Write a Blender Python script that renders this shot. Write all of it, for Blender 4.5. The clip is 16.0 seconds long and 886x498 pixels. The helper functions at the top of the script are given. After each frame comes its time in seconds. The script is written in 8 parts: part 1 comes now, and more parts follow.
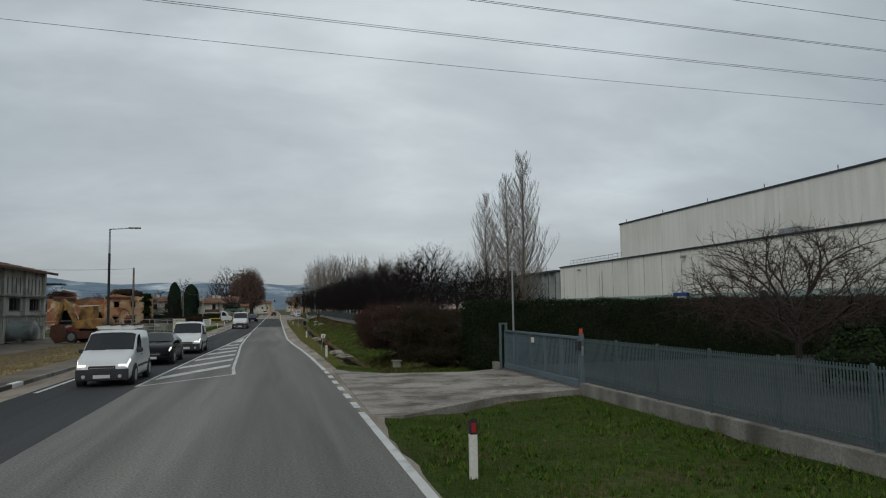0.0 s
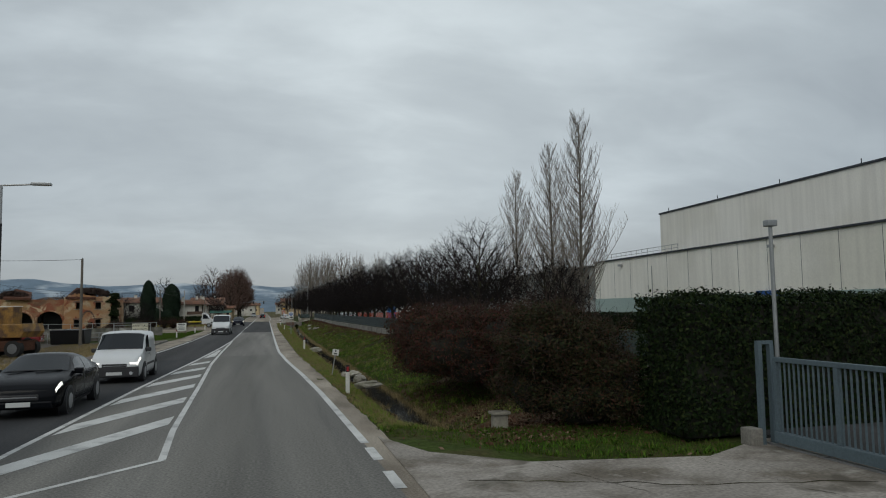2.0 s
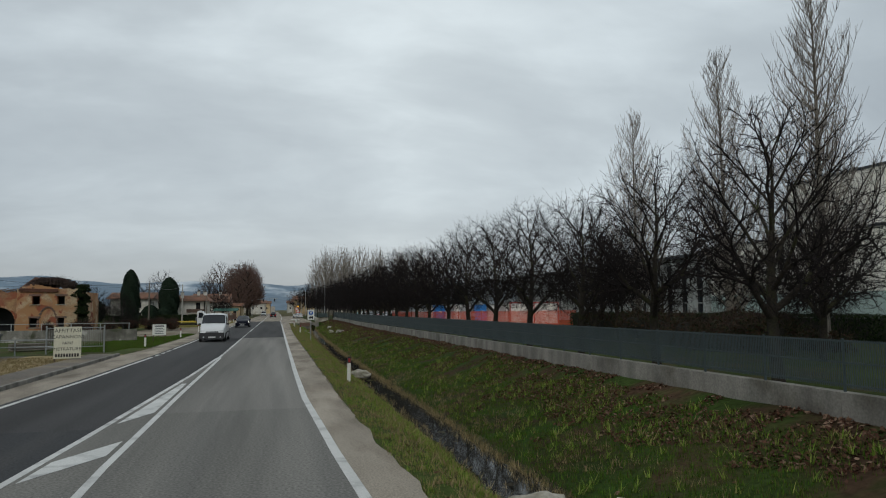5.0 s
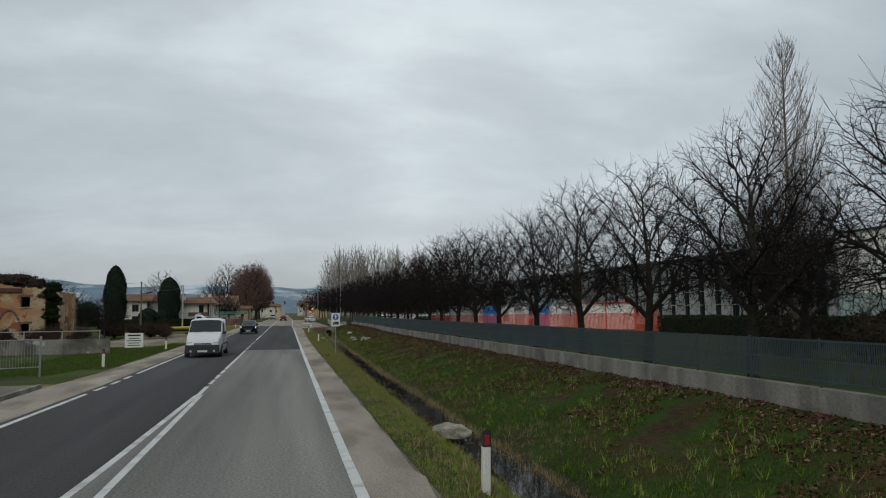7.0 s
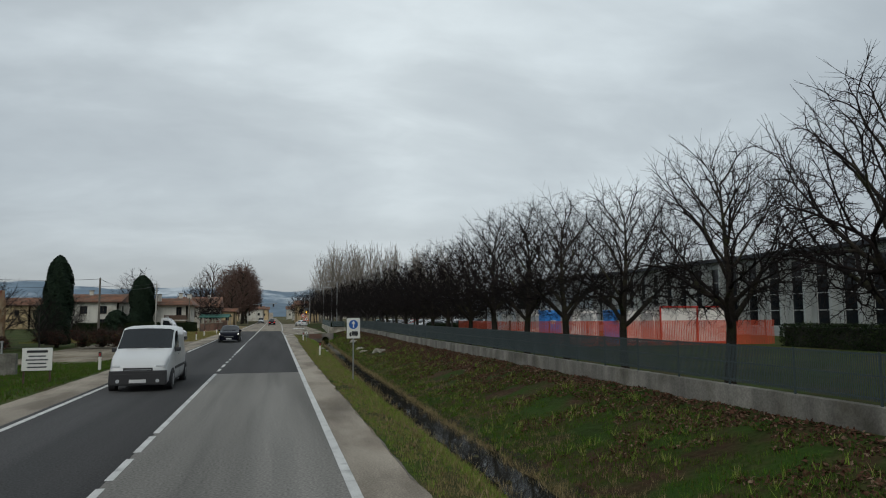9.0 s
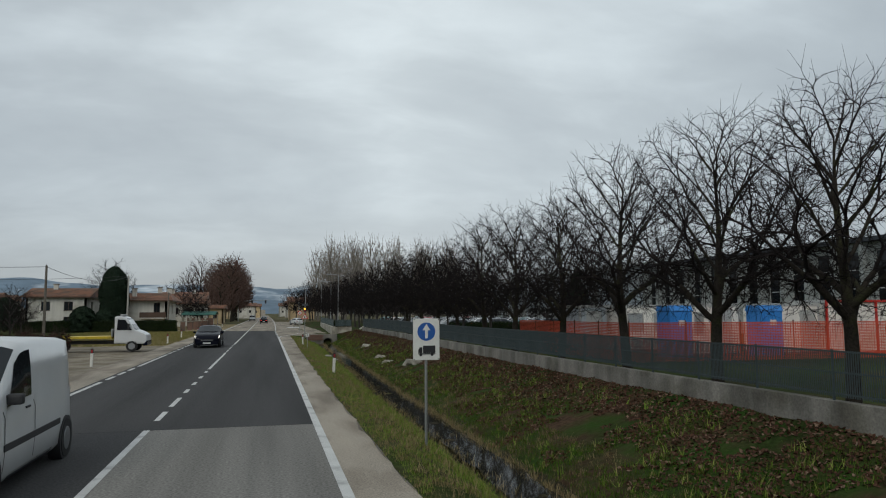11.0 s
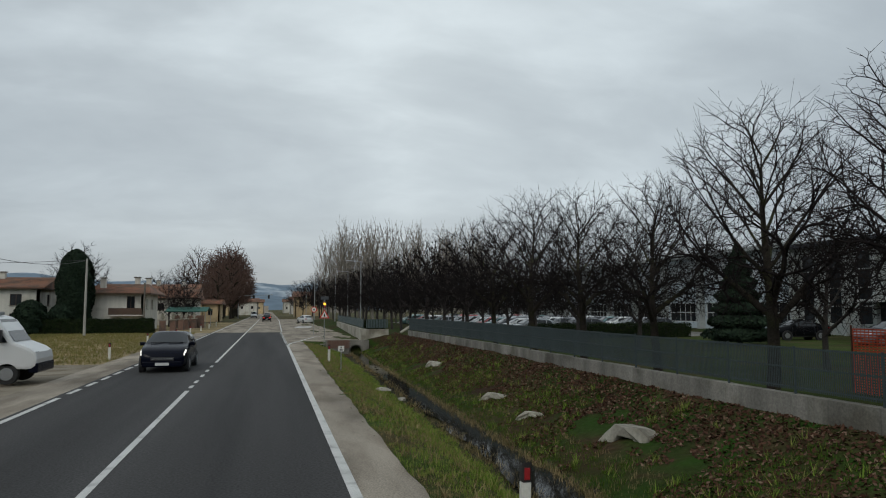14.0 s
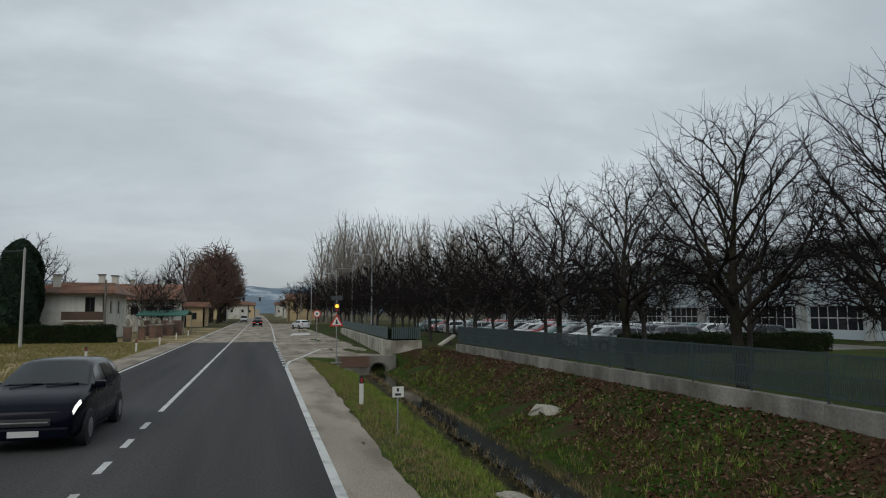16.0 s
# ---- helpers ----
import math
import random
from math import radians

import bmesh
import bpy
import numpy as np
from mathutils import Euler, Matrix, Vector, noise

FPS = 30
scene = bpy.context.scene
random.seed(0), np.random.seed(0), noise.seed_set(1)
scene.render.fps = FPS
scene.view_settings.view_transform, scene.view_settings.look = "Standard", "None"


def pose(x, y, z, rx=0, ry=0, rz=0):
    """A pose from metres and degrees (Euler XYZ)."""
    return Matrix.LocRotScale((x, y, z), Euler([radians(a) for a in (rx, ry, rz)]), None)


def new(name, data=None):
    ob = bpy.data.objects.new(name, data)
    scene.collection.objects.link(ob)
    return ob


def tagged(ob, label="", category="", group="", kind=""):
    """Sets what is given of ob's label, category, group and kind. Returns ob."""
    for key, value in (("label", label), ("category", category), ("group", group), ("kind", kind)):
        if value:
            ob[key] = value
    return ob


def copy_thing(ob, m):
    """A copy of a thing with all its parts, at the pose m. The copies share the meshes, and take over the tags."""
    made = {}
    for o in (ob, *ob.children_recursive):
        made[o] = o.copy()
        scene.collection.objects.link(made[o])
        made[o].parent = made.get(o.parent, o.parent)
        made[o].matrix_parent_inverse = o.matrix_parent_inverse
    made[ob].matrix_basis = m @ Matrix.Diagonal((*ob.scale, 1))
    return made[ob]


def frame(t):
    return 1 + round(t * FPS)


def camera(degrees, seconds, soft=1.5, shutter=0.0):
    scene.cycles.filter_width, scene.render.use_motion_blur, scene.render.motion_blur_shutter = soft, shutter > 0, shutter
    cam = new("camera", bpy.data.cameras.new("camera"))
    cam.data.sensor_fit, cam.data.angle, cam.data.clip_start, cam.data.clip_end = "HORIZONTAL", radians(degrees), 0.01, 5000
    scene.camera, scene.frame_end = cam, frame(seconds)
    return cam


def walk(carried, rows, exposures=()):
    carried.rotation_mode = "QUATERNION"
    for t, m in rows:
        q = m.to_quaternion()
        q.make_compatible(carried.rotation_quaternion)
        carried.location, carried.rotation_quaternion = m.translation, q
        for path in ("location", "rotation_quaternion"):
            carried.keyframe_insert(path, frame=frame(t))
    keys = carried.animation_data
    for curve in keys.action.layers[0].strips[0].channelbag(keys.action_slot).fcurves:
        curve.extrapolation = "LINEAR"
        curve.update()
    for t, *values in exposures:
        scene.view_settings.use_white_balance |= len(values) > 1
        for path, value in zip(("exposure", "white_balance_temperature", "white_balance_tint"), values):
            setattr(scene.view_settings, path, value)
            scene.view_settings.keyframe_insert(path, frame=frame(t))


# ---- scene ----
cam = camera(63.8, 16.0, 1.1)
METRES, EYE, TILT, LEAN, TURN = 129.0, 2.5, -0.38, 0.0, -13.3
ROWS = [
    (0.0, -0.0039, 0.0172, 0.0, 0.08, 5.0, 0.91),
    (0.5, -0.0108, 0.0473, 0.0002, -0.11, 4.91, 1.04),
    (1.0, -0.0179, 0.0769, 0.0002, -0.25, 5.0, 1.08),
    (1.5, -0.0248, 0.1068, 0.0006, -0.4, 5.18, 0.92),
    (2.0, -0.0313, 0.1373, 0.0007, -0.72, 5.15, 0.92),
    (2.5, -0.038, 0.1677, 0.0009, -0.93, 4.95, 1.13),
    (3.0, -0.0448, 0.1984, 0.001, -1.09, 4.93, 1.1),
    (3.5, -0.0516, 0.2292, 0.001, -1.15, 4.88, 1.01),
    (6.0, -0.0882, 0.3767, 0.0016, 0.93, 5.26, 0.41),
    (6.5, -0.0957, 0.4062, 0.0019, 0.88, 5.21, 0.63),
    (7.0, -0.1027, 0.434, 0.0022, 0.85, 5.35, 0.67),
    (7.5, -0.1104, 0.4643, 0.0025, 0.71, 5.46, 0.38),
    (8.0, -0.118, 0.494, 0.003, 0.46, 5.54, 0.2),
    (8.5, -0.1253, 0.5246, 0.0032, 0.15, 5.51, 0.15),
    (9.0, -0.1324, 0.5553, 0.0034, -0.04, 5.69, 0.3),
    (11.5, -0.1673, 0.7049, 0.0047, -0.67, 5.35, 0.21),
    (12.0, -0.1744, 0.7355, 0.005, -0.51, 5.23, 0.35),
    (12.5, -0.1815, 0.7655, 0.0052, -0.44, 5.3, 0.45),
    (13.0, -0.1886, 0.7951, 0.0054, -0.28, 5.26, 0.24),
    (13.5, -0.1958, 0.8249, 0.0057, -0.29, 5.15, 0.22),
    (14.0, -0.2028, 0.8546, 0.0059, -0.4, 5.21, 0.07),
    (14.5, -0.2098, 0.8838, 0.0061, -0.42, 5.37, -0.12),
    (15.0, -0.2167, 0.9132, 0.0063, -0.6, 5.45, -0.38),
    (15.5, -0.2233, 0.9431, 0.0067, -0.88, 5.55, -0.18),
    (16.0, -0.2302, 0.9731, 0.0071, -1.04, 5.49, 0.04),
]
walk(cam, [(t, pose(0, 0, EYE, TILT, LEAN, TURN) @ pose(METRES * x, METRES * y, METRES * z, 90 + pitch, roll, yaw)) for t, x, y, z, yaw, pitch, roll in ROWS],
     [(0.0, -0.08), (2.5, -0.06), (3.5, 0.03), (6.0, 0.08), (16.0, 0.06)])

# ---- world, sun ----
SUN_EL, SUN_AZ = radians(38), radians(145)
world = bpy.data.worlds.new("overcast_sky")
scene.world = world
world.use_nodes = True
wn, wl = world.node_tree.nodes, world.node_tree.links
wn.clear()


def wnode(kind, **inputs):
    n = wn.new(kind)
    for key, value in inputs.items():
        n.inputs[key].default_value = value
    return n


def wmath(op, a, b=None, clamp=False):
    n = wn.new("ShaderNodeMath")
    n.operation, n.use_clamp = op, clamp
    for slot, value in ((0, a), (1, b)):
        if value is None:
            continue
        if isinstance(value, (int, float)):
            n.inputs[slot].default_value = value
        else:
            wl.new(value, n.inputs[slot])
    return n.outputs[0]


sky = wn.new("ShaderNodeTexSky")
sky.sky_type, sky.sun_disc, sky.sun_elevation, sky.sun_rotation = "NISHITA", False, SUN_EL, SUN_AZ
coord = wn.new("ShaderNodeTexCoord")
split = wn.new("ShaderNodeSeparateXYZ")
wl.new(coord.outputs["Generated"], split.inputs[0])
up = wmath("MAXIMUM", split.outputs["Z"], 0.0)
# cloud sheet: the direction is carried onto a flat layer overhead
depth = wmath("ADD", up, 0.34)
flat = wn.new("ShaderNodeCombineXYZ")
wl.new(wmath("DIVIDE", split.outputs["X"], depth), flat.inputs[0])
wl.new(wmath("DIVIDE", split.outputs["Y"], depth), flat.inputs[1])
stretch = wn.new("ShaderNodeMapping")
stretch.inputs["Scale"].default_value = (0.75, 1.25, 1.0)
stretch.inputs["Rotation"].default_value = (0, 0, radians(12))
stretch.inputs["Location"].default_value = (3.1, 1.7, 0.0)
wl.new(flat.outputs[0], stretch.inputs[0])
cloud = wnode("ShaderNodeTexNoise", Scale=1.7, Detail=5.0, Roughness=0.52, Distortion=0.35)
wl.new(stretch.outputs[0], cloud.inputs["Vector"])
wisps = wnode("ShaderNodeTexNoise", Scale=5.0, Detail=6.0, Roughness=0.55, Distortion=0.5)
wl.new(stretch.outputs[0], wisps.inputs["Vector"])
both = wmath("ADD", wmath("MULTIPLY", cloud.outputs["Fac"], 0.75), wmath("MULTIPLY", wisps.outputs["Fac"], 0.25))
ramp = wn.new("ShaderNodeValToRGB")
ramp.color_ramp.elements[0].position, ramp.color_ramp.elements[0].color = 0.30, (0.455, 0.507, 0.541, 1)
ramp.color_ramp.elements[1].position, ramp.color_ramp.elements[1].color = 0.68, (0.700, 0.775, 0.806, 1)
mid = ramp.color_ramp.elements.new(0.5)
mid.color = (0.555, 0.617, 0.648, 1)
wl.new(both, ramp.inputs[0])
# the layer thins towards the horizon, where a warm pale band shows
low = wmath("SUBTRACT", 1.0, wmath("MULTIPLY", up, 5.5), clamp=True)
band = wn.new("ShaderNodeMixRGB")
band.inputs["Color2"].default_value = (0.355, 0.370, 0.372, 1)
wl.new(wmath("MULTIPLY", wmath("POWER", low, 1.6), 0.85), band.inputs["Fac"])
wl.new(ramp.outputs[0], band.inputs["Color1"])
east = wn.new("ShaderNodeMixRGB")
east.blend_type, east.inputs["Color2"].default_value = "MULTIPLY", (0.70, 0.72, 0.75, 1)
wl.new(wmath("MULTIPLY", wmath("SUBTRACT", split.outputs["X"], 0.18), 1.6, clamp=True), east.inputs["Fac"])
wl.new(band.outputs[0], east.inputs["Color1"])
west_side = wn.new("ShaderNodeMixRGB")
west_side.blend_type, west_side.inputs["Color2"].default_value = "MULTIPLY", (0.74, 0.75, 0.77, 1)
wl.new(wmath("MULTIPLY", wmath("SUBTRACT", 0.18, split.outputs["X"]), 1.7, clamp=True), west_side.inputs["Fac"])
wl.new(east.outputs[0], west_side.inputs["Color1"])
blend = wn.new("ShaderNodeMixRGB")
blend.blend_type, blend.inputs["Fac"].default_value = "ADD", 0.004
wl.new(west_side.outputs[0], blend.inputs["Color1"])
wl.new(sky.outputs[0], blend.inputs["Color2"])
background = wnode("ShaderNodeBackground", Strength=1.0)
wl.new(blend.outputs[0], background.inputs["Color"])
wl.new(background.outputs[0], wn.new("ShaderNodeOutputWorld").inputs[0])

sun = new("sun", bpy.data.lights.new("sun", "SUN"))
sun.data.energy, sun.data.angle, sun.data.color = 0.8, radians(30), (1.0, 0.96, 0.88)
sun.rotation_euler = (radians(90) - SUN_EL, 0, radians(-35))


# ---- materials ----
def surface(name, colour, rough=0.7, metal=0.0, grain=40.0, stain=1.2, vary=0.25, bump=0.2, second=None, amount=0.5,
            island=0.0, spec=0.5, place="Object", dist=0.02, streak=0.0, lay=None):
    """A painted, mineral or grown surface: two scales of colour change, a second colour in blotches, fine relief."""
    m = bpy.data.materials.new(name)
    m.use_nodes = True
    n, l = m.node_tree.nodes, m.node_tree.links
    b = n["Principled BSDF"]
    b.inputs["Roughness"].default_value, b.inputs["Metallic"].default_value = rough, metal
    b.inputs["Specular IOR Level"].default_value = spec
    if place == "Position":
        where = n.new("ShaderNodeNewGeometry").outputs["Position"]
    else:
        where = n.new("ShaderNodeTexCoord").outputs[place]

    def noise_tex(scale, detail=4.0, vec=None):
        t = n.new("ShaderNodeTexNoise")
        t.inputs["Scale"].default_value, t.inputs["Detail"].default_value = scale, detail
        l.new(vec or where, t.inputs["Vector"])
        return t.outputs["Fac"]

    def mix(kind, fac, a, c):
        t = n.new("ShaderNodeMixRGB")
        t.blend_type = kind
        for slot, value in (("Fac", fac), ("Color1", a), ("Color2", c)):
            if isinstance(value, (int, float)):
                t.inputs[slot].default_value = value
            elif isinstance(value, tuple):
                t.inputs[slot].default_value = (*value, 1)
            else:
                l.new(value, t.inputs[slot])
        return t.outputs[0]

    def remap(v, lo, hi, a, c):
        t = n.new("ShaderNodeMapRange")
        t.inputs[1].default_value, t.inputs[2].default_value = lo, hi
        t.inputs[3].default_value, t.inputs[4].default_value = a, c
        l.new(v, t.inputs[0])
        return t.outputs[0]

    out = mix("MIX", 0.0, colour, colour)
    laid = None
    if lay:
        lm = n.new("ShaderNodeMapping")
        lm.inputs["Scale"].default_value = lay
        l.new(where, lm.inputs[0])
        laid = lm.outputs[0]
    if second:
        out = mix("MIX", remap(noise_tex(stain, 6.0, laid), 0.62 - 0.35 * amount, 0.78 - 0.35 * amount, 0.0, 1.0), colour, second)
    big = remap(noise_tex(stain * 0.43 + 0.01, 4.0, laid), 0.3, 0.7, 1 - vary, 1 + vary)
    fine = remap(noise_tex(grain, 5.0), 0.3, 0.7, 1 - vary, 1 + vary)
    out = mix("MULTIPLY", 1.0, out, big)
    out = mix("MULTIPLY", 1.0, out, fine)
    if streak:
        st = n.new("ShaderNodeMapping")
        st.inputs["Scale"].default_value = (1.0, 1.0, 0.06)
        l.new(where, st.inputs[0])
        out = mix("MULTIPLY", streak, out, remap(noise_tex(1.6, 6.0, st.outputs[0]), 0.35, 0.62, 1.05, 0.45))
    if island:
        g = n.new("ShaderNodeNewGeometry")
        out = mix("MULTIPLY", 1.0, out, remap(g.outputs["Random Per Island"], 0, 1, 1 - island, 1 + island))
    l.new(out, b.inputs["Base Color"])
    if bump:
        t = n.new("ShaderNodeBump")
        t.inputs["Strength"].default_value, t.inputs["Distance"].default_value = bump, dist
        l.new(noise_tex(grain, 6.0), t.inputs["Height"])
        l.new(t.outputs[0], b.inputs["Normal"])
    return m


def leafy(name, colours, rough=0.7, spec=0.1):
    """Leaves, blades or twigs: each island takes its own colour out of a ramp."""
    m = bpy.data.materials.new(name)
    m.use_nodes = True
    n, l = m.node_tree.nodes, m.node_tree.links
    b = n["Principled BSDF"]
    b.inputs["Roughness"].default_value, b.inputs["Specular IOR Level"].default_value = rough, spec
    r = n.new("ShaderNodeValToRGB")
    while len(r.color_ramp.elements) < len(colours):
        r.color_ramp.elements.new(0.5)
    for i, c in enumerate(colours):
        r.color_ramp.elements[i].position = i / max(1, len(colours) - 1)
        r.color_ramp.elements[i].color = (*c, 1)
    l.new(n.new("ShaderNodeNewGeometry").outputs["Random Per Island"], r.inputs[0])
    l.new(r.outputs[0], b.inputs["Base Color"])
    return m


def paint(name, colour, rough=0.3, metal=0.0, coat=0.5):
    m = surface(name, colour, rough, metal, 60, 2.0, 0.06, 0.0)
    m.node_tree.nodes["Principled BSDF"].inputs["Coat Weight"].default_value = coat
    return m


M = {}
M["asphalt"] = surface("asphalt", (0.176, 0.170, 0.155), 0.9, 0, 24, 0.9, 0.34, 0.9, (0.140, 0.136, 0.126), 0.5, spec=0.12, place="Position", dist=0.012, lay=(1.3, 0.05, 1.0))
M["asphalt_dark"] = surface("asphalt_dark", (0.056, 0.055, 0.055), 0.85, 0, 24, 0.8, 0.34, 0.9, (0.047, 0.047, 0.047), 0.4, spec=0.12, place="Position", dist=0.012, lay=(1.3, 0.05, 1.0))
M["asphalt_pale"] = surface("pale_worn_asphalt", (0.202, 0.194, 0.178), 0.9, 0, 24, 0.9, 0.34, 0.9, (0.166, 0.160, 0.148), 0.5, spec=0.12, place="Position", dist=0.012, lay=(1.3, 0.05, 1.0))
M["asphalt_old"] = surface("dark_worn_asphalt", (0.044, 0.045, 0.047), 0.85, 0, 24, 0.8, 0.34, 0.9, (0.056, 0.056, 0.056), 0.4, spec=0.12, place="Position", dist=0.012, lay=(1.3, 0.05, 1.0))
M["shoulder"] = surface("worn_asphalt", (0.300, 0.264, 0.216), 0.95, 0, 34, 1.0, 0.30, 0.8, (0.205, 0.176, 0.142), 0.5, spec=0.1, place="Position", dist=0.018, lay=(1.0, 0.3, 1.0))
M["concrete_slab"] = surface("cracked_concrete", (0.29, 0.265, 0.235), 0.95, 0, 18, 0.8, 0.24, 0.5, (0.155, 0.135, 0.11), 0.45, spec=0.06, place="Position", dist=0.015)
M["marking"] = surface("road_paint", (0.52, 0.52, 0.50), 0.6, 0, 45, 2.0, 0.12, 0.2, (0.30, 0.30, 0.29), 0.28, place="Position")
M["concrete"] = surface("weathered_concrete", (0.235, 0.222, 0.195), 0.9, 0, 22, 0.9, 0.22, 0.35, (0.135, 0.125, 0.10), 0.36, place="Position", streak=0.75)
M["render_wall"] = surface("stained_render", (0.40, 0.38, 0.32), 0.9, 0, 16, 0.8, 0.16, 0.3, (0.20, 0.18, 0.14), 0.42, place="Position", streak=0.5)
M["grass"] = surface("grass_soil", (0.039, 0.057, 0.013), 0.95, 0, 9, 0.6, 0.35, 0.6, (0.060, 0.054, 0.024), 0.42, spec=0.06, place="Position", dist=0.05)
M["bank"] = surface("leaf_littered_grass", (0.029, 0.047, 0.011), 0.95, 0, 8, 0.55, 0.35, 0.8, (0.050, 0.031, 0.019), 0.56, spec=0.06, place="Position", dist=0.06)
M["litter"] = surface("leaf_litter_soil", (0.081, 0.053, 0.033), 0.95, 0, 9, 0.7, 0.35, 0.7, (0.077, 0.073, 0.033), 0.4, spec=0.06, place="Position", dist=0.06)
M["dry"] = surface("dry_grass_soil", (0.29, 0.225, 0.13), 0.95, 0, 7, 0.4, 0.3, 0.6, (0.15, 0.125, 0.06), 0.5, spec=0.06, place="Position", dist=0.05)
M["lot"] = surface("worn_yard_paving", (0.14, 0.125, 0.11), 0.9, 0, 14, 0.35, 0.22, 0.4, (0.19, 0.16, 0.12), 0.4, spec=0.06, place="Position")
M["gravel"] = surface("gravel_dirt", (0.24, 0.21, 0.165), 0.95, 0, 26, 0.6, 0.25, 0.6, (0.16, 0.135, 0.10), 0.5, spec=0.06, place="Position")
M["mud"] = surface("ditch_mud", (0.030, 0.026, 0.018), 0.9, 0, 10, 1.0, 0.4, 0.8, (0.055, 0.052, 0.022), 0.5, spec=0.08, place="Position", dist=0.08)
M["field"] = surface("winter_field", (0.075, 0.075, 0.035), 0.95, 0, 2.0, 0.05, 0.3, 0.3, (0.11, 0.09, 0.05), 0.5, spec=0.06, place="Position")
M["fence"] = surface("grey_green_fence_paint", (0.080, 0.108, 0.112), 0.55, 0.0, 30, 1.0, 0.14, 0.1, spec=0.2)
M["fence_dark"] = surface("dark_green_grey_fence_paint", (0.046, 0.062, 0.066), 0.55, 0.0, 30, 1.0, 0.14, 0.1, spec=0.2)
M["gate"] = surface("blue_grey_gate_paint", (0.095, 0.128, 0.145), 0.5, 0.0, 30, 1.0, 0.14, 0.1, spec=0.25)
M["galv"] = surface("galvanised_steel", (0.33, 0.34, 0.34), 0.45, 0.7, 40, 2.0, 0.12, 0.1)
M["black_metal"] = surface("dark_lamp_paint", (0.018, 0.018, 0.020), 0.5, 0.2, 40, 2.0, 0.2, 0.1)
M["wood_pole"] = surface("weathered_pole_wood", (0.13, 0.115, 0.095), 0.9, 0, 25, 1.5, 0.3, 0.4)
M["conc_pole"] = surface("concrete_pole", (0.36, 0.35, 0.32), 0.9, 0, 25, 1.5, 0.15, 0.2)
M["bark"] = surface("dark_bark", (0.040, 0.034, 0.030), 0.95, 0, 22, 2.0, 0.35, 0.6)
M["bark_moss"] = surface("mossy_bark", (0.034, 0.029, 0.024), 0.95, 0, 22, 2.0, 0.35, 0.6, (0.042, 0.044, 0.022), 0.35, spec=0.1)
M["twig"] = leafy("dark_twigs", [(0.012, 0.010, 0.010), (0.019, 0.016, 0.016), (0.028, 0.023, 0.022)], 0.9, 0.05)
M["twig_red"] = leafy("russet_twigs", [(0.085, 0.050, 0.042), (0.13, 0.078, 0.060), (0.10, 0.070, 0.058)], 0.9, 0.2)
M["twig_bramble"] = leafy("brown_twigs", [(0.045, 0.030, 0.026), (0.070, 0.046, 0.038), (0.055, 0.040, 0.034)], 0.9, 0.2)
M["twig_pale"] = leafy("pale_twigs", [(0.19, 0.165, 0.140), (0.27, 0.238, 0.20), (0.14, 0.12, 0.105)], 0.9, 0.2)
M["bark_pale"] = surface("pale_poplar_bark", (0.16, 0.145, 0.120), 0.95, 0, 22, 2.0, 0.3, 0.4)
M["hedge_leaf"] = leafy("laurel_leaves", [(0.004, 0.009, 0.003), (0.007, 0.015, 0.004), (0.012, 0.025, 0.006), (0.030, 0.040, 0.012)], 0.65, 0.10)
M["cypress_leaf"] = leafy("cypress_sprays", [(0.006, 0.014, 0.008), (0.012, 0.025, 0.013), (0.020, 0.036, 0.018)], 0.8, 0.2)
M["bush_leaf"] = leafy("russet_shrub_leaves", [(0.026, 0.010, 0.010), (0.060, 0.020, 0.016), (0.100, 0.034, 0.024), (0.030, 0.030, 0.013), (0.018, 0.026, 0.010), (0.042, 0.014, 0.013)], 0.7, 0.12)
M["bush_green"] = leafy("dark_shrub_leaves", [(0.010, 0.016, 0.006), (0.020, 0.027, 0.010), (0.062, 0.027, 0.018), (0.027, 0.037, 0.013), (0.040, 0.022, 0.013)], 0.7, 0.12)
# near-black: the shade deep inside foliage, put into the colour
M["core"] = surface("shrub_inner_shade", (0.012, 0.012, 0.008), 0.95, 0, 10, 2.0, 0.4, 0.4)
M["blade"] = leafy("grass_blades", [(0.022, 0.052, 0.007), (0.042, 0.098, 0.010), (0.070, 0.145, 0.015), (0.085, 0.105, 0.026), (0.085, 0.060, 0.028)], 0.8, 0.05)
M["blade_verge"] = leafy("verge_grass_blades", [(0.070, 0.120, 0.017), (0.125, 0.200, 0.029), (0.170, 0.250, 0.040), (0.220, 0.240, 0.064), (0.240, 0.190, 0.088)], 0.8, 0.05)
M["blade_dry"] = leafy("dry_grass_blades", [(0.20, 0.150, 0.072), (0.30, 0.23, 0.125), (0.12, 0.105, 0.042), (0.25, 0.19, 0.105)], 0.9, 0.05)
M["blade_field"] = leafy("meadow_blades", [(0.17, 0.145, 0.050), (0.26, 0.205, 0.085), (0.12, 0.145, 0.035), (0.21, 0.18, 0.070)], 0.9, 0.05)
M["dead_leaf"] = leafy("fallen_leaf", [(0.034, 0.017, 0.012), (0.064, 0.032, 0.020), (0.098, 0.050, 0.031), (0.072, 0.035, 0.023), (0.22, 0.150, 0.105)], 0.8, 0.1)
M["plant_post"] = surface("post_plastic", (0.62, 0.61, 0.56), 0.5, 0, 30, 3.0, 0.08, 0.05, (0.42, 0.40, 0.34), 0.25)
M["post_red"] = surface("red_reflector", (0.30, 0.018, 0.022), 0.35, 0, 30, 3.0, 0.15, 0.05)
M["post_black"] = surface("black_post_band", (0.02, 0.018, 0.018), 0.5, 0, 30, 3.0, 0.15, 0.05)
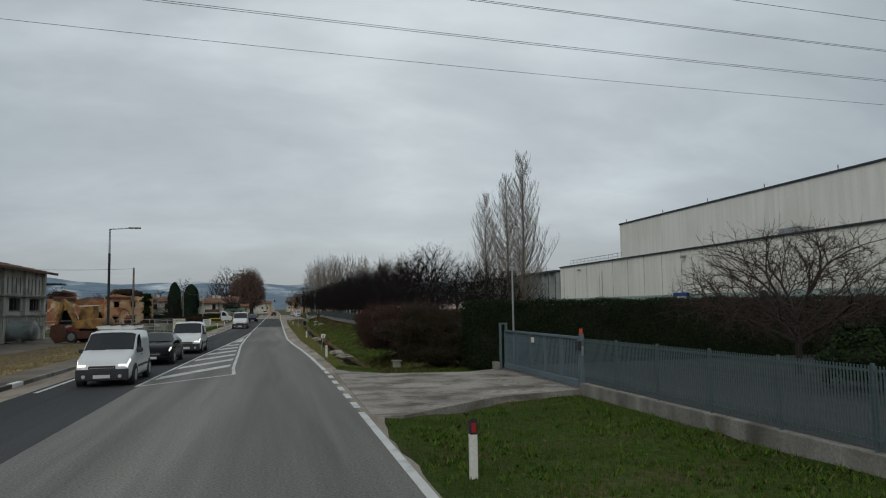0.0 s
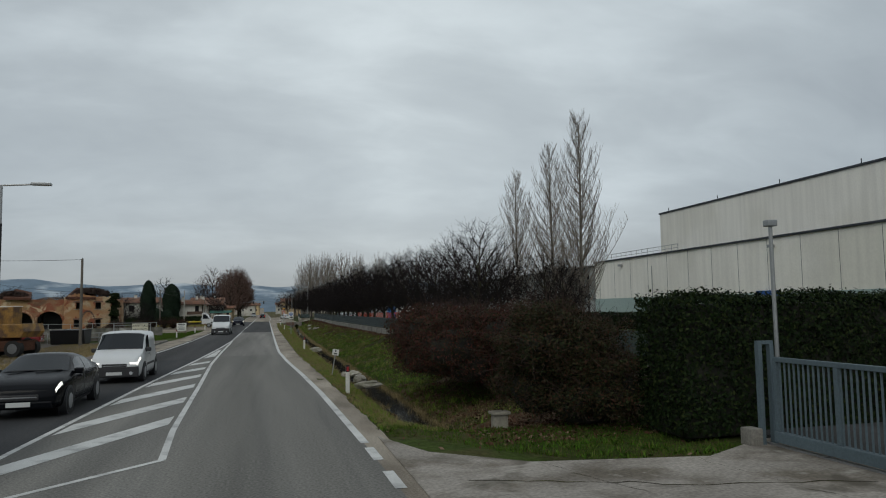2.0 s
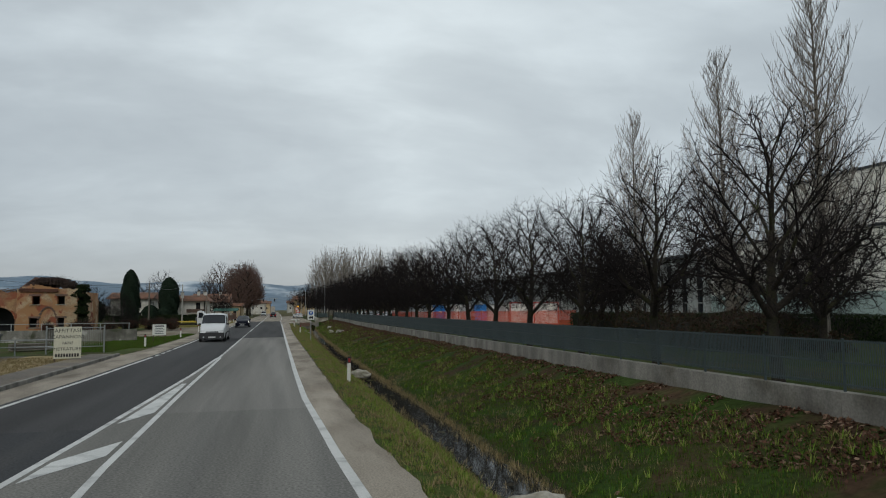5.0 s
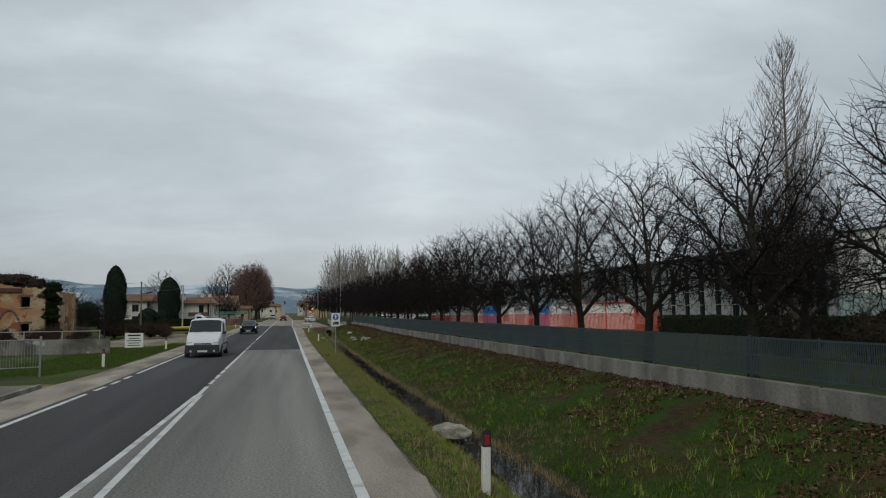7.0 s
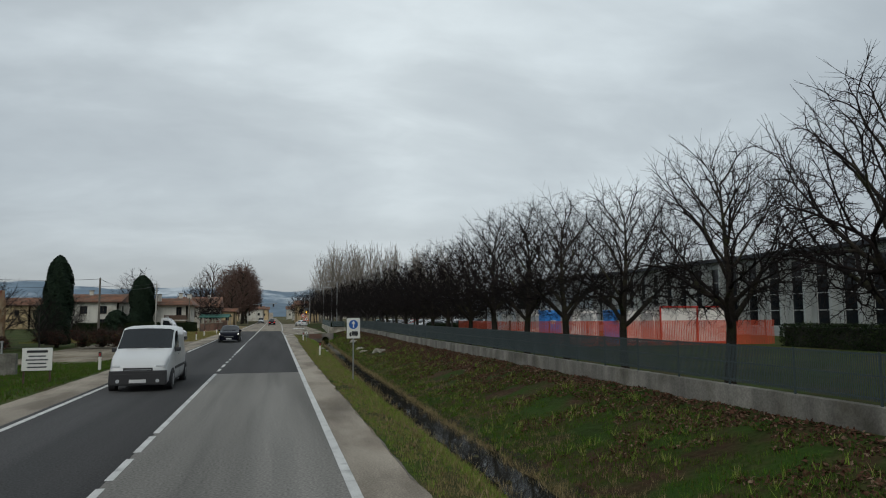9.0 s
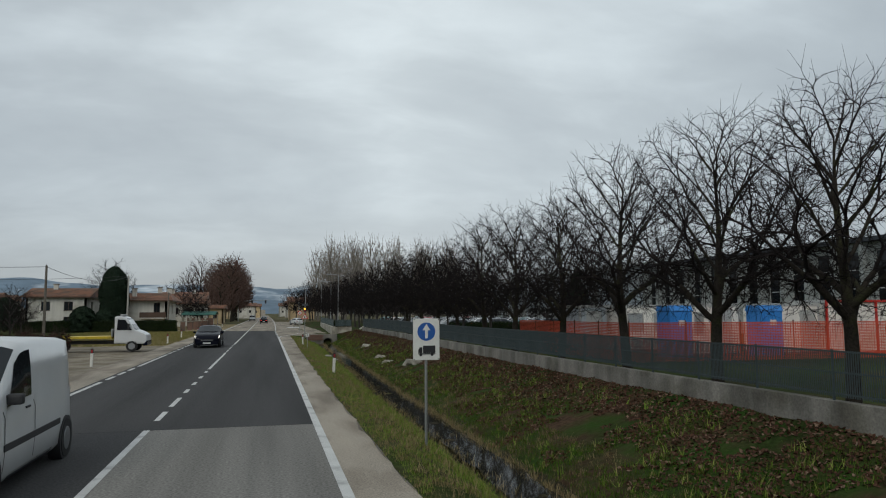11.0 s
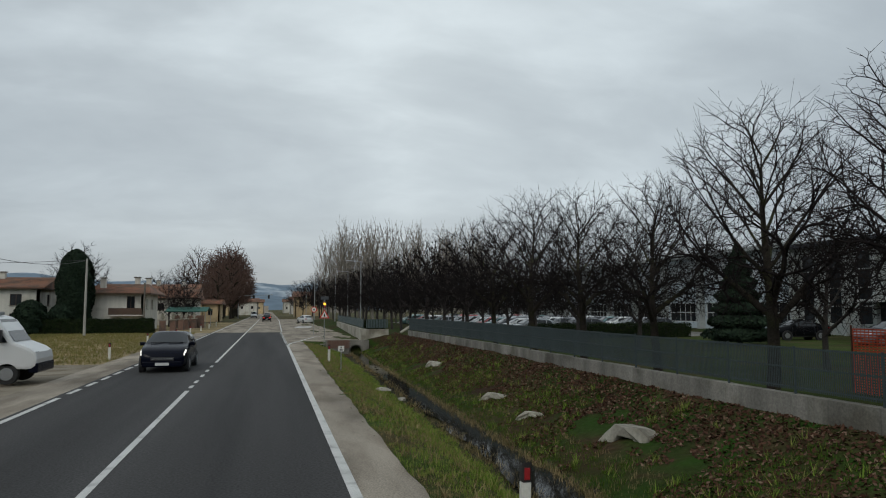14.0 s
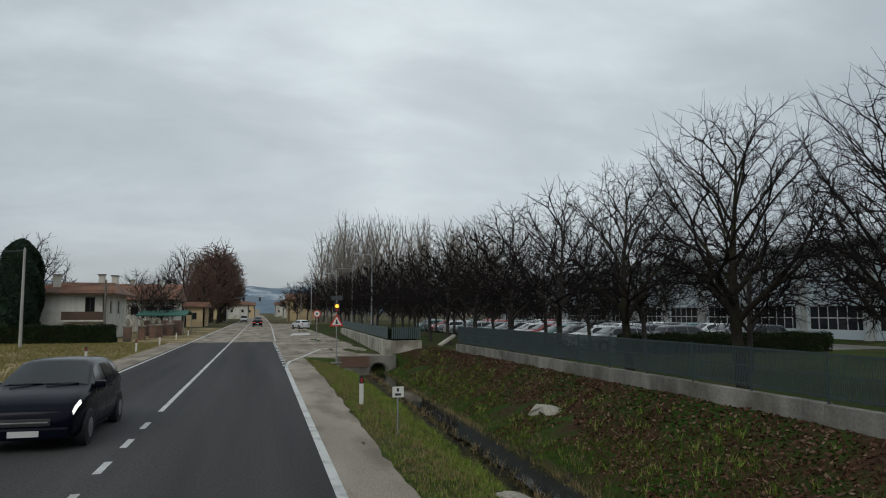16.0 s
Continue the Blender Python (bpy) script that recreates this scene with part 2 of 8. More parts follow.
M["sign_white"] = surface("white_sign_face", (0.66, 0.66, 0.62), 0.45, 0, 20, 2.0, 0.05, 0.0)
M["sign_cream"] = surface("cream_sign_face", (0.58, 0.56, 0.44), 0.6, 0, 20, 2.0, 0.08, 0.0)
M["sign_blue"] = surface("blue_sign_face", (0.012, 0.085, 0.32), 0.4, 0, 20, 2.0, 0.05, 0.0)
M["sign_red"] = surface("red_sign_face", (0.55, 0.035, 0.025), 0.4, 0, 20, 2.0, 0.05, 0.0)
M["ink"] = surface("black_lettering", (0.012, 0.012, 0.014), 0.6, 0, 20, 2.0, 0.05, 0.0)
M["factory"] = surface("factory_panels", (0.84, 0.82, 0.75), 0.85, 0, 6, 0.12, 0.04, 0.1, (0.76, 0.74, 0.66), 0.4, streak=0.16)
M["factory_band"] = surface("green_base_band", (0.33, 0.42, 0.40), 0.85, 0, 6, 0.2, 0.08, 0.1)
M["dark_edge"] = surface("dark_roof_edge", (0.035, 0.04, 0.048), 0.6, 0.2, 10, 1.0, 0.15, 0.05)
M["office"] = surface("grey_precast_concrete", (0.33, 0.355, 0.35), 0.85, 0, 8, 0.4, 0.1, 0.1, (0.26, 0.28, 0.27), 0.35, streak=0.2)
M["office_blue"] = surface("blue_grey_panels", (0.40, 0.46, 0.50), 0.8, 0, 8, 0.4, 0.08, 0.05)
M["frame_pale"] = surface("pale_window_frame", (0.42, 0.43, 0.42), 0.5, 0.1, 20, 2, 0.08, 0.0)
M["plaster_white"] = surface("white_house_plaster", (0.58, 0.56, 0.50), 0.9, 0, 8, 0.5, 0.08, 0.15, (0.40, 0.37, 0.31), 0.35, streak=0.35)
M["plaster_ochre"] = surface("ochre_house_plaster", (0.50, 0.38, 0.22), 0.9, 0, 8, 0.5, 0.1, 0.15, (0.38, 0.28, 0.16), 0.35)
M["ruin"] = surface("crumbling_ochre_plaster", (0.34, 0.22, 0.105), 0.95, 0, 9, 0.55, 0.25, 0.5, (0.24, 0.125, 0.07), 0.55)
M["ruin_pale"] = surface("peeling_pale_plaster", (0.45, 0.35, 0.22), 0.95, 0, 9, 0.55, 0.25, 0.5, (0.36, 0.17, 0.09), 0.5)
M["brick"] = surface("old_red_brick", (0.165, 0.095, 0.070), 0.9, 0, 14, 1.0, 0.25, 0.4, (0.10, 0.075, 0.06), 0.45)
M["tile_roof"] = surface("clay_roof_tiles", (0.215, 0.105, 0.066), 0.9, 0, 12, 0.8, 0.25, 0.5, (0.13, 0.085, 0.062), 0.5)
M["timber"] = surface("dark_timber", (0.075, 0.045, 0.030), 0.8, 0, 20, 1.5, 0.25, 0.2)
M["grey_render"] = surface("grey_stained_render", (0.43, 0.42, 0.37), 0.9, 0, 8, 0.5, 0.12, 0.15, (0.22, 0.215, 0.19), 0.4, streak=0.5)
M["stone"] = surface("pale_field_stone", (0.30, 0.28, 0.235), 0.95, 0, 12, 2.0, 0.25, 0.6, (0.20, 0.19, 0.14), 0.45)
M["tyre"] = surface("tyre_rubber", (0.014, 0.014, 0.014), 0.85, 0, 30, 3, 0.2, 0.1)
M["rim"] = surface("alloy_rim", (0.32, 0.33, 0.34), 0.35, 0.8, 30, 3, 0.1, 0.0)
M["car_black"] = paint("black_car_paint", (0.004, 0.0045, 0.006), 0.25, 0, 0.06)
M["car_blue"] = paint("dark_blue_car_paint", (0.003, 0.004, 0.010), 0.22, 0, 0.04)
for key in ("car_black", "car_blue"):
    M[key].node_tree.nodes["Principled BSDF"].inputs["Specular IOR Level"].default_value = 0.10
M["car_white"] = paint("white_car_paint", (0.56, 0.57, 0.57), 0.3)
M["car_silver"] = paint("silver_car_paint", (0.20, 0.215, 0.225), 0.3, 0.4)
M["car_grey"] = paint("dark_grey_car_paint", (0.065, 0.070, 0.078), 0.3, 0.3)
M["car_red"] = paint("red_car_paint", (0.30, 0.022, 0.022), 0.3)
M["car_teal"] = paint("pale_teal_car_paint", (0.10, 0.19, 0.19), 0.3, 0.3)
# black plastic; its black also stands in for shade in unlit rooms
M["bumper"] = surface("black_plastic_and_room_shade", (0.022, 0.022, 0.024), 0.65, 0, 30, 3, 0.1, 0.0)
M["headlight"] = paint("headlight_lens", (0.55, 0.57, 0.58), 0.15, 0.2)
M["taillight"] = paint("taillight_lens", (0.33, 0.012, 0.014), 0.2)
M["plate"] = surface("number_plate", (0.55, 0.56, 0.55), 0.5, 0, 30, 3, 0.05, 0.0)
M["yellow_machine"] = surface("worn_yellow_machine_paint", (0.27, 0.145, 0.032), 0.6, 0.1, 14, 2.0, 0.25, 0.1, (0.10, 0.055, 0.028), 0.5)
M["yellow_deck"] = surface("yellow_truck_deck", (0.55, 0.40, 0.02), 0.5, 0.1, 14, 2.0, 0.12, 0.05, (0.35, 0.25, 0.04), 0.3)
M["rust"] = surface("rusty_steel", (0.10, 0.042, 0.025), 0.85, 0.3, 14, 2.0, 0.3, 0.2)
M["tank"] = surface("grey_tank_paint", (0.20, 0.235, 0.235), 0.6, 0.2, 10, 1.0, 0.15, 0.1, (0.12, 0.12, 0.11), 0.4)
M["orange_net"] = surface("orange_site_netting", (0.55, 0.075, 0.030), 0.75, 0, 20, 0.5, 0.18, 0.1, (0.40, 0.05, 0.022), 0.4)
M["cabin_white"] = surface("site_cabin_panels", (0.82, 0.80, 0.75), 0.5, 0, 12, 0.7, 0.06, 0.05, (0.70, 0.67, 0.60), 0.3, streak=0.15)
M["cabin_blue"] = surface("blue_cabin_plastic", (0.025, 0.22, 0.62), 0.5, 0, 12, 0.7, 0.1, 0.05)
M["green_awning"] = surface("green_awning_cloth", (0.016, 0.095, 0.07), 0.8, 0, 12, 0.7, 0.15, 0.05)
# the blue of the distant haze is mixed into both ridge colours
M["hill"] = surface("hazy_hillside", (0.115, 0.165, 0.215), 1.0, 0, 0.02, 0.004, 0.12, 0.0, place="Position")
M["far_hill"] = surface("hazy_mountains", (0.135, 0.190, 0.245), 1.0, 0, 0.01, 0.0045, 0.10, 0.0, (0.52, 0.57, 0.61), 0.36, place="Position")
M["town"] = surface("far_town_walls", (0.30, 0.27, 0.23), 0.9, 0, 0.5, 0.06, 0.2, 0.0)

glass = bpy.data.materials.new("window_glass")
glass.use_nodes = True
gb = glass.node_tree.nodes["Principled BSDF"]
gb.inputs["Base Color"].default_value = (0.012, 0.015, 0.018, 1)
gb.inputs["Roughness"].default_value, gb.inputs["Specular IOR Level"].default_value = 0.06, 0.35
M["glass"] = glass
# window pane with a pale blue-grey base colour and more roughness
lit = glass.copy()
lit.name = "pale_blind_window"
lit.node_tree.nodes["Principled BSDF"].inputs["Base Color"].default_value = (0.42, 0.45, 0.47, 1)
lit.node_tree.nodes["Principled BSDF"].inputs["Roughness"].default_value = 0.25
M["blind"] = lit
water = bpy.data.materials.new("ditch_water")
water.use_nodes = True
wb = water.node_tree.nodes["Principled BSDF"]
wb.inputs["Base Color"].default_value = (0.020, 0.020, 0.016, 1)
wb.inputs["Roughness"].default_value = 0.05
wt = water.node_tree.nodes.new("ShaderNodeTexNoise")
wt.inputs["Scale"].default_value = 3.0
wp = water.node_tree.nodes.new("ShaderNodeBump")
wp.inputs["Strength"].default_value, wp.inputs["Distance"].default_value = 0.14, 0.03
water.node_tree.links.new(wt.outputs["Fac"], wp.inputs["Height"])
water.node_tree.links.new(wp.outputs[0], wb.inputs["Normal"])
M["water"] = water
lamp_on = bpy.data.materials.new("lit_headlamp")
lamp_on.use_nodes = True
lb = lamp_on.node_tree.nodes["Principled BSDF"]
lb.inputs["Emission Color"].default_value = (1.0, 0.96, 0.86, 1)
lb.inputs["Emission Strength"].default_value = 1.3
M["lamp_on"] = lamp_on
stop_on = bpy.data.materials.new("lit_tail_lamp")
stop_on.use_nodes = True
sb = stop_on.node_tree.nodes["Principled BSDF"]
sb.inputs["Base Color"].default_value = (0.4, 0.01, 0.01, 1)
sb.inputs["Emission Color"].default_value = (1.0, 0.04, 0.03, 1)
sb.inputs["Emission Strength"].default_value = 0.7
M["stop_on"] = stop_on
amber_on = bpy.data.materials.new("lit_amber_lamp")
amber_on.use_nodes = True
ab_ = amber_on.node_tree.nodes["Principled BSDF"]
ab_.inputs["Base Color"].default_value = (0.7, 0.30, 0.02, 1)
ab_.inputs["Emission Color"].default_value = (1.0, 0.55, 0.05, 1)
ab_.inputs["Emission Strength"].default_value = 1.4
M["amber_on"] = amber_on


def blotch(key, colour, scale, lo, hi):
    """Adds patches of one more colour with ragged edges to a material: bare brick, fallen plaster, damp, moss."""
    n, l = M[key].node_tree.nodes, M[key].node_tree.links
    b = n["Principled BSDF"]
    before = b.inputs["Base Color"].links[0].from_socket
    t = n.new("ShaderNodeTexNoise")
    t.inputs["Scale"].default_value, t.inputs["Detail"].default_value, t.inputs["Distortion"].default_value = scale, 7.0, 0.6
    l.new(n.new("ShaderNodeNewGeometry").outputs["Position"], t.inputs["Vector"])
    r = n.new("ShaderNodeMapRange")
    r.inputs[1].default_value, r.inputs[2].default_value = lo, hi
    l.new(t.outputs["Fac"], r.inputs[0])
    m = n.new("ShaderNodeMixRGB")
    m.inputs["Color2"].default_value = (*colour, 1)
    l.new(r.outputs[0], m.inputs["Fac"])
    l.new(before, m.inputs["Color1"])
    l.new(m.outputs[0], b.inputs["Base Color"])


blotch("ruin", (0.25, 0.085, 0.045), 0.55, 0.54, 0.61)
blotch("ruin", (0.52, 0.40, 0.25), 0.8, 0.60, 0.66)
blotch("ruin_pale", (0.33, 0.175, 0.08), 0.5, 0.47, 0.57)
blotch("ruin_pale", (0.24, 0.075, 0.038), 0.9, 0.58, 0.63)
blotch("ruin", (0.10, 0.065, 0.04), 0.35, 0.62, 0.72)
M["old_wall"] = surface("mossy_old_wall", (0.24, 0.23, 0.20), 0.95, 0, 10, 0.6, 0.2, 0.3, (0.12, 0.115, 0.095), 0.5, place="Position", streak=0.6)
blotch("old_wall", (0.40, 0.39, 0.35), 0.9, 0.58, 0.66)
blotch("old_wall", (0.045, 0.05, 0.025), 0.5, 0.56, 0.66)
blotch("concrete_slab", (0.11, 0.098, 0.08), 0.7, 0.56, 0.68)
blotch("concrete_slab", (0.36, 0.34, 0.30), 1.6, 0.62, 0.72)
blotch("bank", (0.024, 0.058, 0.009), 0.8, 0.46, 0.72)


# ---- building helpers ----
def mesh_ob(name, verts, faces, mats, parent=None, label="", smooth=False, slots=None):
    me = bpy.data.meshes.new(name)
    me.from_pydata([tuple(v) for v in verts], [], [tuple(f) for f in faces])
    for m in mats if isinstance(mats, (list, tuple)) else [mats]:
        me.materials.append(M[m])
    if slots is not None:
        me.polygons.foreach_set("material_index", slots)
    if smooth:
        me.polygons.foreach_set("use_smooth", [True] * len(me.polygons))
    me.update()
    ob = new(name, me)
    if parent:
        ob.parent = parent
    if label:
        ob["label"] = label
    return ob


def fast_mesh(name, verts, quads, mat, parent=None):
    """A mesh of many alike faces out of arrays: verts (n, 3), faces (m, 3 or 4)."""
    me = bpy.data.meshes.new(name)
    k = quads.shape[1]
    me.vertices.add(len(verts))
    me.vertices.foreach_set("co", verts.astype(np.float32).ravel())
    me.loops.add(quads.size)
    me.loops.foreach_set("vertex_index", quads.astype(np.int32).ravel())
    me.polygons.add(len(quads))
    me.polygons.foreach_set("loop_start", np.arange(0, quads.size, k, dtype=np.int32))
    me.polygons.foreach_set("loop_total", np.full(len(quads), k, dtype=np.int32))
    me.materials.append(M[mat])
    me.update(calc_edges=True)
    ob = new(name, me)
    if parent:
        ob.parent = parent
    return ob


def part(name, bm, material, parent, label="", smooth=False):
    """Links a bmesh as one mesh object under a thing or a part."""
    me = bpy.data.meshes.new(name)
    bm.to_mesh(me)
    bm.free()
    me.materials.append(M[material])
    if smooth:
        me.polygons.foreach_set("use_smooth", [True] * len(me.polygons))
    ob = new(name, me)
    ob.parent = parent
    if label:
        ob["label"] = label
    return ob


def shared(name, me, parent, m):
    """One more piece on the same mesh."""
    ob = new(name, me)
    ob.parent = parent
    ob.matrix_basis = m
    return ob


def thing(name, label, category, group="", m=None, kind=""):
    ob = new(name)
    ob.empty_display_size = 0.2
    if m is not None:
        ob.matrix_basis = m
    return tagged(ob, label, category, group, kind)


def box(bm, x0, x1, y0, y1, z0, z1, bevel=0.0, m=None):
    vs = [bm.verts.new(c) for c in ((x0, y0, z0), (x1, y0, z0), (x1, y1, z0), (x0, y1, z0), (x0, y0, z1), (x1, y0, z1), (x1, y1, z1), (x0, y1, z1))]
    fs = [bm.faces.new([vs[i] for i in q]) for q in ((3, 2, 1, 0), (4, 5, 6, 7), (0, 1, 5, 4), (1, 2, 6, 5), (2, 3, 7, 6), (3, 0, 4, 7))]
    if m is not None:
        bmesh.ops.transform(bm, matrix=m, verts=vs)
    if bevel:
        bmesh.ops.bevel(bm, geom=list({e for f in fs for e in f.edges}), offset=bevel, segments=2, affect="EDGES", profile=0.6)
    return bm


def boxed(x0, x1, y0, y1, z0, z1, bevel=0.0, m=None):
    return box(bmesh.new(), x0, x1, y0, y1, z0, z1, bevel, m)


def rod(bm, a, b, r0, r1=None, sides=8):
    a, b = Vector(a), Vector(b)
    r1 = r0 if r1 is None else r1
    m = Matrix.Translation((a + b) / 2) @ (b - a).to_track_quat("Z", "Y").to_matrix().to_4x4()
    bmesh.ops.create_cone(bm, cap_ends=True, segments=sides, radius1=r0, radius2=r1, depth=(b - a).length, matrix=m)
    return bm


def rods(a, b, r0, r1=None, sides=8):
    return rod(bmesh.new(), a, b, r0, r1, sides)


def extruded(outline, x0, x1, bevel=0.0):
    """A flat outline of (y, z) pairs, pushed from x0 to x1."""
    bm = bmesh.new()
    a = [bm.verts.new((x0, y, z)) for y, z in outline]
    b = [bm.verts.new((x1, y, z)) for y, z in outline]
    caps = [bm.faces.new(a[::-1]), bm.faces.new(b)]
    for i in range(len(a)):
        j = (i + 1) % len(a)
        bm.faces.new((a[i], a[j], b[j], b[i]))
    bmesh.ops.recalc_face_normals(bm, faces=bm.faces)
    if bevel:
        bmesh.ops.bevel(bm, geom=list({e for f in caps for e in f.edges}), offset=bevel, segments=2, affect="EDGES", profile=0.6)
    return bm


def tube_arrays(lines, sides):
    """Tapered tubes along polylines [(points (n, 3), radii (n,))] as arrays of vertices and quads."""
    vs, fs, base = [], [], 0
    ang = np.linspace(0, 2 * np.pi, sides, endpoint=False)
    ring = np.stack([np.cos(ang), np.sin(ang)], 1)
    for pts, rad in lines:
        pts, rad = np.asarray(pts, float), np.asarray(rad, float)
        d = np.gradient(pts, axis=0)
        d /= np.linalg.norm(d, axis=1, keepdims=True) + 1e-9
        ref = np.where(np.abs(d[:, 2:3]) > 0.9, np.array([[1.0, 0, 0]]), np.array([[0, 0, 1.0]]))
        u = np.cross(d, ref)
        u /= np.linalg.norm(u, axis=1, keepdims=True) + 1e-9
        w = np.cross(d, u)
        v = pts[:, None, :] + rad[:, None, None] * (ring[None, :, :1] * u[:, None] + ring[None, :, 1:] * w[:, None])
        n = len(pts)
        vs.append(v.reshape(-1, 3))
        i = np.arange(n - 1)[:, None] * sides + np.arange(sides)[None]
        j = np.arange(n - 1)[:, None] * sides + (np.arange(sides)[None] + 1) % sides
        fs.append((np.stack([i, j, j + sides, i + sides], -1).reshape(-1, 4)) + base)
        base += n * sides
    return np.concatenate(vs), np.concatenate(fs)


def smooth01(a, b, v):
    t = min(1.0, max(0.0, (v - a) / (b - a)))
    return t * t * (3 - 2 * t)


def along(table, v):
    """Reads a table of (v, value) pairs, straight between them."""
    if v <= table[0][0]:
        return table[0][1]
    for (a, p), (b, q) in zip(table, table[1:]):
        if v <= b:
            return p + (q - p) * (v - a) / (b - a)
    return table[-1][1]


# ---- ground ----
ROAD_R = [(-80, 2.16), (16, 2.16), (19, 2.5), (31, 2.5), (45, 2.3), (60, 1.95), (110, 1.95), (140, 2.2), (158, 2.5), (900, 2.6)]
ROAD_L = [(-80, -8.5), (45, -8.55), (56, -7.85), (84, -7.95), (90, -6.6), (900, -6.6)]
LINE_R = [(-80, 2.03), (20, 2.03), (31, 1.98), (40, 1.80), (47, 1.56), (54, 1.25), (62, 1.02), (70, 0.99), (100, 1.04), (163, 1.22)]
LINE_L = [(-80, -7.3), (37, -7.22), (54, -6.75), (70, -6.15), (84, -5.9), (900, -5.85)]
DITCH = [(2.0, -0.03), (2.5, -0.05), (3.0, -0.20), (3.4, -0.46), (3.8, -0.76), (4.12, -0.95), (4.7, -1.02), (5.25, -0.98), (5.55, -0.80), (6.7, -0.53), (8.0, -0.19), (9.0, 0.16), (9.7, 0.42), (10.3, 0.45), (60, 0.48)]
STREAM = [(37, 4.52), (70, 4.55), (91, 4.65), (106, 4.82), (126, 5.16), (134, 5.42), (143.6, 5.70), (156, 6.15), (170, 6.65)]
FLAT = [(2.0, -0.03), (3.2, -0.05), (4.6, -0.20), (6.4, -0.18), (8.4, -0.13), (10, -0.10), (14, 0.0), (60, 0.02)]
APRON = [(2.0, -0.03), (7.2, -0.03), (7.6, 0.1), (9.0, 0.42), (10.3, 0.5), (60, 0.5)]


def ditch_x(x, y):
    """Where x lies in the ditch's cross-section, whose stream wanders to the right."""
    if not 2.5 < x < 9.7:
        return x
    c = along(STREAM, y)
    return 2.5 + (x - 2.5) * 2.22 / (c - 2.5) if x < c else 4.72 + (x - c) * 4.98 / (9.7 - c)


def ground_z(x, y):
    if x >= 2.0:
        d = smooth01(33.0, 37.0, y)
        a = smooth01(170.4, 170.8, y)
        z = along(FLAT, x) * (1 - d) + along(DITCH, ditch_x(x, y)) * d
        z += 0.18 * smooth01(122, 146, y) * smooth01(8.3, 9.7, x) * (1 - smooth01(11, 14, x))
        z = z * (1 - a) + along(APRON, x) * a
        if 18.5 < x < 41.5 and 145 < y < 236:
            z = 0.29
        if x > 60:
            z *= max(0.0, 1 - (x - 60) / 60)
        q = ditch_x(x, y)
        rough = (0.10 if 3.7 < q < 6.0 and y > 37 else 0.05) if x < 10.5 else 0.01
    elif x < -6.4:
        z = -0.05 - 0.22 * smooth01(86, 92, y) * (1 - smooth01(122, 130, y)) * smooth01(-8.8, -10.5, x)
        rough = 0.03 if -20 < x < -8.5 else 0.0
    else:
        return -0.07
    return z + rough * (noise.noise((x * 0.9, y * 0.9, 0.3)) + 0.5 * noise.noise((x * 2.6, y * 2.6, 4.0)))


def ground_kind(x, y):
    if x > 2.0:
        if y > 170.6:
            return 0 if x < 7.4 else 1
        if y < 33:
            return 0
        if x > 9.9:
            return 6
        q = ditch_x(x, y)
        if 4.15 < q < 5.5 and y > 37:
            return 5
        if q > 5.4:
            return 2 if y < 47 else 1
        return 0
    if x < -6.4:
        if y < 86:
            return 3 if x > -13.2 else 4
        if x < -20:
            return 0
        if 120 < y < 150 and x > -16:
            return 7
        if y > 150:
            return 3
        return 0
    return 4


gx = sorted({*np.round(np.arange(2.0, 11.0, 0.22), 3), *np.round(np.arange(-14, -6.3, 0.5), 3), -6.38, 1.9, *range(11, 21, 1), *range(20, 61, 4),
             80, 120, 200, 400, 900, 2000, 4800, *(-v for v in (16, 18, 20, 22, 26, 32, 40, 60, 90, 140, 240, 480, 1000, 2200, 4800))})
gy = sorted({-4800, -1500, -500, -200, -100, -60, -40, -20, -10, *np.round(np.arange(0, 174, 0.6), 2), 170.4, 170.8, *range(170, 261, 5), 280, 310, 350, 420, 520, 700, 1000, 1600, 2600, 4800})
gv = [(x, y, ground_z(x, y)) for y in gy for x in gx]
gf, gs, nx = [], [], len(gx)
for j in range(len(gy) - 1):
    for i in range(nx - 1):
        gf.append((j * nx + i, j * nx + i + 1, (j + 1) * nx + i + 1, (j + 1) * nx + i))
        cx, cy = (gx[i] + gx[i + 1]) / 2, (gy[j] + gy[j + 1]) / 2
        gs.append(8 if abs(cx) > 60 or cy > 260 or cy < -20 else ground_kind(cx, cy))
ground = mesh_ob("ground", gv, gf, ["grass", "bank", "litter", "dry", "lot", "mud", "grass", "gravel", "field"], smooth=True, slots=gs)
tagged(ground, "winter grass verges, ditch bank and bare yards", "ground", kind="structure")

# water standing in the ditch
wv, wf = [], []
wy = np.arange(36.5, 170.6, 0.5)
for k, y in enumerate(wy):
    c = along(STREAM, y) + 0.16 * noise.noise((y * 0.55, 3.0, 0.0))
    h = 0.46 + 0.22 * noise.noise((y * 0.5, 8.0, 0.0)) + 0.10 * noise.noise((y * 1.7, 5.0, 0.0))
    wv += [(c - h, y, -0.885), (c + h, y, -0.885)]
    if k:
        wf.append((2 * k - 2, 2 * k - 1, 2 * k + 1, 2 * k))
tagged(mesh_ob("ditch_water", wv, wf, "water"), "shallow dark water in the roadside ditch", "water", kind="structure")


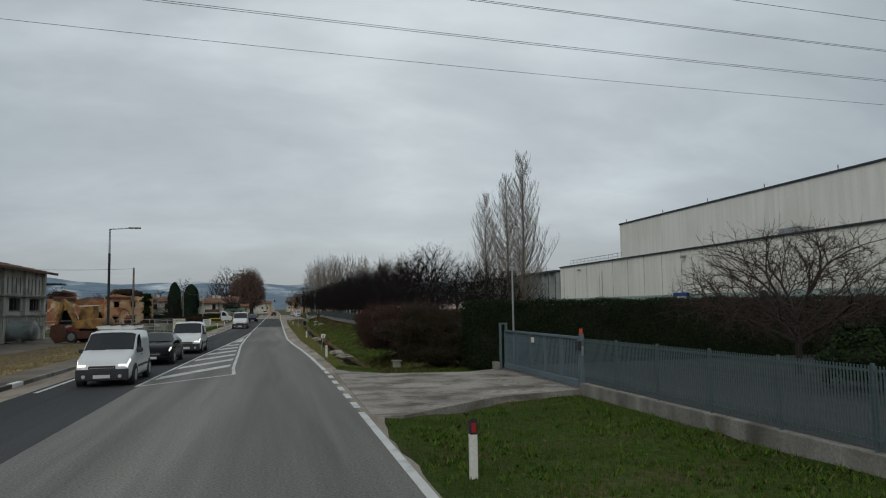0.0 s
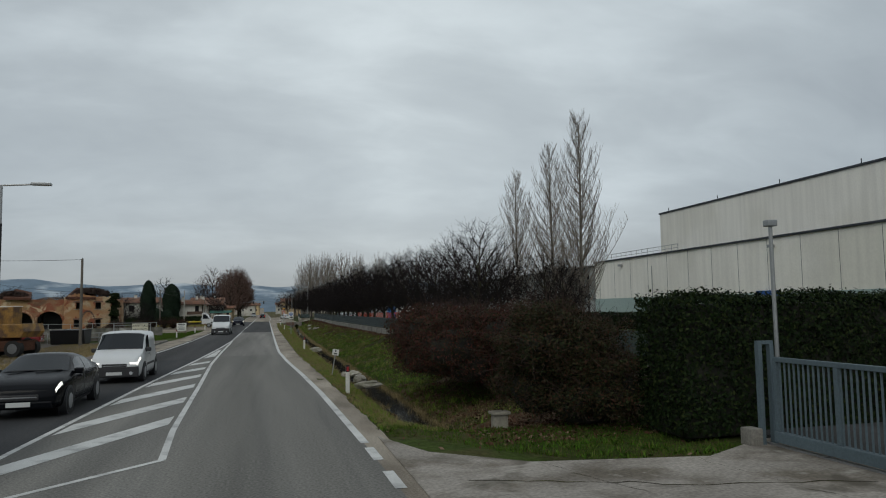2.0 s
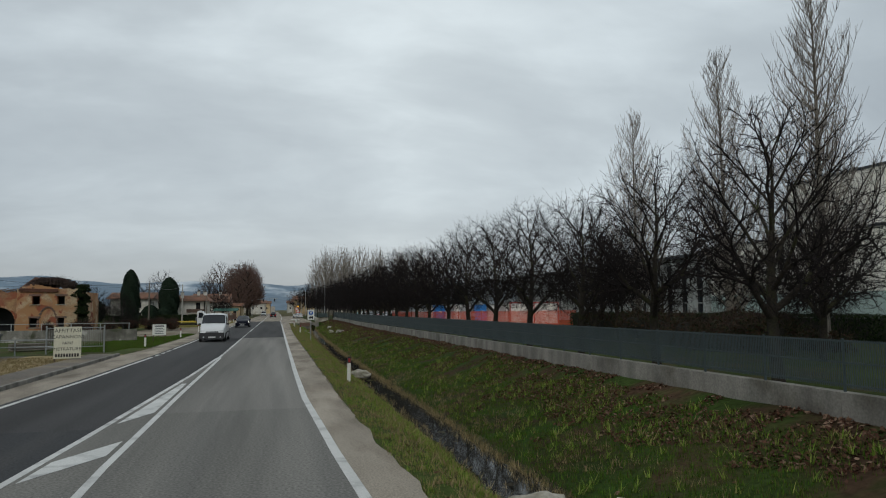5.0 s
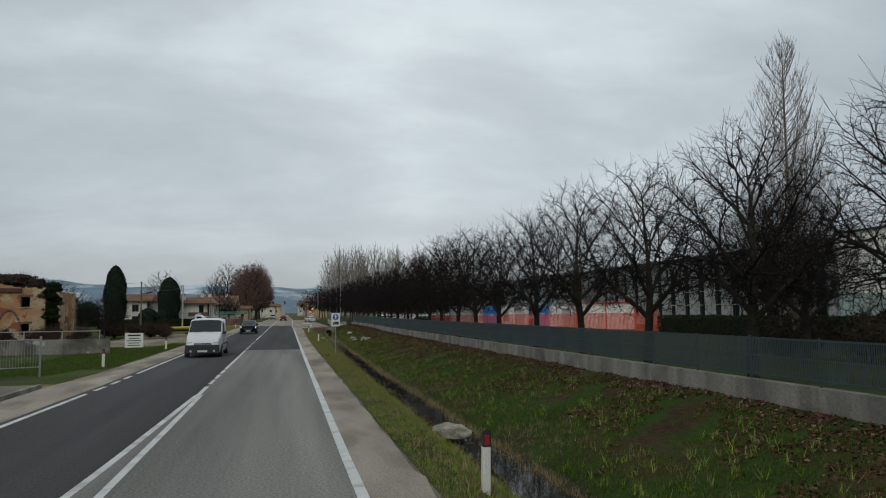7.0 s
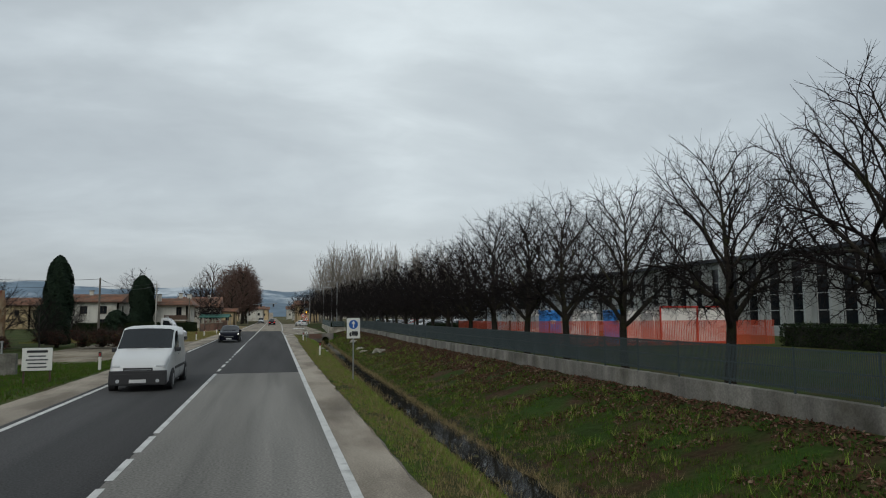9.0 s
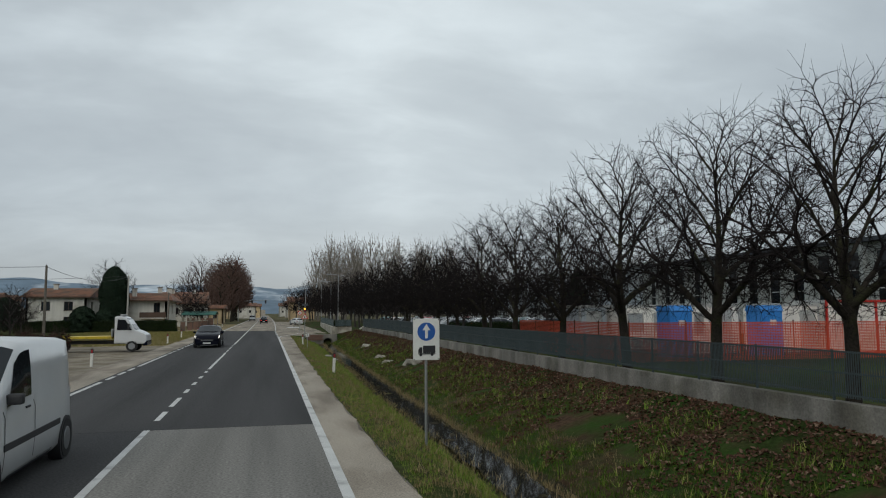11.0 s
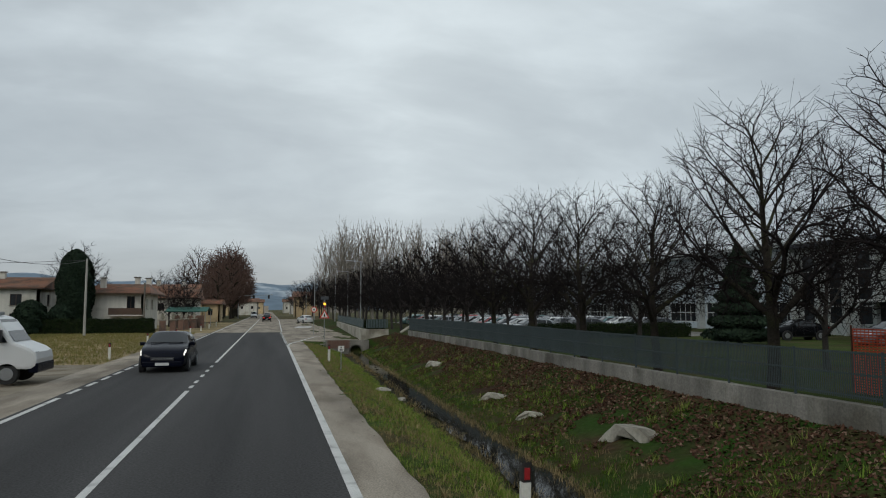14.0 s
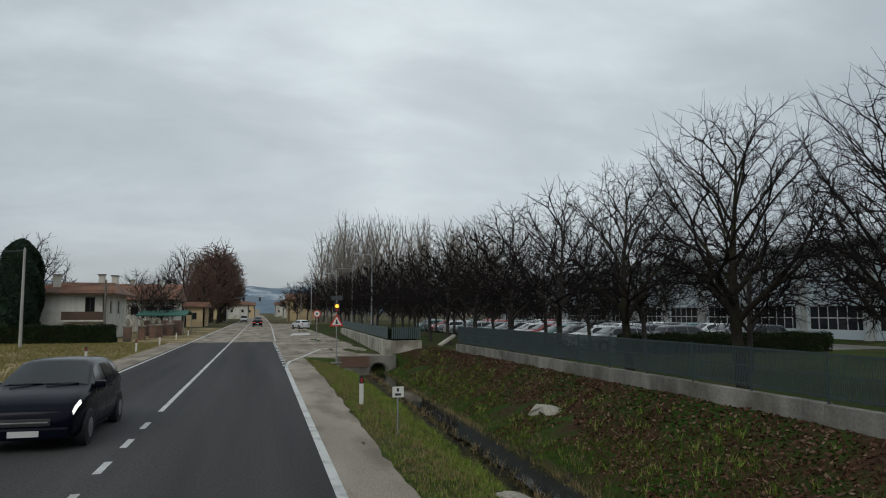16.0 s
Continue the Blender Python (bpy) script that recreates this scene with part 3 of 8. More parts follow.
# ---- road ----
def band_mesh(name, left, right, ys, z, mat, parent=None, thick=0.0):
    """A strip between two lines x = left(y) and x = right(y), with a real edge if thick."""
    v, f = [], []
    for k, y in enumerate(ys):
        a, b = left(y), right(y)
        v += [(a, y, z), (b, y, z), (a, y, z - thick), (b, y, z - thick)]
        if k:
            o = 4 * k
            f.append((o - 4, o - 3, o + 1, o))
            if thick:
                f += [(o - 4, o, o + 2, o - 2), (o - 3, o - 1, o + 3, o + 1)]
    if thick:
        n = 4 * (len(ys) - 1)
        f += [(0, 2, 3, 1), (n, n + 1, n + 3, n + 2)]
    return mesh_ob(name, v, f, mat, parent)


def ragged(table, amount, seed):
    return lambda y: along(table, y) + amount * (noise.noise((y * 0.7, seed, 0)) + 0.6 * noise.noise((y * 2.3, seed, 2)))


road = thing("road", "two-lane grey asphalt road with white markings", "road", kind="structure")
RY = sorted({*np.round(np.arange(-80, 175, 1.0), 2), 106.0, 168.0, 194.5, *range(175, 900, 25), 900})
LANE_L = [(-80, -4.35), (28, -4.4), (37, -4.2), (45, -3.8), (57, -3.25), (70, -2.75), (80, -2.55), (900, -2.5)]
band_mesh("old_lane", lambda y: along(LANE_L, y), ragged([(a, b - 0.02) for a, b in LINE_R] + [(900, 1.25)], 0.0, 1), [y for y in RY if y <= 60], 0.0, "asphalt", road, 0.05)
band_mesh("worn_lane", lambda y: along(LANE_L, y), lambda y: along(LINE_R, y) - 0.02, [y for y in RY if 60 <= y <= 106], 0.0, "asphalt_pale", road, 0.05)
band_mesh("oncoming_lane", lambda y: along(LINE_L, y) - 0.25, lambda y: along(LANE_L, y), [y for y in RY if y <= 58], 0.0, "asphalt_old", road, 0.05)
band_mesh("oncoming_lane", lambda y: along(LINE_L, y) - 0.25, lambda y: along(LANE_L, y), [y for y in RY if 58 <= y <= 106], 0.0, "asphalt_dark", road, 0.05)
band_mesh("new_surface", lambda y: -6.1, lambda y: along(LINE_R, y) + 0.05, [y for y in RY if 106 <= y <= 194.5], 0.002, "asphalt_dark", road, 0.05)
band_mesh("far_surface", lambda y: -6.2, lambda y: 2.6, [y for y in RY if y >= 194.5], 0.0, "shoulder", road, 0.05)
band_mesh("apron_edge", lambda y: along(LINE_R, y) + 0.05, lambda y: 2.6, [y for y in RY if 172 <= y <= 194.5], -0.004, "shoulder", road, 0.05)
band_mesh("shoulder_right", lambda y: along(LINE_R, y) - 0.02 if y <= 106 else along(LINE_R, y) + 0.05, ragged(ROAD_R, 0.11, 5), [y for y in np.arange(-80, 171.81, 0.5)], -0.004, "shoulder", road, 0.05)
band_mesh("shoulder_left", ragged([(a, b + 0.05) if a < 85 else (a, b - 1.0) for a, b in ROAD_L], 0.06, 9), lambda y: -6.1 if y > 106 else along(LINE_L, y) - 0.25, [y for y in np.arange(-80, 194.51, 0.5)], -0.006, "shoulder", road, 0.05)


def stripe(name, pts, width, parent=road, z=0.006):
    """A painted stripe along points (x, y)."""
    v, f = [], []
    for k, (x, y) in enumerate(pts):
        a, b = pts[max(0, k - 1)], pts[min(len(pts) - 1, k + 1)]
        d = Vector((b[0] - a[0], b[1] - a[1])).normalized()
        v += [(x - d.y * width / 2, y + d.x * width / 2, z), (x + d.y * width / 2, y - d.x * width / 2, z)]
        if k:
            f.append((2 * k - 2, 2 * k - 1, 2 * k + 1, 2 * k))
    return mesh_ob(name, v, f, "marking", parent)


def follow(table, y0, y1, step=1.5):
    n = max(1, int((y1 - y0) / step))
    return [(along(table, y0 + (y1 - y0) * k / n), y0 + (y1 - y0) * k / n) for k in range(n + 1)]


stripe("edge_line", follow(LINE_R, -60, 19.5), 0.16)
for k in range(6):
    stripe("edge_dash", follow(LINE_R, 20.3 + 1.95 * k, 21.4 + 1.95 * k), 0.17)
stripe("edge_line", follow(LINE_R, 31.6, 163.5), 0.16)
stripe("edge_line", [(1.22, 163.5), (1.30, 165.5), (1.55, 168.0), (2.25, 171.0), (3.1, 175.3), (4.05, 180.0), (5.0, 182.4)], 0.16, z=0.012)
for k in range(15):
    stripe("edge_dash", [(1.2, 164.6 + 2.0 * k), (1.2, 165.6 + 2.0 * k)], 0.2, z=0.012)
stripe("edge_line", [(1.35, 195.5), (2.1, 270), (2.4, 420)], 0.14)
stripe("edge_line", follow(LINE_L, 27, 81.5), 0.15)
for k in range(3):
    stripe("edge_dash", follow(LINE_L, 82.4 + 2.1 * k, 83.7 + 2.1 * k), 0.15)
stripe("edge_line", follow(LINE_L, 89, 118), 0.15)
for k in range(3):
    stripe("edge_dash", follow(LINE_L, 119 + 2.2 * k, 120.4 + 2.2 * k), 0.15)
stripe("edge_line", follow(LINE_L, 126, 136), 0.15)
for k in range(9):
    stripe("edge_dash", follow(LINE_L, 137 + 2.2 * k, 138.4 + 2.2 * k), 0.15)
stripe("edge_line", follow(LINE_L, 157, 420, 20), 0.14)
# painted island with slanting bars
ISL_L = [(27.8, -4.45), (33, -4.28), (45, -3.82), (57, -3.25), (70, -2.78), (80, -2.56)]
ISL_R = [(31.2, -1.52), (34.4, -1.72), (44, -1.98), (54, -2.30), (64, -2.40), (72, -2.42), (80, -2.44)]
stripe("island_line", follow(ISL_L, 27.8, 80), 0.13)
stripe("island_line", follow(ISL_R, 31.2, 80), 0.13)
stripe("island_line", [(-4.45, 27.8), (-1.5, 31.2)], 0.13)
for k in range(6):
    y = 29.8 + 4.7 * k
    v = []
    for yy, first in ((y, 1), (y + 1.45, 1), (y + 5.4, 0), (y + 4.0, 0)):
        # the bars run forward from the left line to the right line
        if first:
            x = along(ISL_L, yy) + 0.15
            v.append((x, yy, 0.006))
        else:
            span = along(ISL_R, yy) - 0.18 - (along(ISL_L, y) + 0.15)
            yr = yy - 4.0 + 2.3 * max(0.2, span)
            v.append((along(ISL_R, yr) - 0.16, yr, 0.006))
    mesh_ob("island_bar", v, [(0, 3, 2, 1)], "marking", road)
mesh_ob("island_tip", [(-3.02, 58.6, 0.006), (-2.52, 60.2, 0.006), (-2.58, 67, 0.006), (-2.72, 67, 0.006)], [(0, 1, 2, 3)], "marking", road)
# centre line
for y0, y1 in ((80, 82.6), (83.4, 85.0), (85.5, 87.2), (87.8, 89.6), (90, 106), (107.4, 109.0), (110.0, 112.1), (113.4, 114.5), (116.0, 117.1), (118.6, 119.6), (121.2, 122.2),
               (123.2, 137.0), (137.8, 138.6)):
    stripe("centre_line", [(-2.52, y0), (-2.52, y1)], 0.13)
for k in range(4):
    stripe("centre_dash", [(-2.52, 139.4 + 2.3 * k), (-2.52, 140.4 + 2.3 * k)], 0.13)
stripe("centre_line", [(-2.5, 149.2), (-2.4, 260)], 0.13)
stripe("centre_line", [(-2.4, 262), (-2.4, 420)], 0.13)

# concrete driveway before the sliding gate
dv = [(2.2, 18.8), (2.9, 18.6), (5.8, 21.0), (8.72, 21.9), (9.2, 21.9), (9.2, 29.6), (8.9, 29.6), (7.2, 28.6), (4.3, 29.1), (2.9, 30.4), (2.3, 32.2)]
dm = bmesh.new()
dvs = [dm.verts.new((x, y, 0.012)) for x, y in dv]
low = [dm.verts.new((x, y, -0.25)) for x, y in dv]
dm.faces.new(dvs)
for i in range(len(dv)):
    dm.faces.new((low[i], low[(i + 1) % len(dv)], dvs[(i + 1) % len(dv)], dvs[i]))
bmesh.ops.recalc_face_normals(dm, faces=dm.faces)
drive = thing("driveway", "cracked pale concrete driveway apron at the gate", "driveway", kind="structure")
part("slab", dm, "concrete_slab", drive)
yard = thing("factory_yard", "dark asphalt yard behind the gate and fence", "yard", kind="structure")
part("surface", boxed(9.21, 43.5, 2.0, 30.2, -0.12, 0.045), "asphalt_dark", yard)
rng = random.Random(11)


def crack(pts, width):
    v, f = [], []
    line = []
    for (a, b), (c, d) in zip(pts, pts[1:]):
        n = max(2, int(math.hypot(c - a, d - b) / 0.25))
        for k in range(n):
            t = k / n
            line.append((a + (c - a) * t + rng.uniform(-0.06, 0.06), b + (d - b) * t + rng.uniform(-0.06, 0.06)))
    for k, (x, y) in enumerate(line):
        w = width * rng.uniform(0.15, 0.75)
        v += [(x, y - w, 0.0165), (x, y + w, 0.0165)]
        if k:
            f.append((2 * k - 2, 2 * k - 1, 2 * k + 1, 2 * k))
    mesh_ob("crack", v, f, "mud", drive)


crack([(3.0, 28.2), (4.6, 27.6), (6.0, 27.0), (8.6, 26.4)], 0.03)
crack([(3.4, 25.4), (5.0, 25.6), (6.6, 24.8), (8.6, 23.6)], 0.035)
crack([(4.4, 29.0), (4.9, 27.4), (5.4, 25.4), (5.2, 23.0), (5.6, 21.0)], 0.03)
crack([(2.6, 23.0), (4.2, 22.4), (5.6, 23.2), (7.0, 22.4)], 0.025)
crack([(6.9, 28.4), (7.1, 26.6), (7.6, 24.8), (7.4, 22.2)], 0.03)

crack([(2.7, 26.8), (3.6, 27.0), (4.4, 26.2), (5.3, 26.5)], 0.022)
crack([(3.3, 20.6), (4.0, 21.6), (4.3, 23.0), (4.0, 24.6), (4.5, 26.2)], 0.025)
crack([(5.4, 25.4), (6.2, 25.9), (7.3, 25.6), (8.5, 25.2)], 0.02)
crack([(5.6, 23.2), (6.3, 23.7), (6.9, 23.3), (8.6, 22.7)], 0.02)
# raised pavement and kerb on the far side
pave = thing("pavement", "narrow concrete pavement with a stone kerb", "pavement", kind="structure")
band_mesh("paving", lambda y: along(ROAD_L, y) - 1.55, lambda y: along(ROAD_L, y) - 0.14, list(np.arange(30.0, 84.1, 1.0)), 0.10, "lot", pave, 0.16)
kerb_me = None
for k in range(54):
    y = 30.0 + k
    x = along(ROAD_L, y + 0.5)
    if kerb_me is None:
        ob = part("kerbstone", boxed(-0.14, 0.0, 0.006, 0.994, -0.10, 0.125, 0.015), "concrete", pave)
        kerb_me = ob.data
        ob.matrix_basis = Matrix.Translation((x, y, 0))
    else:
        turn = math.atan2(along(ROAD_L, y) - along(ROAD_L, y + 1), 1)
        shared("kerbstone", kerb_me, pave, Matrix.Translation((along(ROAD_L, y), y, 0)) @ Matrix.Rotation(turn, 4, "Z"))
for k in range(4):
    part("painted_kerb", boxed(-8.7, -8.48, 25.6 + 1.1 * k, 26.68 + 1.1 * k, -0.1, 0.14, 0.02), "sign_white" if k % 2 else "post_black", pave)

# ---- boundary wall with fence along the ditch ----
WALL_Y0, WALL_Y1, WALL_X = 31.95, 163.0, 9.8
wall = thing("boundary_wall", "low grey concrete wall streaked with damp", "wall", kind="structure")
seg_me = None
k, y = 0, WALL_Y0
while y < WALL_Y1:
    m = Matrix.Translation((WALL_X, y, 0.10 * smooth01(122, 146, y)))
    if seg_me is None:
        ob = part("wall_panel", boxed(0, 0.22, 0.004, 4.146, -0.2, 0.88, 0.012), "concrete", wall)
        seg_me, ob.matrix_basis = ob.data, m
    else:
        shared("wall_panel", seg_me, wall, m)
    y += 4.15
fence = thing("fence", "grey-green steel bar fence on the concrete wall", "fence", kind="structure")
pm = bmesh.new()
for k in range(41):
    box(pm, 0.094, 0.106, 0.0506 * k + 0.012, 0.0506 * k + 0.032, 0.95, 1.78)
for z in (0.99, 1.37, 1.74):
    box(pm, 0.094, 0.106, 0, 2.075, z, z + 0.03)
panel_ob = part("fence_panel", pm, "fence_dark", fence)
panel_me = panel_ob.data
post_ob = part("fence_post", boxed(0.08, 0.12, -0.02, 0.02, 0.86, 1.80, 0.006), "fence_dark", fence)
post_me = post_ob.data
n = int((WALL_Y1 - WALL_Y0) / 2.075)
panel_ob.matrix_basis = post_ob.matrix_basis = Matrix.Translation((WALL_X, WALL_Y0, 0))
for k in range(1, n + 1):
    m = Matrix.Translation((WALL_X, WALL_Y0 + 2.075 * k, 0.10 * smooth01(122, 146, WALL_Y0 + 2.075 * k)))
    shared("fence_panel", panel_me, fence, m)
    shared("fence_post", post_me, fence, m)

# ---- fence, plinth and sliding gate at the driveway ----
GX = 8.75
front = thing("roadside_fence", "blue-grey steel slat fence on a concrete plinth", "fence", kind="structure")
part("plinth", boxed(GX - 0.1, GX + 0.12, -12, 21.8, -0.35, 0.21, 0.015), "concrete", front)
slat = part("slat", boxed(-0.006, 0.006, -0.0135, 0.0135, 0.29, 1.50), "fence", front)
slat.matrix_basis = Matrix.Translation((GX, 21.6, 0))
for k in range(1, 297):
    shared("slat", slat.data, front, Matrix.Translation((GX, 21.6 - 0.07 * k, 0)))
for z in (0.36, 1.40):
    part("rail", boxed(GX + 0.008, GX + 0.035, 0.7, 21.75, z, z + 0.04), "fence", front)
fp = part("fence_post", boxed(-0.03, 0.03, -0.02, 0.02, 0.19, 1.53, 0.006), "fence", front)
fp.matrix_basis = Matrix.Translation((GX + 0.04, 21.75, 0))
for k in range(1, 11):
    shared("fence_post", fp.data, front, Matrix.Translation((GX + 0.04, 21.75 - 2.08 * k, 0)))

gate = thing("sliding_gate", "closed blue-grey steel sliding gate with vertical bars", "gate")
part("bottom_beam", boxed(GX - 0.07, GX + 0.07, 21.9, 28.9, 0.09, 0.27, 0.01), "gate", gate)
part("top_rail", boxed(GX - 0.04, GX + 0.04, 21.9, 28.9, 1.46, 1.54, 0.008), "gate", gate)
part("ground_rail", boxed(GX - 0.03, GX + 0.03, 21.9, 29.2, 0.014, 0.05), "galv", gate)
for y in (21.94, 23.3, 24.7, 26.1, 27.5, 28.86):
    part("upright", boxed(GX - 0.045, GX + 0.045, y - 0.04, y + 0.04, 0.27, 1.46, 0.006), "gate", gate)
bar = part("bar", boxed(-0.012, 0.012, -0.012, 0.012, 0.27, 1.46), "gate", gate)
bar.matrix_basis = Matrix.Translation((GX, 22.06, 0))
for k in range(1, 62):
    y = 22.06 + 0.11 * k
    shared("bar", bar.data, gate, Matrix.Translation((GX, y, 0)))
part("wheel", rods((GX - 0.03, 23.2, 0.09), (GX + 0.03, 23.2, 0.09), 0.06, sides=14), "galv", gate)
part("wheel", rods((GX - 0.03, 27.8, 0.09), (GX + 0.03, 27.8, 0.09), 0.06, sides=14), "galv", gate)
part("notice_plate", boxed(GX - 0.075, GX - 0.055, 25.55, 25.83, 1.20, 1.38), "sign_cream", gate)
gp = thing("gate_post", "blue-grey steel guide post beside the gate", "post")
part("upright", boxed(GX - 0.16, GX - 0.08, 29.1, 29.2, 0, 1.75, 0.006), "gate", gp)
part("upright", boxed(GX + 0.08, GX + 0.16, 29.1, 29.2, 0, 1.75, 0.006), "gate", gp)
part("tie", boxed(GX - 0.16, GX + 0.16, 29.11, 29.19, 1.75, 1.81), "gate", gp)
cb = thing("concrete_block", "small pale concrete block at the gate post", "block")
part("block", boxed(GX - 0.42, GX - 0.18, 29.05, 29.35, 0.0, 0.30, 0.02), "concrete", cb)
gm = thing("gate_motor_post", "steel post with an orange warning lamp and key box", "gate post")
part("post", boxed(GX - 0.05, GX + 0.05, 21.72, 21.86, 0.15, 1.62, 0.008), "gate", gm)
part("key_box", boxed(GX - 0.16, GX - 0.052, 21.66, 21.86, 1.15, 1.42, 0.015), "bumper", gm)
part("warning_lamp", rods((GX, 21.8, 1.62), (GX, 21.8, 1.77), 0.06, 0.05, 14), "orange_net", gm, "orange warning lamp")
part("sensor", boxed(GX - 0.10, GX - 0.052, 21.5, 21.58, 1.0, 1.28, 0.01), "galv", gm)
yl = thing("yard_lamp", "slim galvanised lamp post behind the gate", "lamp post")
part("post", rods((9.3, 29.5, 0), (9.3, 29.5, 3.9), 0.045, 0.035), "galv", yl)
part("lamp_head", boxed(9.2, 9.4, 29.42, 29.58, 3.9, 4.02, 0.02), "galv", yl)


# ---- factory and offices ----
def face_wall(name, parent, mat, length, height, thick, holes, m, label=""):
    """An upright wall along local x with real openings (x0, x1, z0, z1)."""
    xs = sorted({0.0, length, *(v for h in holes for v in h[:2])})
    zs = sorted({0.0, height, *(v for h in holes for v in h[2:])})
    bm = bmesh.new()
    for i in range(len(xs) - 1):
        run = None
        for j in range(len(zs)):
            solid = j < len(zs) - 1 and not any(h[0] <= (xs[i] + xs[i + 1]) / 2 <= h[1] and h[2] <= (zs[j] + zs[j + 1]) / 2 <= h[3] for h in holes)
            if solid and run is None:
                run = zs[j]
            if not solid and run is not None:
                box(bm, xs[i], xs[i + 1], 0, thick, run, zs[j])
                run = None
    ob = part(name, bm, mat, parent, label)
    ob.matrix_basis = m
    return ob


def window(parent, m, w, h, cols=1, rows=1, mat="glass", frame_mat="frame_pale", depth=0.12, name="window", bar=0.05):
    """A window of width w and height h: frame, bars and panes; it stands in its opening, local x along the wall, y inwards."""
    fm = bmesh.new()
    for k in range(cols + 1):
        x = min(max(w * k / cols, bar / 2), w - bar / 2)
        box(fm, x - bar / 2, x + bar / 2, depth, depth + 0.05, 0, h)
    for k in range(rows + 1):
        z = min(max(h * k / rows, bar / 2), h - bar / 2)
        box(fm, 0, w, depth + 0.004, depth + 0.046, z - bar / 2, z + bar / 2)
    ob = part(name, fm, frame_mat, parent)
    ob.matrix_basis = m
    pm = boxed(0.01, w - 0.01, depth + 0.02, depth + 0.03, 0.01, h - 0.01)
    part("pane", pm, mat, ob)
    return ob


WALL_W = Matrix.Rotation(radians(-90), 4, "Z")  # local x runs towards -y, local y towards +x: a wall that faces the road


def west(x, y1, z=0.0):
    return Matrix.Translation((x, y1, z)) @ WALL_W


factory = thing("factory_building", "long cream factory hall with stained panels and a green base band", "factory")
part("low_hall", boxed(43.6, 55.3, 8, 106.8, 3.4, 8.2, 0.03), "factory", factory)
part("base_band", boxed(43.55, 55.3, 8, 106.8, -0.1, 3.4), "factory_band", factory, "pale green base band")
part("roof_edge", boxed(43.42, 55.3, 7.9, 106.9, 8.2, 8.38, 0.02), "dark_edge", factory, "dark roof edge")
part("high_hall", boxed(55.5, 95, 0, 109.6, -0.1, 15.45, 0.03), "factory", factory)
part("roof_edge", boxed(55.36, 95.1, -0.1, 109.7, 15.45, 15.68, 0.02), "dark_edge", factory, "dark roof edge")
for k in range(7):
    y = 40 + 11.2 * k
    part("roof_peg", rods((55.5, y, 15.6), (55.5, y, 16.15), 0.05, sides=6), "dark_edge", factory)
for k in range(24):
    part("panel_joint", boxed(43.585, 43.6, 11 + 4.1 * k, 11.03 + 4.1 * k, 3.42, 8.18), "dark_edge", factory)
part("rooftop_unit", boxed(46.5, 48.5, 58, 60.4, 8.38, 9.3, 0.03), "galv", factory)
for y in (50.0, 71.5, 99.0):
    ob = part("wall_lamp", boxed(43.1, 43.58, y, y + 0.4, 7.35, 7.62, 0.03), "galv", factory)
part("ladder_rail", rods((43.5, 92, 1.0), (43.5, 92, 7.0), 0.04, sides=6), "galv", factory)
part("door", boxed(43.40, 43.55, 71.4, 73.6, 0.1, 3.2, 0.02), "sign_white", factory, "white service door with a blue surround")
part("door_frame", boxed(43.36, 43.48, 71.0, 71.4, 0.1, 3.6), "sign_blue", factory)
part("door_frame", boxed(43.36, 43.48, 73.6, 74.0, 0.1, 3.6), "sign_blue", factory)
part("door_frame", boxed(43.36, 43.48, 71.0, 74.0, 3.2, 3.6), "sign_blue", factory)
part("round_sign", rods((43.45, 59.0, 3.0), (43.55, 59.0, 3.0), 0.55, sides=20), "dark_edge", factory)
for y in np.arange(88, 105, 1.3):
    part("roof_rail_post", rods((44.5, y, 8.4), (44.5, y, 9.2), 0.03, sides=5), "galv", factory)
part("roof_rail", rods((44.5, 88, 9.2), (44.5, 104.5, 9.2), 0.035, sides=5), "galv", factory)
part("roof_rail", rods((44.5, 88, 8.8), (44.5, 104.5, 8.8), 0.03, sides=5), "galv", factory)

office = thing("office_building", "two-storey grey office block with tall concrete fins", "office building")
OY0, OY1, OX = 107.0, 165.4, 43.6
bay = 2.9
nb = int((OY1 - OY0) / bay)
holes = []
for k in range(nb):
    a = k * bay + 0.75
    holes.append((a, a + 1.4, 0.9, 6.6))
face_wall("wall", office, "office", OY1 - OY0, 7.2, 0.3, holes, west(OX, OY1, 0.4))
part("roof_slab", boxed(OX - 0.7, OX + 22, OY0, OY1, 7.6, 7.95, 0.02), "dark_edge", office)
# black filler block, the dimness of the office rooms put into its colour
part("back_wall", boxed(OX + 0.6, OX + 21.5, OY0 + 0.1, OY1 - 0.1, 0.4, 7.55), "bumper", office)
fin = None
for k in range(nb + 1):
    y = OY1 - k * bay - 0.05
    if fin is None:
        fin = part("fin", boxed(-0.55, 0.0, -0.14, 0.14, 0.4, 7.6, 0.015), "office", office)
        fin.matrix_basis = Matrix.Translation((OX, y, 0))
    else:
        shared("fin", fin.data, office, Matrix.Translation((OX, y, 0)))
w0 = None
for k, h in enumerate(holes):
    m = west(OX, OY1 - h[0], 0.4 + h[2])
    if w0 is None:
        w0 = window(office, m, 1.4, 5.7, 1, 4, depth=0.12, bar=0.07)
        pane0 = w0.children[0]
    else:
        w = shared("window", w0.data, office, m)
        shared("pane", pane0.data, w, Matrix.Identity(4))
part("porch_roof", boxed(OX - 2.6, OX, 154.4, 157.0, 3.0, 3.2, 0.02), "frame_pale", office, "small pale porch canopy")
part("porch_door", boxed(OX - 0.2, OX - 0.05, 154.6, 156.8, 0.4, 3.0), "glass", office)

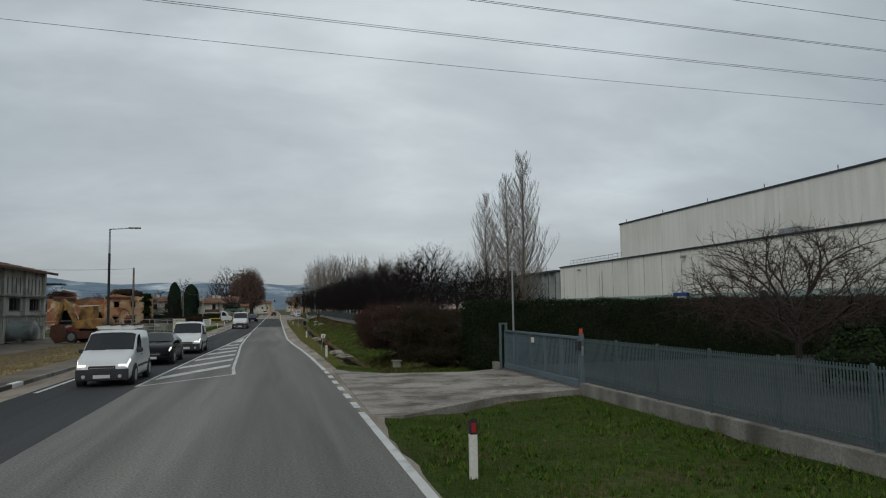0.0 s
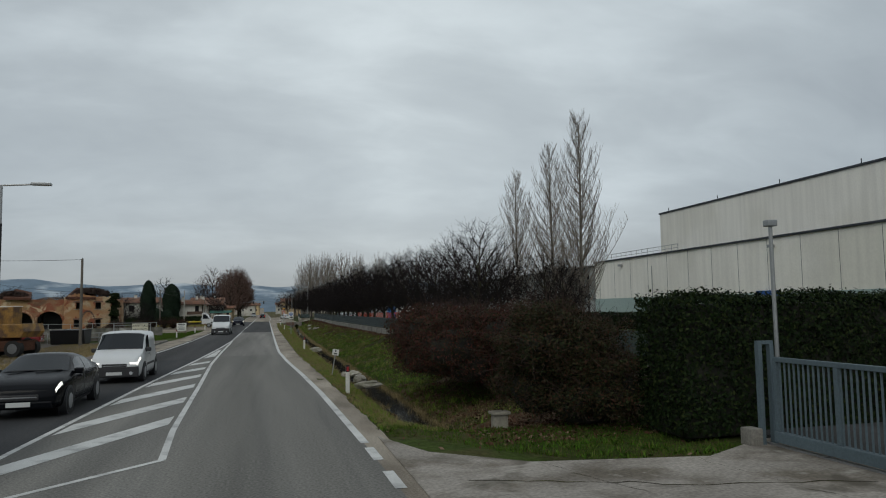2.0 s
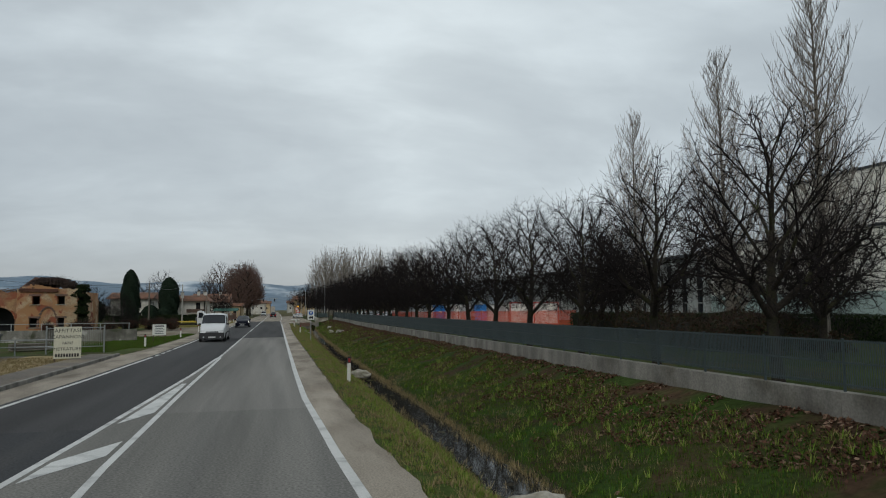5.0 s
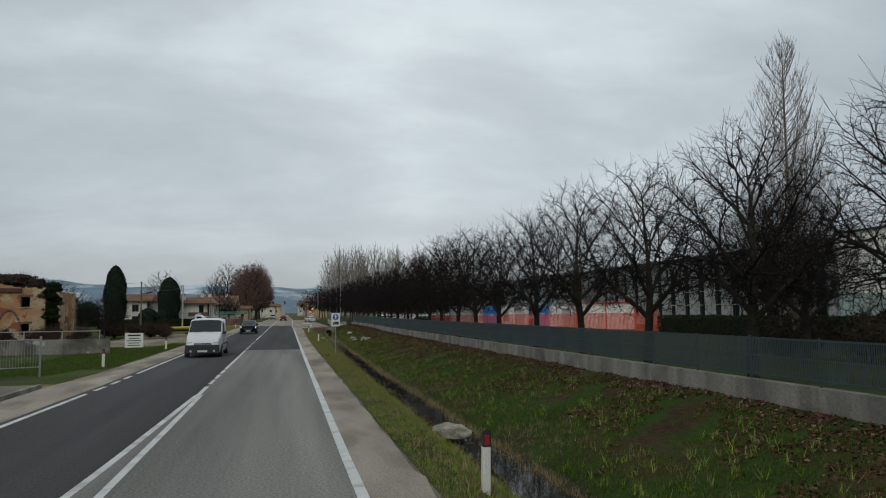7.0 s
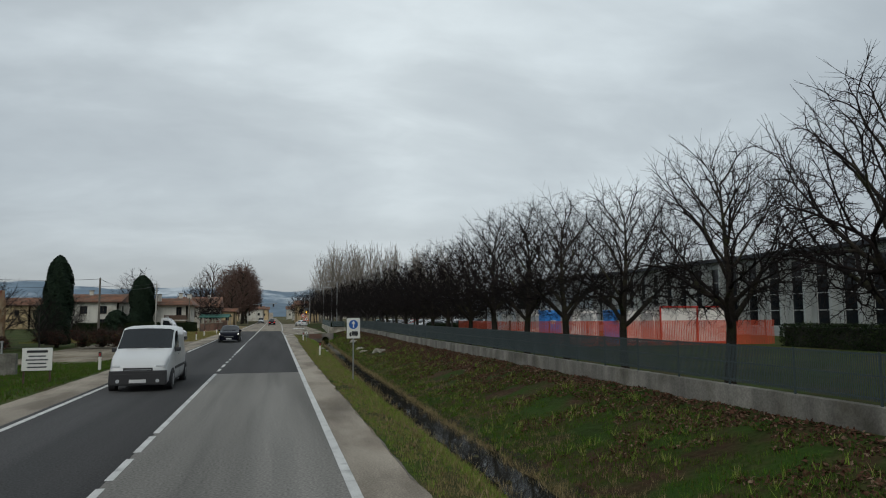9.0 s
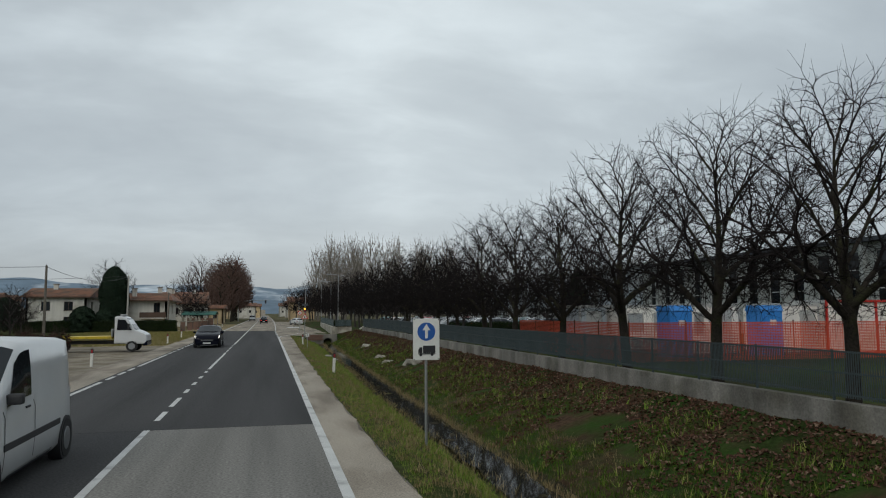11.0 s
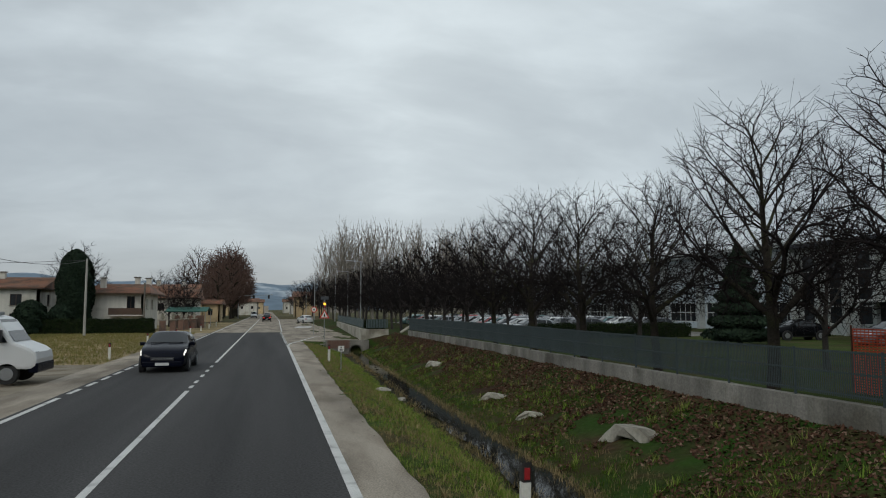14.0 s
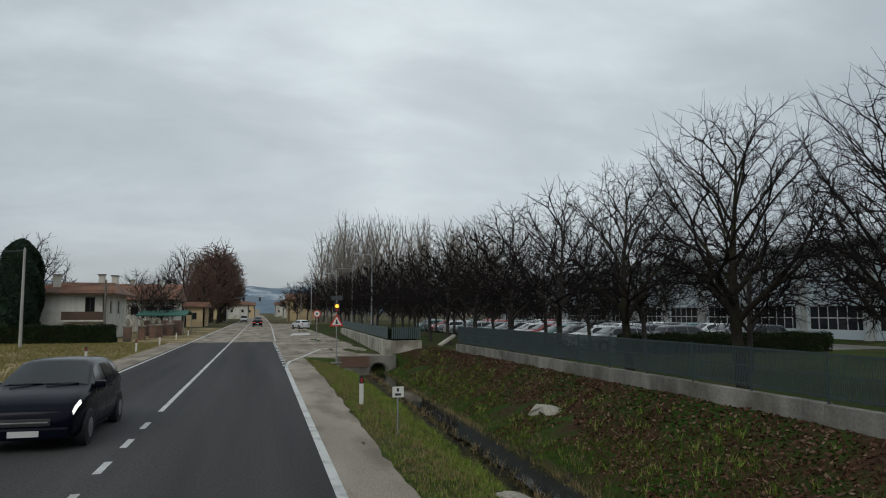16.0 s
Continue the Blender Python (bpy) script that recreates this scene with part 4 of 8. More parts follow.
works = thing("works_building", "long blue-grey works building with ribbon windows", "office building")
WY0, WY1 = 165.6, 262.0
nb = 14
step = (WY1 - WY0) / nb
holes = []
for k in range(nb):
    a = k * step + 0.5
    holes += [(a, a + step - 1.0, 0.75, 2.75), (a + 0.4, a + step - 1.5, 5.0, 7.2)]
face_wall("wall", works, "office_blue", WY1 - WY0, 7.5, 0.3, holes, west(OX + 0.4, WY1, 0.4))
part("roof_slab", boxed(OX - 0.4, OX + 22, WY0, WY1, 7.9, 8.3, 0.02), "office", works)
# same black filler here, painted shade behind the ribbon windows
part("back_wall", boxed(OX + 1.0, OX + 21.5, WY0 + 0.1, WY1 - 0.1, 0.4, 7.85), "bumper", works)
for k in range(nb + 1):
    part("pillar", boxed(OX - 0.2, OX + 0.4, WY1 - k * step - 0.3, WY1 - k * step + 0.3, 0.4, 7.9, 0.02), "office", works)
wa = wb2 = None
for k, h in enumerate(holes):
    m = west(OX + 0.4, WY1 - h[0], 0.4 + h[2])
    lower = h[2] < 2
    src = wa if lower else wb2
    if src is None:
        src = window(works, m, h[1] - h[0], h[3] - h[2], 6 if lower else 2, 2 if lower else 1, "glass" if lower else "blind", depth=0.1, bar=0.08)
        if lower:
            wa = src
        else:
            wb2 = src
    else:
        w = shared("window", src.data, works, m)
        shared("pane", src.children[0].data, w, Matrix.Identity(4))


# ---- trees ----
def bare_tree(seed, height, radius, clear, limbs, trunk_r, mat_bark, mat_twig, tips=2400, thin=0.006, sides=7, leader=True, drop=0.95, gather=0.36):
    """A leafless tree: twig ends fill an uneven egg-shaped crown, and branches gather them step by step back to the trunk."""
    g = np.random.default_rng(seed)
    trunk, crown = [], []
    zc = clear + (height - clear) * 0.38
    d = g.normal(0, 1, (tips, 3))
    d /= np.linalg.norm(d, axis=1, keepdims=True)
    az = np.arctan2(d[:, 1], d[:, 0])
    lump = 1 + 0.10 * np.sin(3 * az + seed) * (1 - np.abs(d[:, 2])) + 0.09 * np.sin(5 * az + 4 * d[:, 2] + seed * 2) + 0.07 * np.sin(9 * d[:, 2] + 7 * az)
    reach = (g.uniform(0.10, 1.0, tips) ** 0.42 + g.normal(0, 0.035, tips)) * lump
    p = d * reach[:, None] * np.where(d[:, 2:3] > 0, np.array([[radius, radius, height - zc]]), np.array([[radius, radius, zc - clear]]))
    p[:, 2] += zc

    def axis(z):
        return np.array((0.09 * math.sin(z * 0.9 + seed), 0.09 * math.cos(z * 0.8 + seed) - 0.09 * math.cos(seed), z))

    def reach_out(start, way, pts, level):
        """One branch from start towards the middle of its twig ends, then its forks."""
        n = len(pts)
        mean = pts.mean(0)
        gap = mean - start
        far = math.sqrt(float(gap @ gap)) + 1e-6
        if n == 1:
            end = pts[0]
        else:
            aim = gap / far + 0.55 * way
            end = start + aim * (far / math.sqrt(float(aim @ aim))) * (0.26 + 0.20 * g.random() if n > 6 else 0.40)
        ln = math.sqrt(float((end - start) @ (end - start)))
        mid = start + 0.5 * (0.45 * way * ln + 0.55 * (end - start)) + g.normal(0, 0.028 * ln, 3)
        r0, r1 = thin * n ** gather, thin * max(1.0, 0.72 * n) ** gather
        if n == 1:
            r1 = thin * 0.6
        rad = [r0, (r0 + r1) / 2, r1]
        if n == 1:
            crown.append(([start, end], [r0, r1]))
            return
        (trunk if level < 2 and n > 24 else crown).append(([start, mid, end], rad))
        out = end - mid
        out = out / (math.sqrt(float(out @ out)) + 1e-6)
        a = pts[int(g.integers(n))]
        a = pts[int(((pts - a) ** 2).sum(1).argmax())]
        b = pts[int(((pts - a) ** 2).sum(1).argmax())]
        near = ((pts - a) ** 2).sum(1) < ((pts - b) ** 2).sum(1) * g.uniform(0.55, 1.6)
        if near.all() or not near.any():
            near = np.arange(n) < n // 2
        reach_out(end, out, pts[near], level + 1)
        reach_out(end, out, pts[~near], level + 1)

    top = 0.80 if leader else 0.40
    zs = [-0.15, 0.1, clear * 0.6, clear] + [clear + (height * top - clear) * k / 5 for k in range(1, 6)]
    rs = [trunk_r * 1.5, trunk_r * 1.15, trunk_r, trunk_r * 0.95] + [trunk_r * (0.95 - (0.17 if leader else 0.10) * k) for k in range(1, 6)]
    trunk.append(([axis(z) for z in zs], rs))
    # each twig end belongs to the limb that leaves the trunk on its side and below it
    k = np.arange(limbs)
    lz = clear + (height * top - clear) * (k / (limbs - 1)) ** 1.15
    la = 2.4 * k + g.uniform(-0.4, 0.4, limbs)
    rho = np.hypot(p[:, 0], p[:, 1])
    want = np.clip(p[:, 2] - drop * rho, clear, height * top)
    az = np.arctan2(p[:, 1], p[:, 0])
    cost = ((want[:, None] - lz[None]) / (0.16 * height)) ** 2 + 1.3 * (1 - np.cos(az[:, None] - la[None])) * np.minimum(1, rho / (0.3 * radius))[:, None]
    own = cost.argmin(1)
    for i in range(limbs):
        pts = p[own == i]
        if len(pts) > 1:
            s0 = axis(lz[i])
            way = pts.mean(0) - s0
            way = way / np.linalg.norm(way)
            reach_out(s0, way, pts, 0)
    return tube_arrays(trunk, sides), tube_arrays(crown, 3), mat_bark, mat_twig


def poplar(seed, height, mat_bark, mat_twig, width=1.6, n=90, twigs=10, thin=0.006):
    """An upright poplar: steep branches all the way up a slim trunk."""
    r = random.Random(seed)
    trunk = [([(0, 0, -0.2), (0, 0, height * 0.3), (0.1, 0, height * 0.65), (0.15, 0.05, height * 0.97)], [height * 0.012, height * 0.008, height * 0.004, 0.012])]
    crown = []
    for k in range(n):
        t = 0.06 + 0.90 * (k + r.random()) / n
        a = r.uniform(0, 2 * math.pi)
        length = width * 2.7 * (1 - t) ** 0.85 * min(1.0, 0.6 + 2.0 * t) * r.uniform(0.5, 1.0) + 0.5
        d = Vector((math.cos(a), math.sin(a), 0.72)).normalized()
        pts = [Vector((0.1 * t, 0, t * height))]
        for s in range(5):
            d = (d + Vector((r.gauss(0, 0.07), r.gauss(0, 0.07), 0.26))).normalized()
            pts.append(pts[-1] + d * length / 5)
        base = 0.050 * (1 - t) + 0.014
        crown.append(([tuple(v) for v in pts], [base, base * 0.8, base * 0.62, base * 0.45, base * 0.3, thin]))
        for s in range(int(twigs * (0.35 + length / (width * 2.7)))):
            i = r.randint(1, 4)
            b = pts[i].lerp(pts[i + 1], r.random())
            a2 = r.uniform(0, 2 * math.pi)
            dd = Vector((math.cos(a2) * 0.6, math.sin(a2) * 0.6, 1)).normalized()
            ln = r.uniform(0.35, 1.1) * (0.45 + 0.75 * (1 - t))
            crown.append(([tuple(b), tuple(b + dd * ln * 0.5), tuple(b + dd * ln + Vector((0, 0, 0.16)))], [thin * 1.8, thin * 1.4, thin]))
    return tube_arrays(trunk, 8), tube_arrays(crown, 3), mat_bark, mat_twig


def plant_tree(data, name, label, category, group, m):
    (v, f), (v2, f2), mb, mt = data
    t = thing(name, label, category, group, m)
    a = fast_mesh("trunk", v, f, mb, t)
    a.data.polygons.foreach_set("use_smooth", [True] * len(a.data.polygons))
    fast_mesh("crown", v2, f2, mt, t)
    return t


def spot(x, y, turn=0.0, scale=1.0, z=None):
    return Matrix.Translation((x, y, ground_z(x, y) - 0.03 if z is None else z)) @ Matrix.Rotation(turn, 4, "Z") @ Matrix.Scale(scale, 4)


def copy_scaled(ob, m):
    """A copy at a pose that also carries a scale."""
    loc, rot, sc = m.decompose()
    c = copy_thing(ob, Matrix.LocRotScale(loc, rot, None))
    c.scale = sc
    return c


ROW1 = [57.0, 62.7, 68.4, 74.1, 79.7, 85.4, 91.0, 96.9, 102.2, 106.7, 112.0, 117.6, 123.3, 128.7, 134.0, 139.5, 145.1, 150.8, 156.5, 162.4, 168.2, 174.0, 179.8, 185.5, 191.2, 197, 203, 209, 215, 221, 227, 233, 239]
SIZES = [0.95, 0.92, 0.89, 0.95, 0.95, 0.98, 0.94, 0.92, 0.98, 1.03, 1.05, 0.96, 1.0, 1.0, 0.85, 0.92, 1.02, 0.95]
rt = random.Random(5)
models, light = [], []
TREE_LABEL = "leafless dark avenue tree with a spreading crown"
for s in range(4):
    models.append(plant_tree(bare_tree(20 + s, 7.5, 2.95, 1.7, 15, 0.15, "bark_moss", "twig", 7000, 0.0050, drop=1.35, gather=0.405), "avenue_tree", TREE_LABEL, "tree", "avenue trees", spot(12.0, ROW1[s], rt.uniform(0, 6), SIZES[s])))
for s in range(3):
    light.append(plant_tree(bare_tree(40 + s, 7.5, 3.0, 1.5, 12, 0.13, "bark", "twig", 1900, 0.0108, 5, drop=1.35, gather=0.34), "avenue_tree", TREE_LABEL, "tree", "avenue trees", spot(12.0, ROW1[18 + s], rt.uniform(0, 6), 1.0)))
for k, y in enumerate(ROW1[4:18]):
    copy_scaled(models[(k * 7 + 1) % 4], spot(12.0, y, rt.uniform(0, 6), SIZES[k + 4]))
for k, y in enumerate(ROW1[21:]):
    copy_scaled(light[k % 3], spot(12.0 + rt.uniform(-0.25, 0.25), y, rt.uniform(0, 6), rt.uniform(0.98, 1.14)))
ROW2 = [125.1, 133.3, 145.6, 151.3, 160, 166, 171.5, 177, 183, 189, 195, 201, 208, 215, 222]
for k, y in enumerate(ROW2):
    copy_scaled(light[(k * 5 + 2) % 3], spot(17.6 + rt.uniform(-0.4, 0.4), y, rt.uniform(0, 6), rt.uniform(0.78, 0.98)))
for k in range(7):
    copy_scaled(light[k % 3], spot(rt.uniform(30, 40), 196 + 6.6 * k + rt.uniform(-2, 2), rt.uniform(0, 6), rt.uniform(0.75, 0.95)))
# tall poplars beside the factory
pop = plant_tree(poplar(3, 17.2, "bark_pale", "twig_pale", 2.9, 165, 20, 0.0060), "poplar_tree", "tall slim leafless poplar with pale twigs", "tree", "poplars", spot(24.0, 69.1, 0.0, 1.0))
copy_scaled(pop, spot(25.4, 78.0, 2.0, 0.97))
copy_scaled(pop, spot(26.7, 90.9, 4.0, 0.97))
# bushy bare trees between the poplars and the factory
for k, (x, y, s) in enumerate(((17.5, 79.0, 0.85), (18.5, 63, 0.8), (21, 66, 0.75), (21.5, 86, 1.0), (24.5, 90, 1.05), (30, 84, 0.8), (33, 98, 0.8))):
    copy_scaled((models if k < 7 else light)[k % 3], spot(x, y, k * 1.7, s))
# young trees on the lawn, each beside a stake
sapling = plant_tree(bare_tree(71, 3.6, 0.75, 1.6, 6, 0.028, "bark_pale", "twig_bramble", 160, 0.005, 6, drop=1.6), "young_tree", "slim young leafless tree with a pale stem on the lawn", "tree", "young trees", spot(19.25, 82.5))
copy_scaled(sapling, spot(20.15, 79.0, 2.0, 0.95))
# far grove of pale trees, and the brown trees on the other side
grove = [plant_tree(bare_tree(90 + k, 21, 3.4, 4.0, 12, 0.26, "bark_pale", "twig_pale", 1000, 0.024, 5, drop=2.4), "grove_tree", "tall pale leafless tree in a distant grove", "tree", "distant grove", spot(15 + 6 * k, 262)) for k in range(2)]
for k in range(32):
    copy_scaled(grove[k % 2], spot(13 + 1.35 * k + rt.uniform(-1, 1), 262 + rt.uniform(0, 42), rt.uniform(0, 6), rt.uniform(0.85, 1.16)))
for k in range(9):
    copy_scaled(grove[k % 2], spot(98 + 4.2 * k + rt.uniform(-1, 1), 270 + rt.uniform(0, 30), rt.uniform(0, 6), rt.uniform(0.8, 1.1)))
plane = plant_tree(bare_tree(61, 20, 6.5, 3.0, 13, 0.36, "bark_moss", "twig_red", 2400, 0.046, 5), "roadside_tree", "tall bare plane tree with russet twigs", "tree", "roadside plane trees", spot(-10.0, 312))
for x, y, s in ((-12.5, 322, 1.02), (-10.5, 332, 1.0), (-15.5, 331, 0.98), (-11, 346, 1.05), (-10.5, 362, 1.08), (-12, 380, 1.1), (-14, 352, 1.1), (-12.5, 300, 0.72)):
    copy_scaled(plane, spot(x, y, x, s))
grey_plane = plant_tree(bare_tree(63, 23.6, 6.5, 4.0, 13, 0.42, "bark_moss", "twig_bramble", 1100, 0.040, 5, drop=1.6), "roadside_tree", "tall leafless grey tree with open branches", "tree", "roadside plane trees", spot(-22.5, 355))
for x, y, s in ((-28.0, 366, 0.85), (-18.5, 372, 0.9)):
    copy_scaled(grey_plane, spot(x, y, x, s))
for k in range(10):
    copy_scaled(light[k % 3], spot(8.5 + rt.uniform(0, 8), 262 + 12 * k, k, rt.uniform(1.0, 1.7)))
# wide shrub-like tree behind the roadside fence
plant_tree(bare_tree(77, 5.2, 4.1, 1.0, 12, 0.12, "bark", "twig_bramble", 8500, 0.0056, leader=False, drop=0.8), "ornamental_tree", "low wide leafless ornamental tree behind the fence", "tree", "", spot(17.2, 23.2, 0, 1.0, 0.0))


# ---- hedges and shrubs ----
def leaf_cloud(points, normals, size, seed, flat=0.5):
    """One small leaf quad for each point, turned loosely along its normal."""
    g = np.random.default_rng(seed)
    n = len(points)
    nn = normals + g.normal(0, flat, (n, 3))
    nn /= np.linalg.norm(nn, axis=1, keepdims=True)
    a = np.cross(nn, g.normal(0, 1, (n, 3)))
    a /= np.linalg.norm(a, axis=1, keepdims=True) + 1e-9
    b = np.cross(nn, a)
    s = size * g.uniform(0.6, 1.3, (n, 1))
    v = np.stack([points - a * s, points + b * s * 0.55, points + a * s, points - b * s * 0.55], 1).reshape(-1, 3)
    return v, np.arange(4 * n).reshape(-1, 4)


def box_points(x0, x1, y0, y1, z0, z1, n, seed, bulge=0.12):
    """Points over the top and sides of a clipped block, in lumps."""
    g = np.random.default_rng(seed)
    areas = np.array([(y1 - y0) * (z1 - z0), (y1 - y0) * (z1 - z0), (x1 - x0) * (z1 - z0), (x1 - x0) * (z1 - z0), (x1 - x0) * (y1 - y0)])
    side = g.choice(5, n, p=areas / areas.sum())
    u, v = g.random(n), g.random(n)
    x, y, z = x0 + (x1 - x0) * u, y0 + (y1 - y0) * v, z0 + (z1 - z0) * v
    p, nn = np.zeros((n, 3)), np.zeros((n, 3))
    for s, (fx, fy, fz, nv) in enumerate(((x0, y0 + (y1 - y0) * u, z, (-1, 0, 0.1)), (x1, y0 + (y1 - y0) * u, z, (1, 0, 0.1)), (x, y0, z, (0, -1, 0.1)), (x, y1, z, (0, 1, 0.1)), (x, y, z1, (0, 0, 1)))):
        k = side == s
        for c, val in enumerate((fx, fy, fz)):
            p[k, c] = val[k] if isinstance(val, np.ndarray) else val
        nn[k] = nv
    lump = np.sin(p[:, 0] * 2.3 + 1) * np.sin(p[:, 1] * 1.9) * np.cos(p[:, 2] * 2.7)
    p += nn * (bulge * lump + g.normal(-0.03, 0.06, n))[:, None]
    return p, nn


def hedge(label, x0, x1, y0, y1, z0, z1, n, size=0.055, mat="hedge_leaf", seed=1, name="hedge"):
    t = thing(name, label, "hedge")
    # solid near-black block stands in for the shade behind the leaves
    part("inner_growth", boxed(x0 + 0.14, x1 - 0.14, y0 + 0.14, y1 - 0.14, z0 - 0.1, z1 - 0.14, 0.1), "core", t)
    p, nn = box_points(x0, x1, y0, y1, z0, z1, n, seed)
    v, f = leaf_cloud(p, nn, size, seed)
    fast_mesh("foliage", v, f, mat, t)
    return t


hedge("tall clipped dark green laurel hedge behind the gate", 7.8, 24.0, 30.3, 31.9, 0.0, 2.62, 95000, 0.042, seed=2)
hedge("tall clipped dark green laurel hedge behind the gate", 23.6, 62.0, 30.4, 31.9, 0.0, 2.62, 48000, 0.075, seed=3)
hedge("low dark clipped hedge on the lawn before the offices", 30.2, 31.9, 62.0, 111.7, 0.45, 1.80, 40000, 0.07, seed=4)
hedge("low clipped hedge beside the car park", 19.4, 32.8, 164.4, 165.7, 0.28, 1.35, 22000, 0.06, seed=5)


def shrub(label, blobs, n, size, mat, seed, name="shrub", twigs=300):
    """A wild shrub of several leafy mounds (x, y, z, rx, ry, rz)."""
    t = thing(name, label, "shrub")
    g = np.random.default_rng(seed)
    # near-black spheres inside the mounds, painted as their inner shade
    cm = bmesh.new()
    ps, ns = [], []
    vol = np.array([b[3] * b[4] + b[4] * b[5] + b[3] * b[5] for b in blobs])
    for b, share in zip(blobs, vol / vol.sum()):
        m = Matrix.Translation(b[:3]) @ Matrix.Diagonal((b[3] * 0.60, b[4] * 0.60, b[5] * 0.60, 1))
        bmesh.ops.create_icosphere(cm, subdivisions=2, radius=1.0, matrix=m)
        k = int(n * share)
        d = g.normal(0, 1, (k, 3))
        d /= np.linalg.norm(d, axis=1, keepdims=True)
        d[:, 2] = np.where(d[:, 2] < -0.5, -d[:, 2], d[:, 2])
        lump = 1 + 0.24 * np.sin(d[:, 0] * 6 + b[0]) * np.sin(d[:, 1] * 7 + b[1]) + 0.14 * np.sin(d[:, 2] * 9 + b[0] * 2)
        p = np.array(b[:3]) + d * np.array(b[3:]) * (lump * (1 - np.abs(g.normal(0, 0.10, k))))[:, None]
        keep = p[:, 2] > 0.0
        ps.append(p[keep])
        ns.append(d[keep])
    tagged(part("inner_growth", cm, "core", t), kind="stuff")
    p, nn = np.concatenate(ps), np.concatenate(ns)
    v, f = leaf_cloud(p, nn, size, seed, 0.8)
    fast_mesh("foliage", v, f, mat, t)
    lines = []
    for k in g.choice(len(p), twigs, replace=False):
        a = p[k] - nn[k] * 0.35
        b = p[k] + nn[k] * g.uniform(0.0, 0.18) + g.normal(0, 0.16, 3)
        c = b + nn[k] * 0.1 + g.normal(0, 0.10, 3) + np.array([0, 0, 0.1])
        lines.append(([a, (a + b) / 2 + g.normal(0, 0.06, 3), b, c], [0.007, 0.006, 0.0045, 0.003]))
    v, f = tube_arrays(lines, 3)
    tagged(fast_mesh("twig_growth", v, f, "twig_bramble", t), kind="stuff")
    return t


rs_ = random.Random(14)


def mounds(x0, x1, y0, y1, top, n, r0, r1):
    """Many small mounds that fill a block up to an uneven top."""
    out = []
    for k in range(n):
        rr = rs_.uniform(r0, r1)
        out.append((rs_.uniform(x0 + rr, x1 - rr), rs_.uniform(y0 + rr, y1 - rr), rs_.choice((0.35, 0.5, 0.9, 1.0)) * (top - rr) * rs_.uniform(0.8, 1.0), rr * rs_.uniform(0.9, 1.3), rr * rs_.uniform(0.9, 1.3), rr))
    return out


shrub("overgrown russet shrub spilling over the grass", mounds(4.6, 9.2, 37.6, 46.5, 2.65, 34, 0.7, 1.15), 170000, 0.034, "bush_leaf", 8, twigs=5200)
shrub("dark russet and green shrub beside the driveway", mounds(5.2, 8.6, 31.6, 35.2, 2.7, 16, 0.7, 1.05), 105000, 0.030, "bush_green", 9, twigs=2400)
shrub("low green shrub behind the roadside fence", [(15.5, 18.6, 0.8, 1.3, 1.0, 0.9), (17.2, 18.0, 0.8, 1.2, 1.0, 0.85), (18.8, 18.2, 0.8, 1.2, 1.0, 0.9)], 16000, 0.06, "hedge_leaf", 12, twigs=40)
shrub("dense dark thicket of bare shrubs below the poplars", mounds(17.5, 23.5, 66.0, 84.0, 2.2, 30, 0.6, 1.0), 30000, 0.06, "bush_green", 19, twigs=6000)


# ---- vehicles ----
def arch(yc, r, z0, n=7):
    return [(yc + r * math.cos(math.pi * k / n), z0 + r * math.sin(math.pi * k / n)) for k in range(n + 1)]


def wheel(parent, x, y, r, w):
    s = 1 if x > 0 else -1
    bm = rods((x - s * w, y, r), (x, y, r), r, r * 0.97, 20)
    t = part("wheel", bm, "tyre", parent, smooth=False)
    part("rim", rods((x - s * 0.02, y, r), (x + s * 0.006, y, r), r * 0.64, r * 0.58, 16), "rim", t)


def pane_quad(name, corners, mat, parent, push=0.012):
    """A thin glazed panel through four corners."""
    c = [Vector(v) for v in corners]
    nrm = (c[1] - c[0]).cross(c[3] - c[0]).normalized()
    bm = bmesh.new()
    a = [bm.verts.new(v + nrm * push) for v in c]
    b = [bm.verts.new(v - nrm * 0.02) for v in c]
    bm.faces.new(a)
    for i in range(4):
        bm.faces.new((b[i], b[(i + 1) % 4], a[(i + 1) % 4], a[i]))
    return part(name, bm, mat, parent)


def lerp3(a, b, t):
    return tuple(p + (q - p) * t for p, q in zip(a, b))


ROOF = {"sedan": [(0, 0.62), (0.03, 0.70), (0.15, 0.745), (0.36, 0.965), (0.48, 1.0), (0.57, 0.985), (0.755, 0.70), (0.90, 0.625), (0.97, 0.55), (1, 0.44)],
        "hatch": [(0, 0.60), (0.02, 0.70), (0.10, 0.90), (0.20, 0.975), (0.45, 1.0), (0.56, 0.985), (0.76, 0.70), (0.90, 0.625), (0.97, 0.55), (1, 0.44)],
        "wagon": [(0, 0.58), (0.02, 0.70), (0.07, 0.92), (0.13, 0.975), (0.48, 1.0), (0.59, 0.985), (0.78, 0.68), (0.91, 0.60), (0.97, 0.53), (1, 0.42)],
        "van": [(0, 0.60), (0.01, 0.93), (0.03, 0.965), (0.45, 1.0), (0.60, 0.985), (0.785, 0.615), (0.91, 0.535), (0.975, 0.46), (1, 0.34)]}
BELT = {"van": [(0, 0.56), (0.5, 0.56), (0.78, 0.545), (0.91, 0.50), (0.975, 0.42), (1, 0.30)]}
CAR_BELT = [(0, 0.58), (0.05, 0.665), (0.5, 0.635), (0.76, 0.63), (0.90, 0.585), (0.97, 0.51), (1, 0.40)]
